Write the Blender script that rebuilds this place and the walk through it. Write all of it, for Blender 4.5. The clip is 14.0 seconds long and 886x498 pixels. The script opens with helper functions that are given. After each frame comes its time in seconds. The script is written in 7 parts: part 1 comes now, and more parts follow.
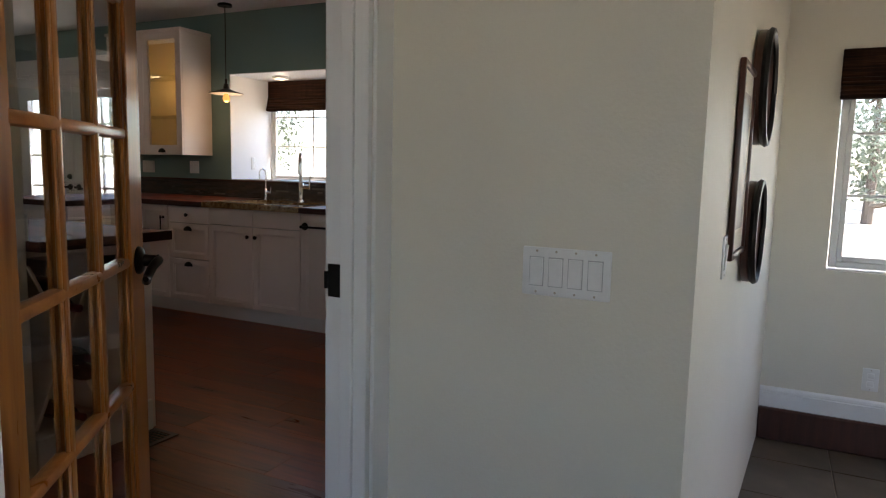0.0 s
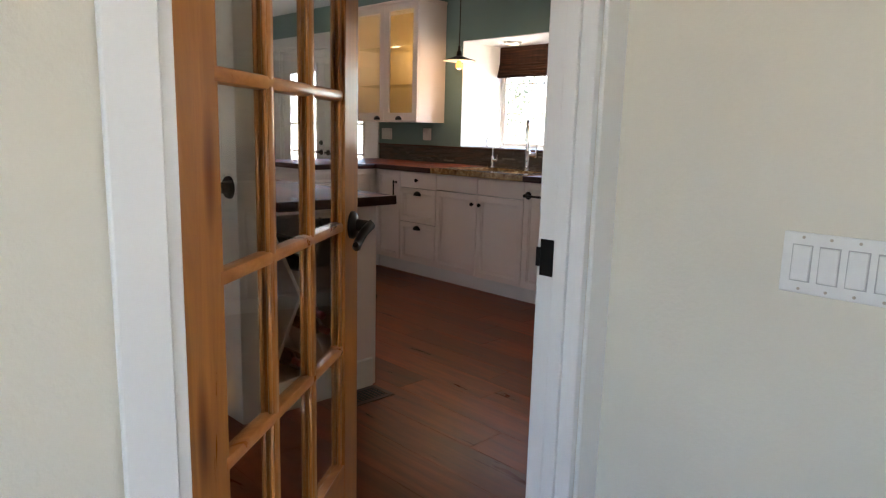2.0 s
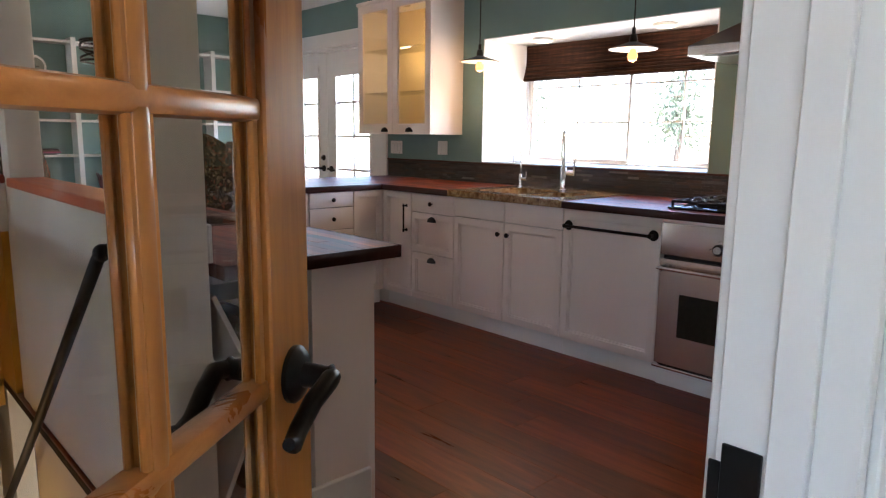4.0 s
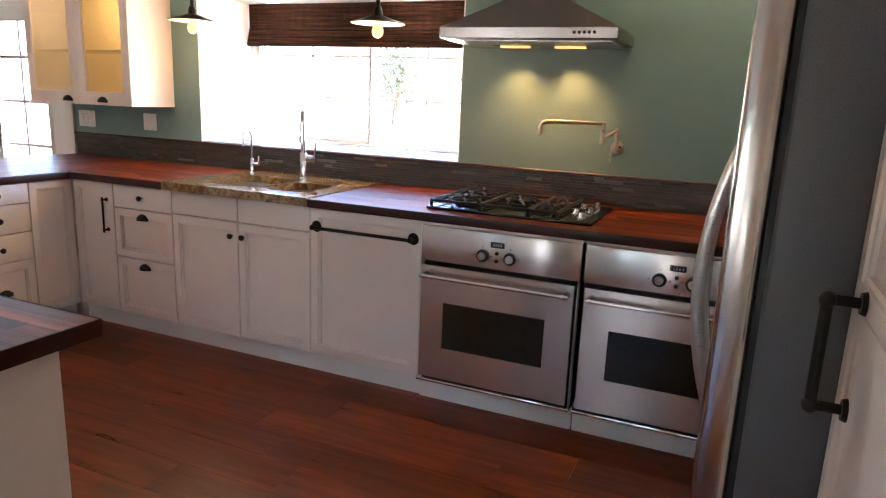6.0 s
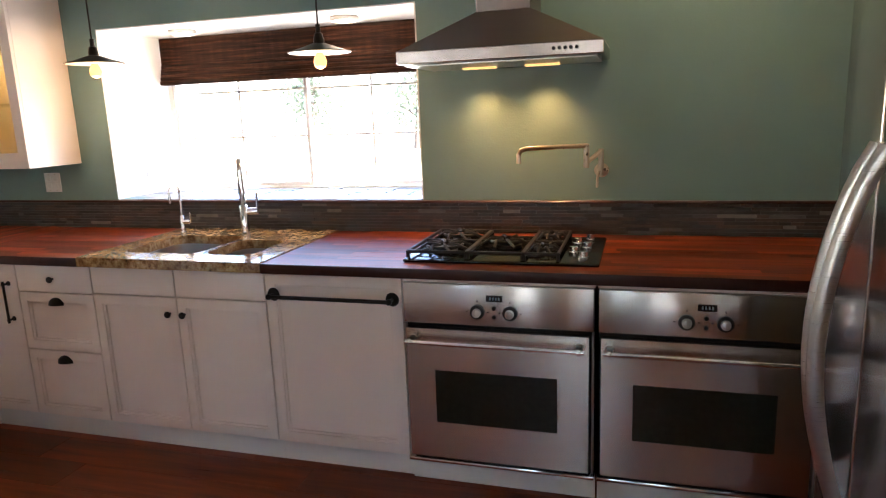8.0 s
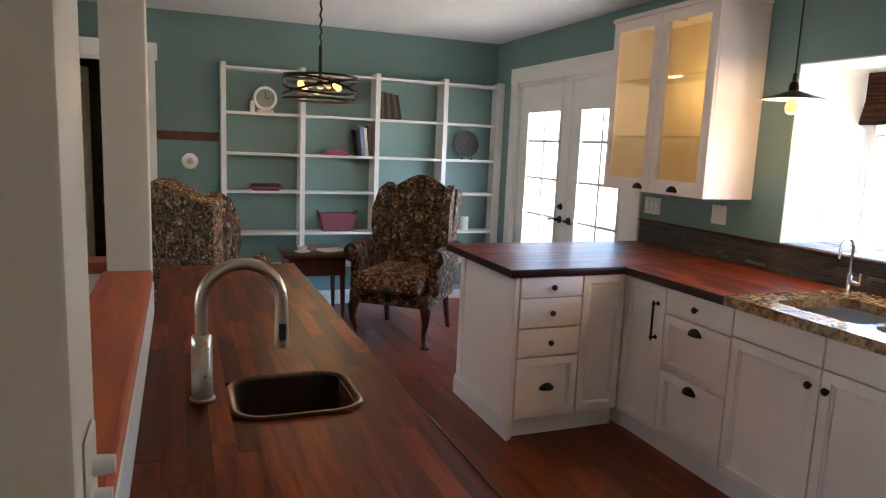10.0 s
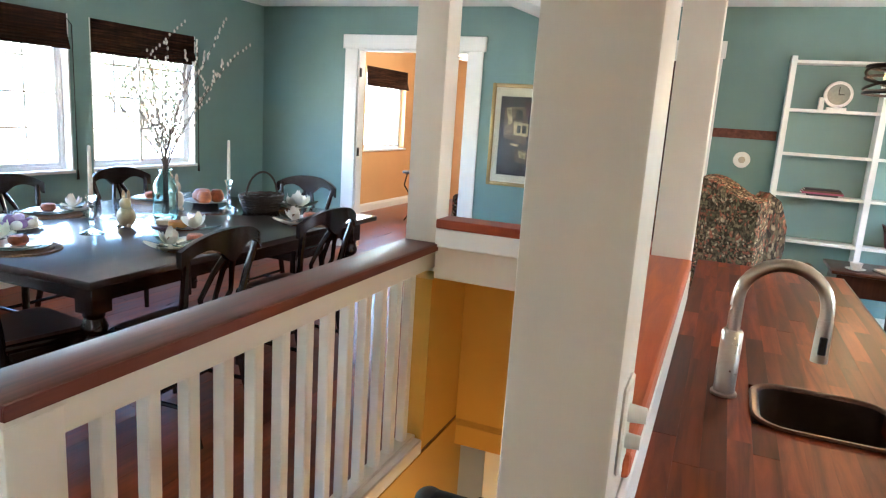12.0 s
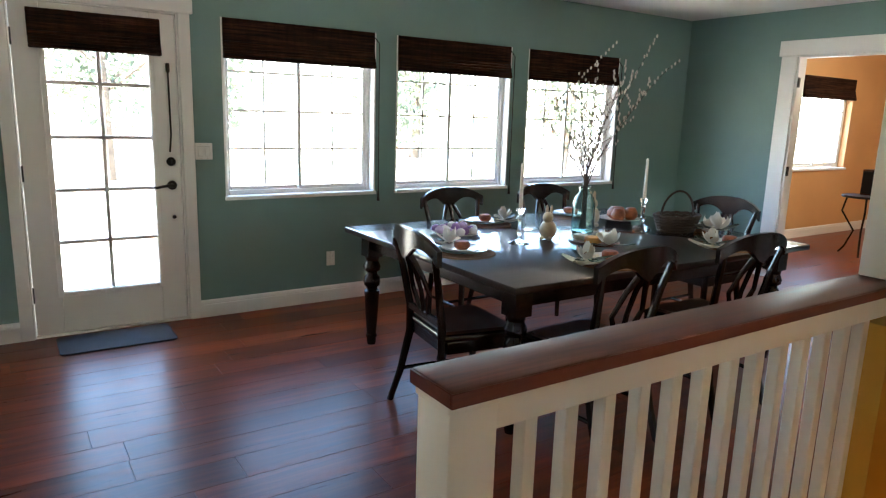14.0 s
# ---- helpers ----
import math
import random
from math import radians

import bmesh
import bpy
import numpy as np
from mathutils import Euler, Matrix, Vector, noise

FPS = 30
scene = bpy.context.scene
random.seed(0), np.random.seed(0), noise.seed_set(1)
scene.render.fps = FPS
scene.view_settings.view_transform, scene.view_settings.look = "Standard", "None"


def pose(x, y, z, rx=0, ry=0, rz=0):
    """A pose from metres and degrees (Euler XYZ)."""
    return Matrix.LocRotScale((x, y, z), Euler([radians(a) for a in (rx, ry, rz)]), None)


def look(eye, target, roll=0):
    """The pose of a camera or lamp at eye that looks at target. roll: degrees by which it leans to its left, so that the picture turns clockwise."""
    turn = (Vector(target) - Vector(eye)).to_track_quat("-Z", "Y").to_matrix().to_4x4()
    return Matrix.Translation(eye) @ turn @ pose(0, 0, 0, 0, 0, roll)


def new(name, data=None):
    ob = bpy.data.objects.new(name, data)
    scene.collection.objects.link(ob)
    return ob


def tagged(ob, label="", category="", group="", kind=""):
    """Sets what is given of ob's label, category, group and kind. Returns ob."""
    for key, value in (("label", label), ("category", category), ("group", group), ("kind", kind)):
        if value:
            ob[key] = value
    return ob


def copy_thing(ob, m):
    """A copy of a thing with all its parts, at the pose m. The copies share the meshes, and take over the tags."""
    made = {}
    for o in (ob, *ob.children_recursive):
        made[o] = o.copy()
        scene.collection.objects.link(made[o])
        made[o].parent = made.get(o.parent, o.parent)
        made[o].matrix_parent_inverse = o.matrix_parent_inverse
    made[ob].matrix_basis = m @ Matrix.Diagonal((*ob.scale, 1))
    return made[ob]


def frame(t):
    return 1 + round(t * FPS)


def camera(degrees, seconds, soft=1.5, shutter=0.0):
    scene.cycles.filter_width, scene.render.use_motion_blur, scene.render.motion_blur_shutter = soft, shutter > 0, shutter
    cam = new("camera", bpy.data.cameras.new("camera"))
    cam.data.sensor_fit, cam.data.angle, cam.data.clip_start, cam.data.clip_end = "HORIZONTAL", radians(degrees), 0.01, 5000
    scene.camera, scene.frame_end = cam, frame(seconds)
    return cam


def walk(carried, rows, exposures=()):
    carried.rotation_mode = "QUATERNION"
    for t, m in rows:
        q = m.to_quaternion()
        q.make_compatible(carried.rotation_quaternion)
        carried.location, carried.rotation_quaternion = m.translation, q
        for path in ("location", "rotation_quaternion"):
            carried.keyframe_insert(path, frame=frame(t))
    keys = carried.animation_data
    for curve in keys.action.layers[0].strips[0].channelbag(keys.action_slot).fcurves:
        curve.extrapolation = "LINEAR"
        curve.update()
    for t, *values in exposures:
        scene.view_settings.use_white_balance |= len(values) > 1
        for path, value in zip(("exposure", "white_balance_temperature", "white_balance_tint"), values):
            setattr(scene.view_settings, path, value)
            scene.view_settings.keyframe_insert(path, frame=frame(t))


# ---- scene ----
cam = camera(67.0, 14.0, 1.2)
EXPOSURES = [(0, 2.55, 6450, 18), (0.5, 3.0, 6450, 18), (1.2, 3.43, 6400, 18), (2.2, 3.8, 6350, 18), (4.5, 4.1, 5850, 18), (7, 4.72, 6200, 19), (9.5, 3.85, 5900, 13), (10.5, 4.65, 5850, 13), (11.2, 5.3, 5750, 11), (12, 5.42, 5700, 8), (12.7, 5.35, 5850, 7), (14, 4.58, 6250, 8)]
PATH = [
    (0, (2.448, -3.873, 1.219), (1.571, -2.092, 0.979), 1.3),
    (0.5, (2.463, -3.937, 1.213), (1.359, -2.296, 0.918), 1.0),
    (1, (2.486, -3.928, 1.217), (1.226, -2.414, 0.871), 1.0),
    (1.5, (2.453, -3.824, 1.217), (1.094, -2.399, 0.867), 1.0),
    (2, (2.365, -3.708, 1.207), (0.959, -2.329, 0.861), 1.5),
    (4.3, (1.632, -3.0, 1.269), (0.19, -1.654, 0.941), 0.7),
    (4.5, (1.602, -2.942, 1.279), (0.175, -1.581, 0.944), 0.4),
    (5, (1.488, -2.853, 1.328), (0.204, -1.36, 0.981), 0.3),
    (5.5, (1.39, -2.794, 1.377), (0.322, -1.161, 0.936), 0.9),
    (6, (1.273, -2.724, 1.419), (0.505, -0.931, 0.979), 2.4),
    (6.5, (1.162, -2.655, 1.484), (0.688, -0.763, 1.039), 2.3),
    (7, (1.091, -2.576, 1.498), (0.648, -0.676, 1.057), 0.6),
    (7.2, (1.066, -2.539, 1.503), (0.649, -0.632, 1.068), 0.0),
    (9.3, (0.668, -2.255, 1.499), (-0.733, -0.847, 1.262), -2.0),
    (9.5, (0.696, -2.265, 1.52), (-0.867, -1.043, 1.263), -0.6),
    (10, (0.664, -2.246, 1.517), (-1.173, -1.516, 1.211), 2.4),
    (10.5, (0.672, -2.215, 1.512), (-1.273, -1.913, 1.156), 3.2),
    (11, (0.675, -2.219, 1.509), (-1.287, -2.302, 1.133), 4.0),
    (11.5, (0.697, -2.246, 1.506), (-1.22, -2.671, 1.129), 4.3),
    (12, (0.705, -2.269, 1.503), (-1.109, -3.013, 1.11), 3.8),
    (12.5, (0.691, -2.309, 1.504), (-0.977, -3.334, 1.098), 3.4),
    (13, (0.67, -2.334, 1.496), (-0.802, -3.624, 1.088), 2.8),
    (13.5, (0.682, -2.362, 1.49), (-0.604, -3.841, 1.091), 2.2),
    (14, (0.685, -2.375, 1.487), (-0.404, -4.006, 1.092), 1.8),
]
walk(cam, [(r[0], look(*r[1:])) for r in PATH], EXPOSURES)

# ---- world, sun and window light ----
world = bpy.data.worlds.new("world")
scene.world = world
world.use_nodes = True
_nt = world.node_tree
_sky = _nt.nodes.new("ShaderNodeTexSky")
_sky.sky_type = "NISHITA"
_sky.sun_disc = False
_sky.sun_elevation, _sky.sun_rotation = radians(52), radians(80)
_bg = _nt.nodes["Background"]
_bg.inputs["Strength"].default_value = 0.15
_nt.links.new(_sky.outputs["Color"], _bg.inputs["Color"])
sun_data = bpy.data.lights.new("sun", "SUN")
sun_data.energy, sun_data.angle, sun_data.color = 5.0, radians(0.5), (1.0, 0.95, 0.87)
sun = new("sun", sun_data)
sun.matrix_world = look((20, 4, 26), (0, 0, 0))


def window_light(name, x, y, z, w, h, rz, power, tilt=90):
    d = bpy.data.lights.new(name, "AREA")
    d.shape, d.size, d.size_y, d.energy, d.color = "RECTANGLE", w, h, power, (0.90, 0.96, 1.0)
    ob = new(name, d)
    ob.matrix_world = pose(x, y, z, tilt, 0, rz)
    return ob


def lamp(name, x, y, z, power, color, radius=0.02):
    d = bpy.data.lights.new(name, "POINT")
    d.energy, d.color, d.shadow_soft_size = power, color, radius
    ob = new(name, d)
    ob.location = (x, y, z)
    return ob


# ---- materials ----
def nodes_of(name):
    m = bpy.data.materials.new(name)
    m.use_nodes = True
    t = m.node_tree
    return m, t, t.nodes["Principled BSDF"]


def node(t, kind, **kw):
    n = t.nodes.new(kind)
    for k, v in kw.items():
        if k in n.inputs:
            n.inputs[k].default_value = v
    return n


def coords(t, scale=(1, 1, 1), rot=(0, 0, 0), world_space=True):
    g = node(t, "ShaderNodeNewGeometry") if world_space else node(t, "ShaderNodeTexCoord")
    mp = node(t, "ShaderNodeMapping")
    mp.inputs["Scale"].default_value = scale
    mp.inputs["Rotation"].default_value = rot
    t.links.new(g.outputs["Position" if world_space else "Object"], mp.inputs["Vector"])
    return mp.outputs["Vector"]


def ramp(t, fac, stops):
    r = node(t, "ShaderNodeValToRGB")
    e = r.color_ramp.elements
    while len(e) < len(stops):
        e.new(0.5)
    for i, (p, c) in enumerate(stops):
        e[i].position, e[i].color = p, (*c, 1)
    t.links.new(fac, r.inputs["Fac"])
    return r.outputs["Color"]


def mixed(t, fac, a, b, mode="MIX"):
    m = node(t, "ShaderNodeMix")
    m.data_type, m.blend_type = "RGBA", mode
    for s, v in ((m.inputs[0], fac), (m.inputs[6], a), (m.inputs[7], b)):
        if isinstance(v, bpy.types.NodeSocket):
            t.links.new(v, s)
        elif isinstance(v, (int, float)):
            s.default_value = v
        else:
            s.default_value = (*v, 1)
    return m.outputs[2]


def bump(t, b, height, strength, distance=0.01):
    n = node(t, "ShaderNodeBump", Strength=strength, Distance=distance)
    t.links.new(height, n.inputs["Height"])
    t.links.new(n.outputs["Normal"], b.inputs["Normal"])


def paint(name, color, rough=0.5, relief=0.15, scale=90.0, vary=0.06, spec=0.4):
    m, t, b = nodes_of(name)
    v = coords(t)
    big = node(t, "ShaderNodeTexNoise", Scale=1.7, Detail=4.0)
    fine = node(t, "ShaderNodeTexNoise", Scale=scale, Detail=3.0)
    t.links.new(v, big.inputs["Vector"])
    t.links.new(v, fine.inputs["Vector"])
    lo = tuple(c * (1 - vary) for c in color)
    hi = tuple(min(1, c * (1 + vary)) for c in color)
    t.links.new(ramp(t, big.outputs["Fac"], [(0.3, lo), (0.7, hi)]), b.inputs["Base Color"])
    r = node(t, "ShaderNodeMapRange")
    r.inputs["To Min"].default_value, r.inputs["To Max"].default_value = rough - 0.07, rough + 0.07
    t.links.new(big.outputs["Fac"], r.inputs["Value"])
    t.links.new(r.outputs["Result"], b.inputs["Roughness"])
    b.inputs["Specular IOR Level"].default_value = spec
    bump(t, b, fine.outputs["Fac"], relief, 0.003)
    return m


def wood(name, dark, light, rough=0.35, along="x", scale=1.0, per_piece=0.0, coat=0.0, islands=False, grain=1.0, spec=0.3, even=False, knots=False):
    """Grain stretched along one axis; per_piece shifts the tone of each board."""
    m, t, b = nodes_of(name)
    s = {"x": (1.2, 14, 14), "y": (14, 1.2, 14), "z": (14, 14, 1.2)}[along]
    v = coords(t, tuple(k * scale for k in s))
    info = node(t, "ShaderNodeNewGeometry") if islands else node(t, "ShaderNodeObjectInfo")
    rnd = info.outputs["Random Per Island" if islands else "Random"]
    off = node(t, "ShaderNodeVectorMath")
    off.operation = "ADD"
    mul = node(t, "ShaderNodeMath")
    mul.operation = "MULTIPLY"
    mul.inputs[1].default_value = 37.0 if per_piece else 0.0
    t.links.new(rnd, mul.inputs[0])
    t.links.new(v, off.inputs[0])
    t.links.new(mul.outputs[0], off.inputs[1])
    n1 = node(t, "ShaderNodeTexNoise", Scale=1.6, Detail=6.0, Roughness=0.62, Distortion=0.6)
    n2 = node(t, "ShaderNodeTexNoise", Scale=7.0, Detail=3.0)
    t.links.new(off.outputs[0], n1.inputs["Vector"])
    t.links.new(off.outputs[0], n2.inputs["Vector"])
    c = ramp(t, n1.outputs["Fac"], [(0.5 - 0.2 / grain, dark), (0.5 + 0.2 / grain, light)])
    if knots:
        k = {"x": (1.1, 6, 6), "y": (6, 1.1, 6), "z": (6, 6, 1.1)}[along]
        vo = node(t, "ShaderNodeTexVoronoi", Scale=1.4)
        t.links.new(coords(t, k), vo.inputs["Vector"])
        c = mixed(t, 1.0, c, ramp(t, vo.outputs["Distance"], [(0.05, (0.22, 0.12, 0.08)), (0.11, (0.55, 0.42, 0.32)), (0.2, (1, 1, 1))]), "MULTIPLY")
    tone = node(t, "ShaderNodeMapRange")
    tone.inputs["To Min"].default_value, tone.inputs["To Max"].default_value = 1 - per_piece, 1 + per_piece
    t.links.new(rnd, tone.inputs["Value"])
    hsv = node(t, "ShaderNodeHueSaturation")
    t.links.new(tone.outputs["Result"], hsv.inputs["Value"])
    t.links.new(c, hsv.inputs["Color"])
    t.links.new(hsv.outputs["Color"], b.inputs["Base Color"])
    r = node(t, "ShaderNodeMapRange")
    r.inputs["To Min"].default_value, r.inputs["To Max"].default_value = (rough - 0.02, rough + 0.03) if even else (rough - 0.08, rough + 0.12)
    t.links.new(n1.outputs["Fac"], r.inputs["Value"])
    t.links.new(r.outputs["Result"], b.inputs["Roughness"])
    b.inputs["Specular IOR Level"].default_value = spec
    b.inputs["Coat Weight"].default_value = coat
    b.inputs["Coat Roughness"].default_value = 0.07 if coat > 0.5 else 0.15
    bump(t, b, n2.outputs["Fac"], 0.12, 0.002)
    return m


def metal(name, color, rough, brushed=None, streak=0.0):
    m, t, b = nodes_of(name)
    b.inputs["Metallic"].default_value = 1.0
    v = coords(t, brushed or (30, 30, 30))
    n = node(t, "ShaderNodeTexNoise", Scale=9.0 if brushed else 1.0, Detail=4.0)
    t.links.new(v, n.inputs["Vector"])
    t.links.new(ramp(t, n.outputs["Fac"], [(0.3, tuple(c * (0.975 if streak else 0.95) for c in color)), (0.7, color)]), b.inputs["Base Color"])
    r = node(t, "ShaderNodeMapRange")
    r.inputs["To Min"].default_value, r.inputs["To Max"].default_value = max(0.03, rough - (0.006 if streak else 0.03)), rough + (0.008 if streak else 0.04)
    t.links.new(n.outputs["Fac"], r.inputs["Value"])
    t.links.new(r.outputs["Result"], b.inputs["Roughness"])
    if streak:
        tan = node(t, "ShaderNodeTangent")
        tan.direction_type, tan.axis = "RADIAL", "Z"
        t.links.new(tan.outputs[0], b.inputs["Tangent"])
        b.inputs["Anisotropic"].default_value, b.inputs["Anisotropic Rotation"].default_value = streak, 0.25
    elif brushed:
        bump(t, b, n.outputs["Fac"], 0.015, 0.001)
    return m


def plain(name, color, rough=0.5, metallic=0.0, vary=0.1, scale=40.0):
    m, t, b = nodes_of(name)
    n = node(t, "ShaderNodeTexNoise", Scale=scale, Detail=4.0)
    t.links.new(coords(t, world_space=False), n.inputs["Vector"])
    t.links.new(ramp(t, n.outputs["Fac"], [(0.3, tuple(c * (1 - vary) for c in color)), (0.7, tuple(min(1, c * (1 + vary)) for c in color))]), b.inputs["Base Color"])
    b.inputs["Roughness"].default_value, b.inputs["Metallic"].default_value = rough, metallic
    bump(t, b, n.outputs["Fac"], 0.08, 0.002)
    return m


def glow(name, color, strength):
    m, t, b = nodes_of(name)
    b.inputs["Base Color"].default_value = (*color, 1)
    b.inputs["Emission Color"].default_value = (*color, 1)
    b.inputs["Emission Strength"].default_value = strength
    return m


def glass(name, tint=(1, 1, 1), thin=True, rough=0.0):
    m, t, b = nodes_of(name)
    if not thin:
        b.inputs["Base Color"].default_value = (*tint, 1)
        b.inputs["Transmission Weight"].default_value = 1.0
        b.inputs["Roughness"].default_value, b.inputs["IOR"].default_value = rough, 1.45
        return m
    tr = node(t, "ShaderNodeBsdfTransparent")
    tr.inputs["Color"].default_value = (*tint, 1)
    gl = node(t, "ShaderNodeBsdfGlossy", Roughness=0.02)
    lw = node(t, "ShaderNodeLayerWeight", Blend=0.5)
    pw = node(t, "ShaderNodeMath")
    pw.operation = "POWER"
    pw.inputs[1].default_value = 4.0
    t.links.new(lw.outputs["Facing"], pw.inputs[0])
    ad = node(t, "ShaderNodeMath")
    ad.operation = "MULTIPLY_ADD"
    ad.inputs[1].default_value, ad.inputs[2].default_value = 0.7, 0.035
    t.links.new(pw.outputs[0], ad.inputs[0])
    mx = node(t, "ShaderNodeMixShader")
    t.links.new(ad.outputs[0], mx.inputs[0])
    t.links.new(tr.outputs[0], mx.inputs[1])
    t.links.new(gl.outputs[0], mx.inputs[2])
    t.links.new(mx.outputs[0], t.nodes["Material Output"].inputs["Surface"])
    return m


TEAL = paint("teal_wall_paint", (0.16, 0.25, 0.235), 0.55, 0.25, 120)
WHITE_CEIL = paint("ceiling_paint", (0.78, 0.77, 0.75), 0.8, 0.3, 160, 0.03)
CREAM = paint("cream_wall_paint", (0.70, 0.652, 0.54), 0.55, 0.25, 110, 0.04)
TRIM = paint("white_trim_paint", (0.76, 0.75, 0.72), 0.35, 0.05, 60, 0.03)
POST = paint("cream_post_paint", (0.72, 0.67, 0.585), 0.45, 0.08, 60, 0.04)
CAB = paint("white_cabinet_paint", (0.80, 0.715, 0.655), 0.33, 0.05, 70, 0.03)
ORANGE = paint("ochre_wall_paint", (0.62, 0.36, 0.16), 0.55, 0.2, 110, 0.06)
YELLOW = paint("mustard_wall_paint", (0.58, 0.32, 0.045), 0.55, 0.25, 110, 0.06)
FLOORW = wood("floor_boards", (0.083, 0.0165, 0.005), (0.225, 0.047, 0.0125), 0.29, "x", 0.9, 0.34, spec=0.24)
HOLLOW = plain("shadow_gap", (0.02, 0.012, 0.008), 0.9)
BUTCHER = wood("butcher_block", (0.07, 0.010, 0.004), (0.255, 0.05, 0.014), 0.42, "x", 1.2, 0.55, spec=0.15, even=True)
BUTCHER_Y = wood("butcher_block_cross", (0.07, 0.010, 0.004), (0.255, 0.05, 0.014), 0.42, "y", 1.2, 0.55, spec=0.15, even=True)
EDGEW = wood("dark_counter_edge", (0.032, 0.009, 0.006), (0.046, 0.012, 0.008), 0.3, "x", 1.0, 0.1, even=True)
# Red cap wood for the half wall, its light and glare put into the colour
LITCAPW = wood("lit_red_cap_wood", (0.36, 0.05, 0.012), (0.62, 0.15, 0.04), 0.38, "x", 1.0, 0.1)
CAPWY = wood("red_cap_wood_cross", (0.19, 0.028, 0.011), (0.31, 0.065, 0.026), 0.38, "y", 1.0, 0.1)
RAILEDGE = wood("red_rail_edge", (0.09, 0.018, 0.009), (0.16, 0.034, 0.016), 0.4, "x", 1.0, 0.1)
RAILW = wood("worn_rail_wood", (0.07, 0.022, 0.014), (0.17, 0.056, 0.033), 0.4, "x", 1.0, 0.1)
PINE = wood("varnished_pine", (0.30, 0.10, 0.02), (0.52, 0.215, 0.05), 0.28, "z", 1.0, 0.08, 0.3, knots=True)
PINE_H = wood("varnished_pine_rail", (0.30, 0.095, 0.02), (0.50, 0.20, 0.05), 0.28, "y", 1.0, 0.08, 0.3)
ESPRESSO = wood("espresso_wood", (0.008, 0.0035, 0.003), (0.022, 0.009, 0.007), 0.2, "x", 1.0, 0.1, 0.3)
TABLEW = wood("polished_espresso", (0.010, 0.004, 0.0035), (0.028, 0.011, 0.008), 0.3, "x", 1.0, 0.1, 0.9, spec=0.2, even=True)
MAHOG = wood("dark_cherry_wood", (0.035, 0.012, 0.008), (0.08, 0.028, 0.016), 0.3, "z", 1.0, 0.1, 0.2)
BLACK = plain("oil_rubbed_bronze", (0.014, 0.012, 0.011), 0.42, 0.6)
IRON = plain("cast_iron", (0.012, 0.012, 0.013), 0.55, 0.2)
STEEL = metal("brushed_steel", (0.60, 0.58, 0.55), 0.28, (2, 2, 130))
# Hood steel darkened: the dim surroundings it mirrors are put into its colour
HOODSTEEL = metal("dark_reflection_hood_steel", (0.30, 0.27, 0.25), 0.34, (130, 130, 2))
STEEL_H = metal("brushed_steel_across", (0.64, 0.59, 0.55), 0.26, (1, 1, 60), 0.88)
FRIDGESTEEL = metal("fridge_door_steel", (0.58, 0.55, 0.52), 0.20, (60, 60, 1))
NICKEL = metal("brushed_nickel", (0.50, 0.44, 0.36), 0.28)
CHROME = metal("chrome", (0.85, 0.85, 0.86), 0.06)
FRIDGE_SIDE = plain("grey_textured_steel", (0.085, 0.087, 0.092), 0.45, 0.0, 0.15, 300)
PANE = glass("window_glass", (0.97, 0.98, 0.98))
CLEAR = glass("clear_glass", (0.97, 0.99, 0.98), False)
BOTTLE = glass("aqua_glass", (0.70, 0.93, 0.92), False)


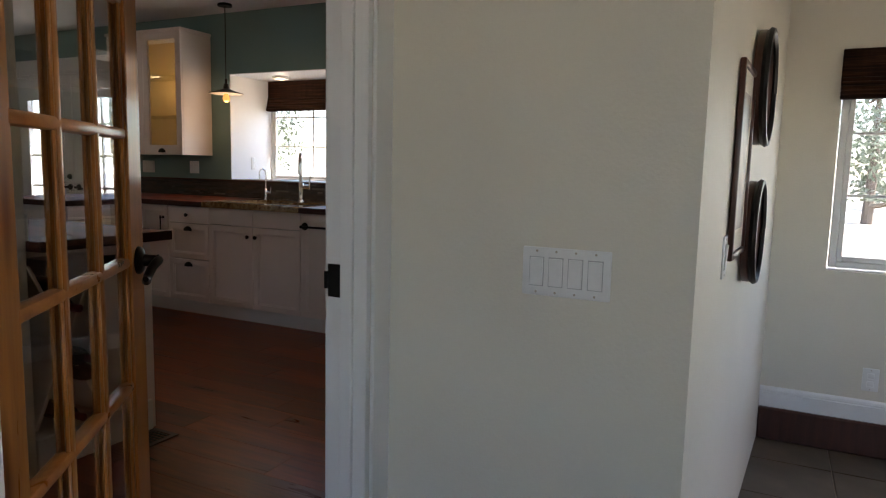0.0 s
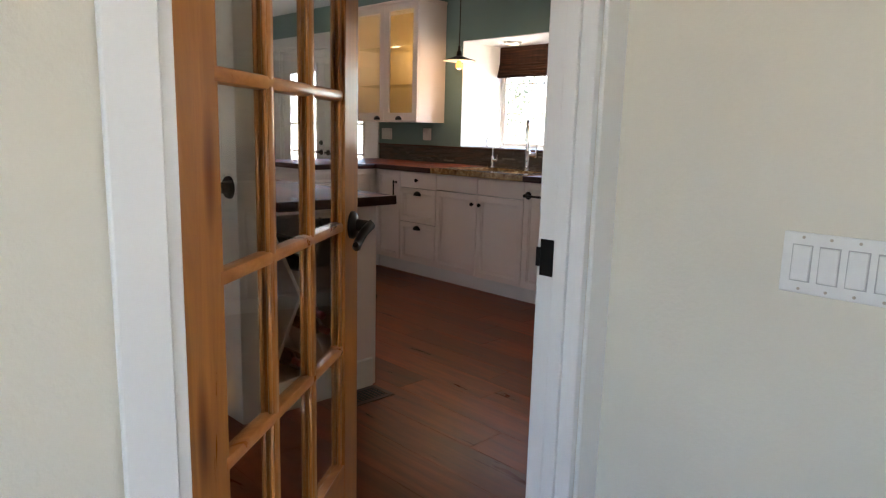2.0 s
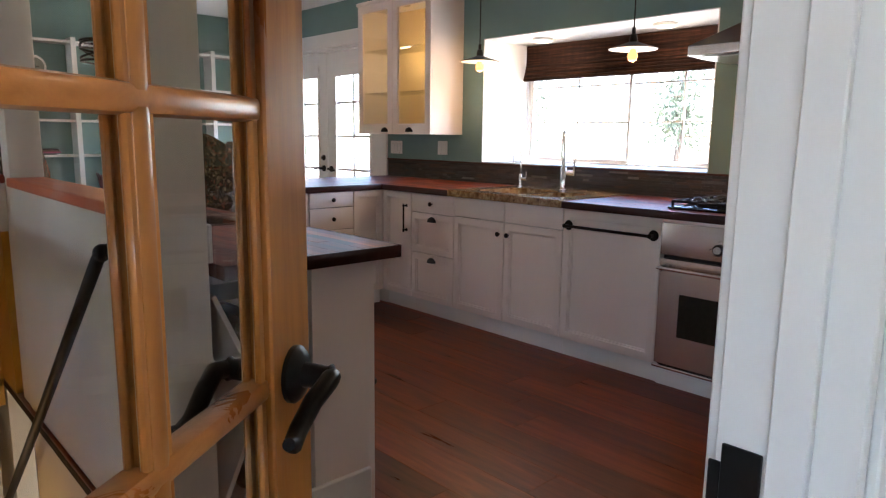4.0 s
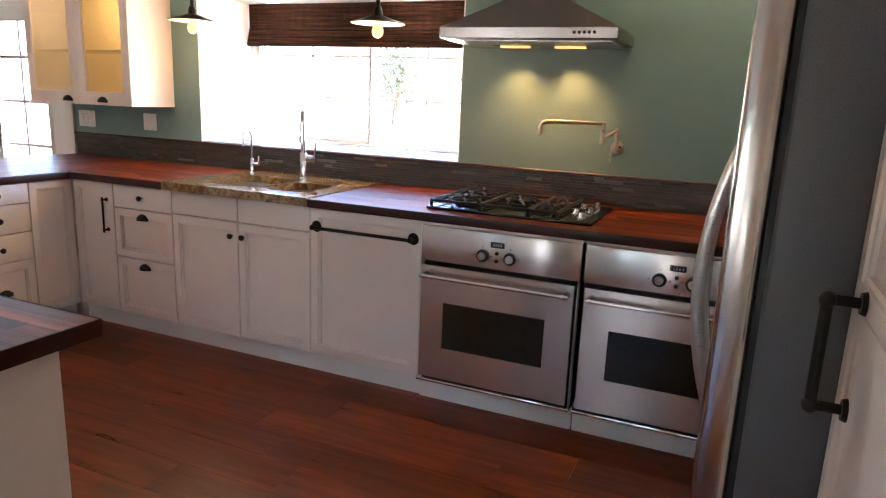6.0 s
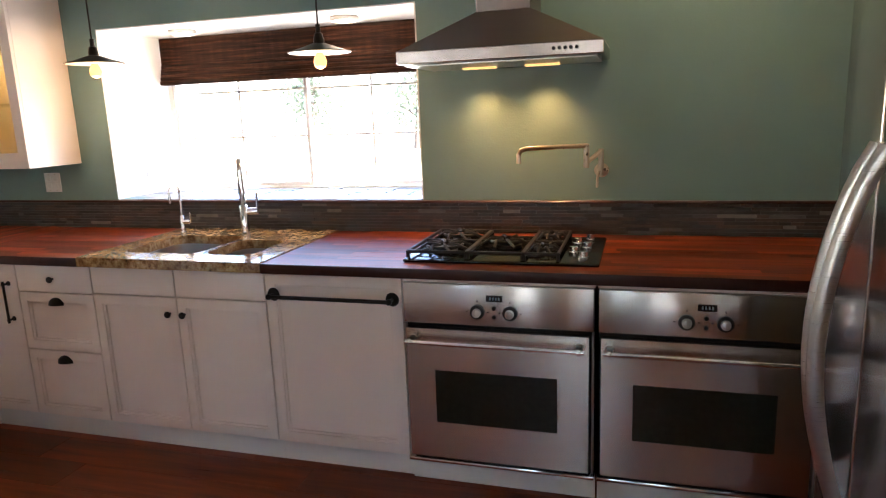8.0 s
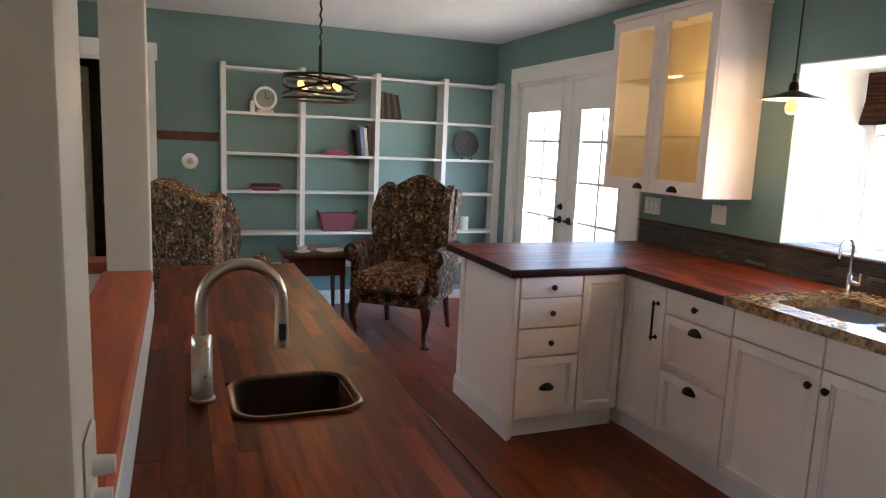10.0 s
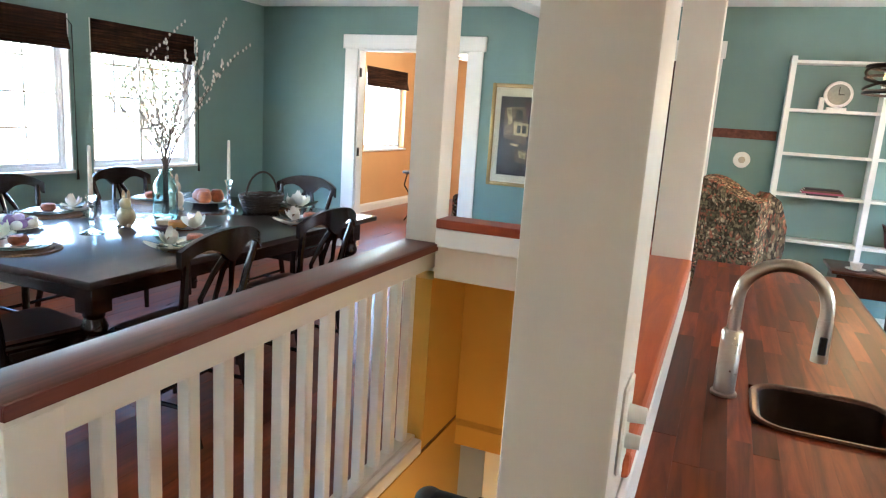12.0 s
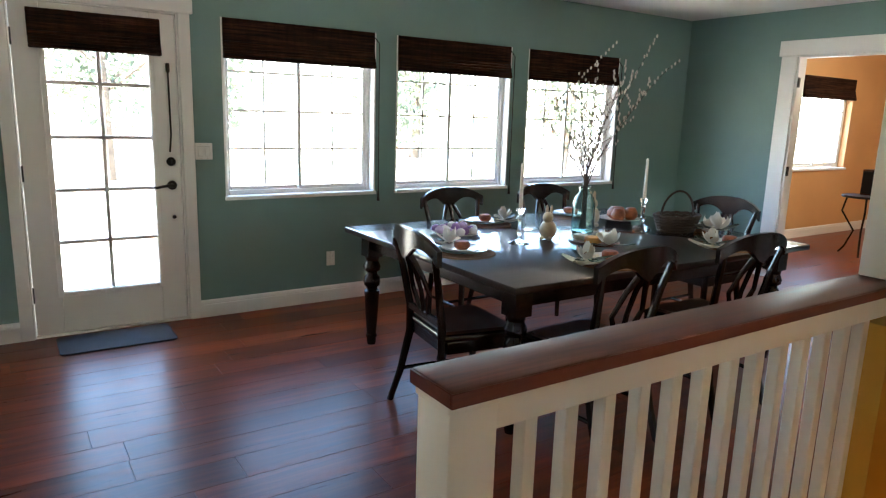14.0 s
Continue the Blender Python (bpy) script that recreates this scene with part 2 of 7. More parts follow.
# ---- building helpers ----
class Build:
    """Gathers shapes into one mesh."""

    def __init__(self):
        self.bm = bmesh.new()

    def box(self, x0, x1, y0, y1, z0, z1, bev=0.0, seg=1, m=None):
        mat = Matrix.Translation(((x0 + x1) / 2, (y0 + y1) / 2, (z0 + z1) / 2)) @ Matrix.Diagonal((abs(x1 - x0), abs(y1 - y0), abs(z1 - z0), 1))
        v = bmesh.ops.create_cube(self.bm, size=1, matrix=(m @ mat) if m else mat)["verts"]
        if bev:
            bmesh.ops.bevel(self.bm, geom=list({e for q in v for e in q.link_edges}), offset=bev, segments=seg, profile=0.5, affect="EDGES")
        return self

    def cyl(self, p, q, r, r2=None, n=14):
        p, q = Vector(p), Vector(q)
        d = q - p
        m = Matrix.Translation((p + q) / 2) @ d.to_track_quat("Z", "Y").to_matrix().to_4x4()
        bmesh.ops.create_cone(self.bm, cap_ends=True, segments=n, radius1=r, radius2=r if r2 is None else r2, depth=d.length, matrix=m)
        return self

    def ball(self, p, r, sx=1, sy=1, sz=1, n=12, m=None):
        mat = Matrix.Translation(p) @ Matrix.Diagonal((r * sx, r * sy, r * sz, 1))
        bmesh.ops.create_uvsphere(self.bm, u_segments=n, v_segments=max(6, n * 2 // 3), radius=1, matrix=(m @ mat) if m else mat)
        return self

    def lathe(self, profile, at=(0, 0, 0), n=20, m=None, square=0.0):
        rings = []
        for r, z in profile:
            ring = []
            for i in range(n):
                a = 2 * math.pi * i / n
                p = Vector((at[0] + r * math.cos(a), at[1] + r * math.sin(a), at[2] + z))
                ring.append(self.bm.verts.new(m @ p if m else p))
            rings.append(ring)
        for a, b in zip(rings, rings[1:]):
            for i in range(n):
                j = (i + 1) % n
                self.bm.faces.new((a[i], a[j], b[j], b[i]))
        for ring, flip in ((rings[0], True), (rings[-1], False)):
            self.bm.faces.new(ring[::-1] if flip else ring)
        return self

    def tube(self, pts, r, n=8, flat=1.0, caps=True):
        """A round bar along points; r one radius or one for each point."""
        pts = [Vector(p) for p in pts]
        rs = r if isinstance(r, (list, tuple)) else [r] * len(pts)
        rings, up = [], None
        for i, p in enumerate(pts):
            d = (pts[min(i + 1, len(pts) - 1)] - pts[max(i - 1, 0)]).normalized()
            if up is None:
                up = d.orthogonal().normalized() if abs(d.z) > 0.95 else d.cross(Vector((0, 0, 1))).normalized()
            up = (up - d * up.dot(d)).normalized()
            side = d.cross(up)
            rings.append([self.bm.verts.new(p + (up * math.cos(2 * math.pi * k / n) + side * math.sin(2 * math.pi * k / n) * flat) * rs[i]) for k in range(n)])
        for a, b in zip(rings, rings[1:]):
            for i in range(n):
                j = (i + 1) % n
                self.bm.faces.new((a[i], a[j], b[j], b[i]))
        if caps:
            self.bm.faces.new(rings[0][::-1])
            self.bm.faces.new(rings[-1])
        return self

    def prism(self, outline, z0, z1, m=None, bev=0.0):
        """An outline in x, y drawn up from z0 to z1 (m turns it)."""
        bot = [self.bm.verts.new((m @ Vector((x, y, z0))) if m else (x, y, z0)) for x, y in outline]
        top = [self.bm.verts.new((m @ Vector((x, y, z1))) if m else (x, y, z1)) for x, y in outline]
        n = len(outline)
        fs = [self.bm.faces.new(bot[::-1]), self.bm.faces.new(top)]
        fs += [self.bm.faces.new((bot[i], bot[(i + 1) % n], top[(i + 1) % n], top[i])) for i in range(n)]
        if bev:
            bmesh.ops.bevel(self.bm, geom=list(fs[1].edges) + list(fs[0].edges), offset=bev, segments=2, profile=0.5, affect="EDGES")
        return self

    def panel_front(self, x0, x1, z0, z1, y=0.0, t=0.02, rail=0.062, sunk=0.014, bev=0.004):
        """A framed cabinet front that faces -y, with a sunk middle."""
        mat = Matrix.Translation(((x0 + x1) / 2, y + t / 2, (z0 + z1) / 2)) @ Matrix.Diagonal((x1 - x0, t, z1 - z0, 1))
        v = bmesh.ops.create_cube(self.bm, size=1, matrix=mat)["verts"]
        f = min({q for a in v for q in a.link_faces}, key=lambda q: q.calc_center_median().y)
        outer = list(f.edges)
        if rail:
            bmesh.ops.inset_region(self.bm, faces=[f], thickness=rail, depth=0)
            bmesh.ops.inset_region(self.bm, faces=[f], thickness=0.003, depth=-0.005)
            bmesh.ops.inset_region(self.bm, faces=[f], thickness=0.011, depth=-0.003)
            bmesh.ops.inset_region(self.bm, faces=[f], thickness=0.003, depth=8e-3 - sunk)
        bmesh.ops.bevel(self.bm, geom=[e for e in outer if e.is_valid], offset=bev, segments=2, profile=0.5, affect="EDGES")
        return self

    def holed(self, us, zs, holes, v0, v1, axis):
        """A wall slab over a grid of u and z lines with the cells in holes left out; axis 'x': runs along x at y v0..v1."""
        us = sorted(set(us) | {h[0] for h in holes} | {h[1] for h in holes})
        zs = sorted(set(zs) | {h[2] for h in holes} | {h[3] for h in holes})
        us = [u for u in us]
        full = {}
        for i in range(len(us) - 1):
            for k in range(len(zs) - 1):
                cu, cz = (us[i] + us[i + 1]) / 2, (zs[k] + zs[k + 1]) / 2
                full[i, k] = not any(a < cu < b and c < cz < d for a, b, c, d in holes)
        cache = {}

        def vert(i, k, s):
            if (i, k, s) not in cache:
                w = v1 if s else v0
                cache[i, k, s] = self.bm.verts.new((us[i], w, zs[k]) if axis == "x" else (w, us[i], zs[k]))
            return cache[i, k, s]
        for (i, k), on in full.items():
            if not on:
                continue
            for s in (0, 1):
                self.bm.faces.new([vert(i, k, s), vert(i + 1, k, s), vert(i + 1, k + 1, s), vert(i, k + 1, s)])
            for di, dk, a, b in ((-1, 0, (i, k), (i, k + 1)), (1, 0, (i + 1, k), (i + 1, k + 1)), (0, -1, (i, k), (i + 1, k)), (0, 1, (i, k + 1), (i + 1, k + 1))):
                if not full.get((i + di, k + dk), False):
                    self.bm.faces.new([vert(*a, 0), vert(*b, 0), vert(*b, 1), vert(*a, 1)])
        return self

    def mesh(self, name, smooth=False):
        bmesh.ops.recalc_face_normals(self.bm, faces=self.bm.faces)
        me = bpy.data.meshes.new(name)
        self.bm.to_mesh(me)
        self.bm.free()
        if smooth:
            me.polygons.foreach_set("use_smooth", [True] * len(me.polygons))
            me.set_sharp_from_angle(angle=radians(40))
        return me


def part(name, b, material, parent=None, label="", smooth=True):
    me = b.mesh(name, smooth) if isinstance(b, Build) else b
    if not me.materials:
        me.materials.append(material)
    ob = new(name, me)
    ob.parent = parent
    if label:
        ob["label"] = label
    return ob


def thing(name, label, category, x=0, y=0, z=0, rz=0, group="", kind=""):
    ob = new(name)
    ob.empty_display_size = 0.1
    ob.matrix_basis = pose(x, y, z, 0, 0, rz)
    return tagged(ob, label, category, group, kind)


def setting(name, b, material, label, category, smooth=False):
    return tagged(part(name, b, material, None, "", smooth), label, category, kind="structure")

# ---- the large structure ----
WN, WS, WW, XE, CE = 0.762, -7.173, -5.62, 1.43, 2.54
HALL = -0.14
FD = (-5.13, -3.31, 2.12)          # french doors: x0, x1, head
BAY = (-2.0, -0.148, 1.075, 2.01)  # sink window recess
SW = [(-1.838, -0.648), (-3.19, -2.02), (-4.565, -3.38)]
SZ0, SZ1 = 0.85, 2.085
XD = (-0.37, 0.58, 2.08)           # outside door
BR = (-5.96, -4.72, 2.12)          # bedroom doorway y0, y1, head
D2 = (-3.34, -2.53, 2.12)          # second doorway
HD = (-3.385, -2.46, 2.05)          # hall doorway
WELL = (-2.3, -0.2, -3.37, -2.49)  # stair opening

setting("wall_north", Build().holed([WW - 0.12, 2.1], [0, CE], [(FD[0], FD[1], -1, FD[2]), BAY], WN, WN + 0.16, "x"), TEAL, "teal painted wall with a deep window recess and french doors", "wall")
setting("wall_south", Build().holed([WW - 0.12, XE + 0.12], [0, CE], [(XD[0], XD[1], -1, XD[2])] + [(a, b, SZ0, SZ1) for a, b in SW], WS - 0.16, WS, "x"), TEAL, "teal painted outside wall with three windows and a glazed door", "wall")
setting("wall_west", Build().holed([WS, WN], [0, CE], [(BR[0], BR[1], -1, BR[2]), (D2[0], D2[1], -1, D2[2])], WW - 0.12, WW, "y"), TEAL, "teal painted wall with two cased doorways", "wall")
SLANT = Matrix.Translation((1.49, -2.42, 0)) @ Matrix.Rotation(radians(0), 4, "Z") @ Matrix.Translation((-1.49, 2.42, 0))
w_hd = setting("wall_hall_door", Build().holed([-3.75, -2.262], [HALL, CE], [(HD[0], HD[1], -1, HD[2])], XE, XE + 0.12, "y"), CREAM, "cream painted wall beside the hall doorway", "wall")
w_hd.matrix_basis = SLANT
setting("wall_hall_side", Build().box(XE, XE + 0.12, WS, -3.75, HALL, CE), CREAM, "cream painted wall between hall and dining room", "wall")
setting("wall_switch", Build().box(XE + 0.12, 2.1, -2.38, -2.26, HALL, CE), CREAM, "unseen cream hall wall with an opening added for light with light switches", "wall")
setting("wall_east", Build().prism([(2.1, -2.38), (2.31, -2.38), (2.45, -0.10), (2.45, WN + 0.16), (2.1, WN + 0.16)], HALL, CE), CREAM, "cream painted wall between hall and kitchen", "wall")
setting("wall_hall_north", Build().holed([2.45, 5.12], [HALL, CE], [(2.70, 3.75, 0.76, 1.80)], -0.10, 0.04, "x"), CREAM, "cream painted wall with a window", "wall")
# Out of view: east and south openings are added to let daylight into the hall
setting("wall_hall_east", Build().holed([-6.12, -0.1], [HALL, CE], [(-1.9, -0.8, 0.9, 1.9)], 5.0, 5.12, "y"), CREAM, "unseen cream hall wall with an opening added for light", "wall")
setting("wall_hall_south", Build().holed([XE, 5.12], [HALL, CE], [(2.25, 4.65, 0.6, 2.15)], -6.12, -6.0, "x"), CREAM, "unseen cream hall wall with an opening added for light", "wall")
setting("ceiling", Build().box(WW - 0.12, 5.12, WS - 0.16, WN + 0.16, CE, CE + 0.08), WHITE_CEIL, "flat white painted ceiling", "ceiling")

# bedroom beyond the doorway and the dark room beside it
setting("wall_bedroom_south", Build().holed([-10.6, WW - 0.12], [0, CE], [(-9.25, -7.95, 0.92, 2.1)], WS - 0.16, WS, "x"), ORANGE, "ochre painted bedroom wall with a window", "wall")
setting("wall_bedroom_west", Build().box(-10.72, -10.6, WS - 0.16, -3.6, 0, CE), ORANGE, "ochre painted bedroom wall", "wall")
setting("wall_bedroom_north", Build().box(-10.6, WW - 0.12, -3.72, -3.6, 0, CE), ORANGE, "ochre painted bedroom wall", "wall")
setting("ceiling_bedroom", Build().box(-10.72, WW - 0.12, WS - 0.16, -1.5, CE, CE + 0.08), WHITE_CEIL, "white painted bedroom ceiling", "ceiling")
setting("floor_bedroom", Build().box(-10.72, WW - 0.002, WS - 0.16, -1.5, -0.1, -0.004), FLOORW, "dark red-brown wooden floor of the bedroom", "floor")
# Dark wood colour stands in for the shade of the unlit room
setting("wall_dark_room", Build().box(-7.6, -7.5, -3.6, -1.5, 0, CE).box(-7.5, WW - 0.12, -1.6, -1.5, 0, CE), MAHOG, "wall of an unlit room, its shade put into a dark colour", "wall")

# floors
x0, x1, y0, y1 = WELL
setting("subfloor", Build().box(WW, x0, WS, WN, -0.05, -0.014).box(x1, 2.1, -2.38, WN, -0.05, -0.014).box(x1, XE + 0.02, WS, -2.38, -0.05, -0.014).box(x0, x1, WS, y0, -0.05, -0.014).box(x0, x1, y1, WN, -0.05, -0.014), HOLLOW, "dark floor structure under the boards", "floor")
TILE = plain("brown_slate_tile", (0.10, 0.075, 0.05), 0.4, 0.0, 0.25, 6)
GROUT = plain("pale_grout", (0.30, 0.25, 0.2), 0.8)
hall_floor = setting("floor_hall", Build().box(XE + 0.02, 5.12, -6.12, -0.05, HALL - 0.1, HALL - 0.006), GROUT, "brown tiled hall floor with pale grout", "floor")
setting("hall_step", Build().box(2.45, 5.0, -0.135, -0.10, HALL, 0.03, 0.008), MAHOG, "dark wooden base board along the hall wall", "baseboard")
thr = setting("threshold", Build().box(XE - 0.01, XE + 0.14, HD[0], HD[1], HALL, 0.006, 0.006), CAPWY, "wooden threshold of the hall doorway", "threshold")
thr.matrix_basis = SLANT

# stairwell below the floor
setting("wall_stair_south", Build().box(x0 - 0.1, x1 + 1.2, y0 - 0.1, y0 + 0.004, -2.6, -0.0135), YELLOW, "mustard yellow painted stairwell wall", "wall")
setting("wall_stair_west", Build().box(x0 - 0.1, x0, y0, y1, -0.155, 0.81), YELLOW, "mustard yellow painted stairwell wall above an opening", "wall")
setting("wall_stair_side", Build().box(x0 - 0.1, -1.885, y0 - 0.1, y0 - 0.002, 0.0, 0.80).box(x0 - 0.1, -1.99, y1, y1 + 0.1, 0, 0.81), YELLOW, "mustard yellow painted bulkhead side", "wall")
setting("floor_stair_foot", Build().box(x0 - 0.1, x1 + 1.2, y0 - 0.1, y1 + 0.1, -2.7, -2.6), GROUT, "tiled landing at the stair foot", "floor")
setting("stair_bulkhead_top", Build().box(x0 - 0.12, -1.99, y0 - 0.12, y1 + 0.1, 0.81, 0.93, 0.004), POST, "cream painted bulkhead over the stair", "trim")
setting("wall_half", Build().box(-1.76, -0.19, -2.475, -2.36, -2.6, 1.02), POST, "low cream painted wall between stair and island", "wall")
stairs = thing("staircase", "wooden stairs going down between yellow walls", "stairs", 0, 0, 0, 0, "", "structure")
for i in range(9):
    z = -0.185 * (i + 1)
    xx = x1 - 0.25 * i
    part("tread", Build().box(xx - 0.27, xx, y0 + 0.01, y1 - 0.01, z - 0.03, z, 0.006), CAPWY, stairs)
    part("riser", Build().box(xx - 0.006, xx + 0.012, y0 + 0.01, y1 - 0.01, z, z + 0.155), TRIM, stairs)

# ---- trim ----
def casing(name, u0, u1, head, at, side, axis, w=0.10, label="white painted door casing with a head board", z0=0.0, d=0.02, headroom=0.13, over=0.02, first=None):
    """Casing boards round an opening on one face of a wall. side: the way the face looks along its normal."""
    root = thing(name, label, "door casing", kind="structure")
    def slab(n, a, b, c, e, depth, bev=0.003):
        v = (at, at + side * depth)
        v0, v1 = min(v), max(v)
        part(n, Build().box(a, b, v0, v1, c, e, bev) if axis == "x" else Build().box(v0, v1, a, b, c, e, bev), TRIM, root)
    w0 = first or w
    slab("casing_leg", u0 - w0, u0, z0, head, d)
    slab("casing_leg", u1, u1 + w, z0, head, d)
    slab("casing_head", u0 - w0 - over, u1 + w + over, head, head + headroom, d + 0.006)
    return root


def baseboard(name, a, b, at, side, axis, z=0.0, h=0.125):
    """A moulded baseboard from a to b along a wall face."""
    prof = [(0, 0), (0.016, 0), (0.016, h * 0.72), (0.012, h * 0.76), (0.014, h * 0.8), (0.011, h * 0.92), (0.004, h), (0, h)]
    g = Build()
    loops = []
    for u in (a, b):
        loops.append([g.bm.verts.new((u, at + side * p, z + q) if axis == "x" else (at + side * p, u, z + q)) for p, q in prof])
    n = len(prof)
    for i in range(n):
        g.bm.faces.new((loops[0][i], loops[0][(i + 1) % n], loops[1][(i + 1) % n], loops[1][i]))
    g.bm.faces.new(loops[0])
    g.bm.faces.new(loops[1][::-1])
    return setting(name, g, TRIM, "white painted moulded baseboard", "baseboard")


casing("casing_french", FD[0], FD[1], FD[2], WN, -1, "x", 0.125, headroom=0.14, over=0.0)
casing("casing_bedroom", BR[0], BR[1], BR[2], WW, 1, "y", 0.15, headroom=0.14, over=0.025)
casing("casing_second", D2[0], D2[1], D2[2], WW, 1, "y", 0.11, headroom=0.14, over=0.02)
casing("casing_outside_door", XD[0], XD[1], XD[2], WS, 1, "x", 0.075)
c1 = casing("casing_hall_side", HD[0], HD[1], HD[2], XE + 0.12, 1, "y", 0.09, z0=HALL, over=0.0, d=0.012, first=0.066)
c2 = casing("casing_kitchen_side", HD[0], HD[1], HD[2], XE, -1, "y", 0.09, over=0.0)
jamb = thing("door_jamb", "white painted door jamb with a black strike plate", "door jamb", kind="structure")
for nm, ya, yb in (("jamb_leg", HD[1] - 0.02, HD[1]), ("jamb_leg", HD[0], HD[0] + 0.02)):
    part(nm, Build().box(XE - 0.002, XE + 0.122, ya, yb, HALL, HD[2], 0.002), TRIM, jamb)
part("door_stop", Build().box(XE + 0.05, XE + 0.085, HD[1] - 0.033, HD[1] - 0.02, HALL, HD[2], 0.002), TRIM, jamb)
part("door_stop", Build().box(XE + 0.05, XE + 0.085, HD[0] + 0.02, HD[0] + 0.033, 0.006, HD[2], 0.002), TRIM, jamb)
part("jamb_head", Build().box(XE - 0.002, XE + 0.122, HD[0] + 0.02, HD[1] - 0.02, HD[2] - 0.02, HD[2], 0.002), TRIM, jamb)
part("strike_plate", Build().box(XE + 0.006, XE + 0.044, HD[1] - 0.0235, HD[1] - 0.0195, 0.885, 0.97, 0.001).box(XE - 0.006, XE + 0.006, HD[1] - 0.0235, HD[1] - 0.02, 0.905, 0.95, 0.001), BLACK, jamb, "black metal strike plate")
for o in (c1, c2, jamb):
    o.matrix_basis = SLANT
for nm, y_a, y_b, xa, xb, hd in (("bedroom_jamb", BR[0], BR[1], WW - 0.122, WW + 0.0, BR[2]), ("second_jamb", D2[0], D2[1], WW - 0.122, WW + 0.0, D2[2])):
    j = thing(nm, "white painted door jamb", "door jamb", kind="structure")
    part("jamb_leg", Build().box(xa, xb, y_a, y_a + 0.018, 0, hd), TRIM, j)
    part("jamb_leg", Build().box(xa, xb, y_b - 0.018, y_b, 0, hd), TRIM, j)
    part("jamb_head", Build().box(xa, xb, y_a + 0.018, y_b - 0.018, hd - 0.018, hd), TRIM, j)
    if nm == "bedroom_jamb":
        for hz in (0.25, 1.05, 1.88):
            part("hinge", Build().box(WW - 0.05, WW - 0.012, y_a + 0.017, y_a + 0.021, hz - 0.045, hz + 0.045).cyl((WW - 0.008, y_a + 0.024, hz - 0.045), (WW - 0.008, y_a + 0.024, hz + 0.045), 0.007, n=8), BLACK, j, "black door hinge")
baseboard("baseboard_south", WW, XD[0] - 0.075, WS, 1, "x")
baseboard("baseboard_south_end", XD[1] + 0.075, XE, WS, 1, "x")
baseboard("baseboard_west", WS + 0.017, BR[0] - 0.15, WW, 1, "y")
baseboard("baseboard_west_mid", BR[1] + 0.15, D2[0] - 0.11, WW, 1, "y")
baseboard("baseboard_west_end", D2[1] + 0.11, -1.92, WW, 1, "y")
baseboard("baseboard_bedroom", -10.6, WW - 0.12, WS, 1, "x")
baseboard("baseboard_hall_north", 2.45, 5.0, -0.10, -1, "x", 0.031, 0.105)

# ---- windows and outside doors ----
def slider_window(name, x0, x1, z0, z1, y, out, bars, label, split=0.5):
    """A two-sash vinyl window in a wall that runs along x; out: the way outdoors."""
    root = thing(name, label, "window", kind="structure")
    f = 0.032
    ya, yb = sorted((y, y + out * 0.06))
    fr = Build()
    for a, b, c, d in ((x0, x0 + f, z0, z1), (x1 - f, x1, z0, z1), (x0 + f, x1 - f, z0, z0 + f), (x0 + f, x1 - f, z1 - f, z1)):
        fr.box(a, b, ya, yb, c, d, 0.004)
    part("window_frame", fr, TRIM, root)
    xm = x0 + (x1 - x0) * split
    for k, (a, b) in enumerate(((x0 + f, xm + 0.018), (xm - 0.018, x1 - f))):
        s = 0.025
        yy = (ya + yb) / 2 + (0.012 if k else -0.012) * out
        sash = Build()
        for p, q, c, d in ((a, a + s, z0 + f, z1 - f), (b - s, b, z0 + f, z1 - f), (a + s, b - s, z0 + f, z0 + f + s), (a + s, b - s, z1 - f - s, z1 - f)):
            sash.box(p, q, yy - 0.012, yy + 0.012, c, d, 0.003)
        sash = part("sash", sash, TRIM, root)
        part("pane", Build().box(a + s - 0.003, b - s + 0.003, yy - 0.002, yy + 0.002, z0 + f + s - 0.003, z1 - f - s + 0.003), PANE, sash).visible_shadow = False
        nx, nz = bars
        m = Build()
        for i in range(1, nx):
            u = a + s + (b - a - 2 * s) * i / nx
            m.box(u - 0.0065, u + 0.0065, yy - 0.006, yy + 0.006, z0 + f + s, z1 - f - s)
        for i in range(1, nz):
            u = z0 + f + s + (z1 - z0 - 2 * f - 2 * s) * i / nz
            m.box(a + s, b - s, yy - 0.007, yy + 0.007, u - 0.0065, u + 0.0065)
        part("glazing_bars", m, TRIM, sash)
    return root


WOVEN = None
def woven_material():
    m, t, b = nodes_of("woven_bamboo")
    v = coords(t, (3, 3, 75))
    n = node(t, "ShaderNodeTexNoise", Scale=1.0, Detail=3.0, Roughness=0.7)
    t.links.new(v, n.inputs["Vector"])
    v2 = coords(t, (34, 34, 3))
    n2 = node(t, "ShaderNodeTexNoise", Scale=1.0, Detail=2.0)
    t.links.new(v2, n2.inputs["Vector"])
    c = ramp(t, n.outputs["Fac"], [(0.34, (0.008, 0.0035, 0.0025)), (0.52, (0.03, 0.012, 0.007)), (0.72, (0.085, 0.034, 0.018))])
    t.links.new(mixed(t, 0.5, c, ramp(t, n2.outputs["Fac"], [(0.35, (0.35, 0.35, 0.35)), (0.65, (1, 1, 1))]), "MULTIPLY"), b.inputs["Base Color"])
    b.inputs["Roughness"].default_value = 0.8
    b.inputs["Specular IOR Level"].default_value = 0.1
    bump(t, b, n.outputs["Fac"], 0.7, 0.006)
    return m


WOVEN = woven_material()


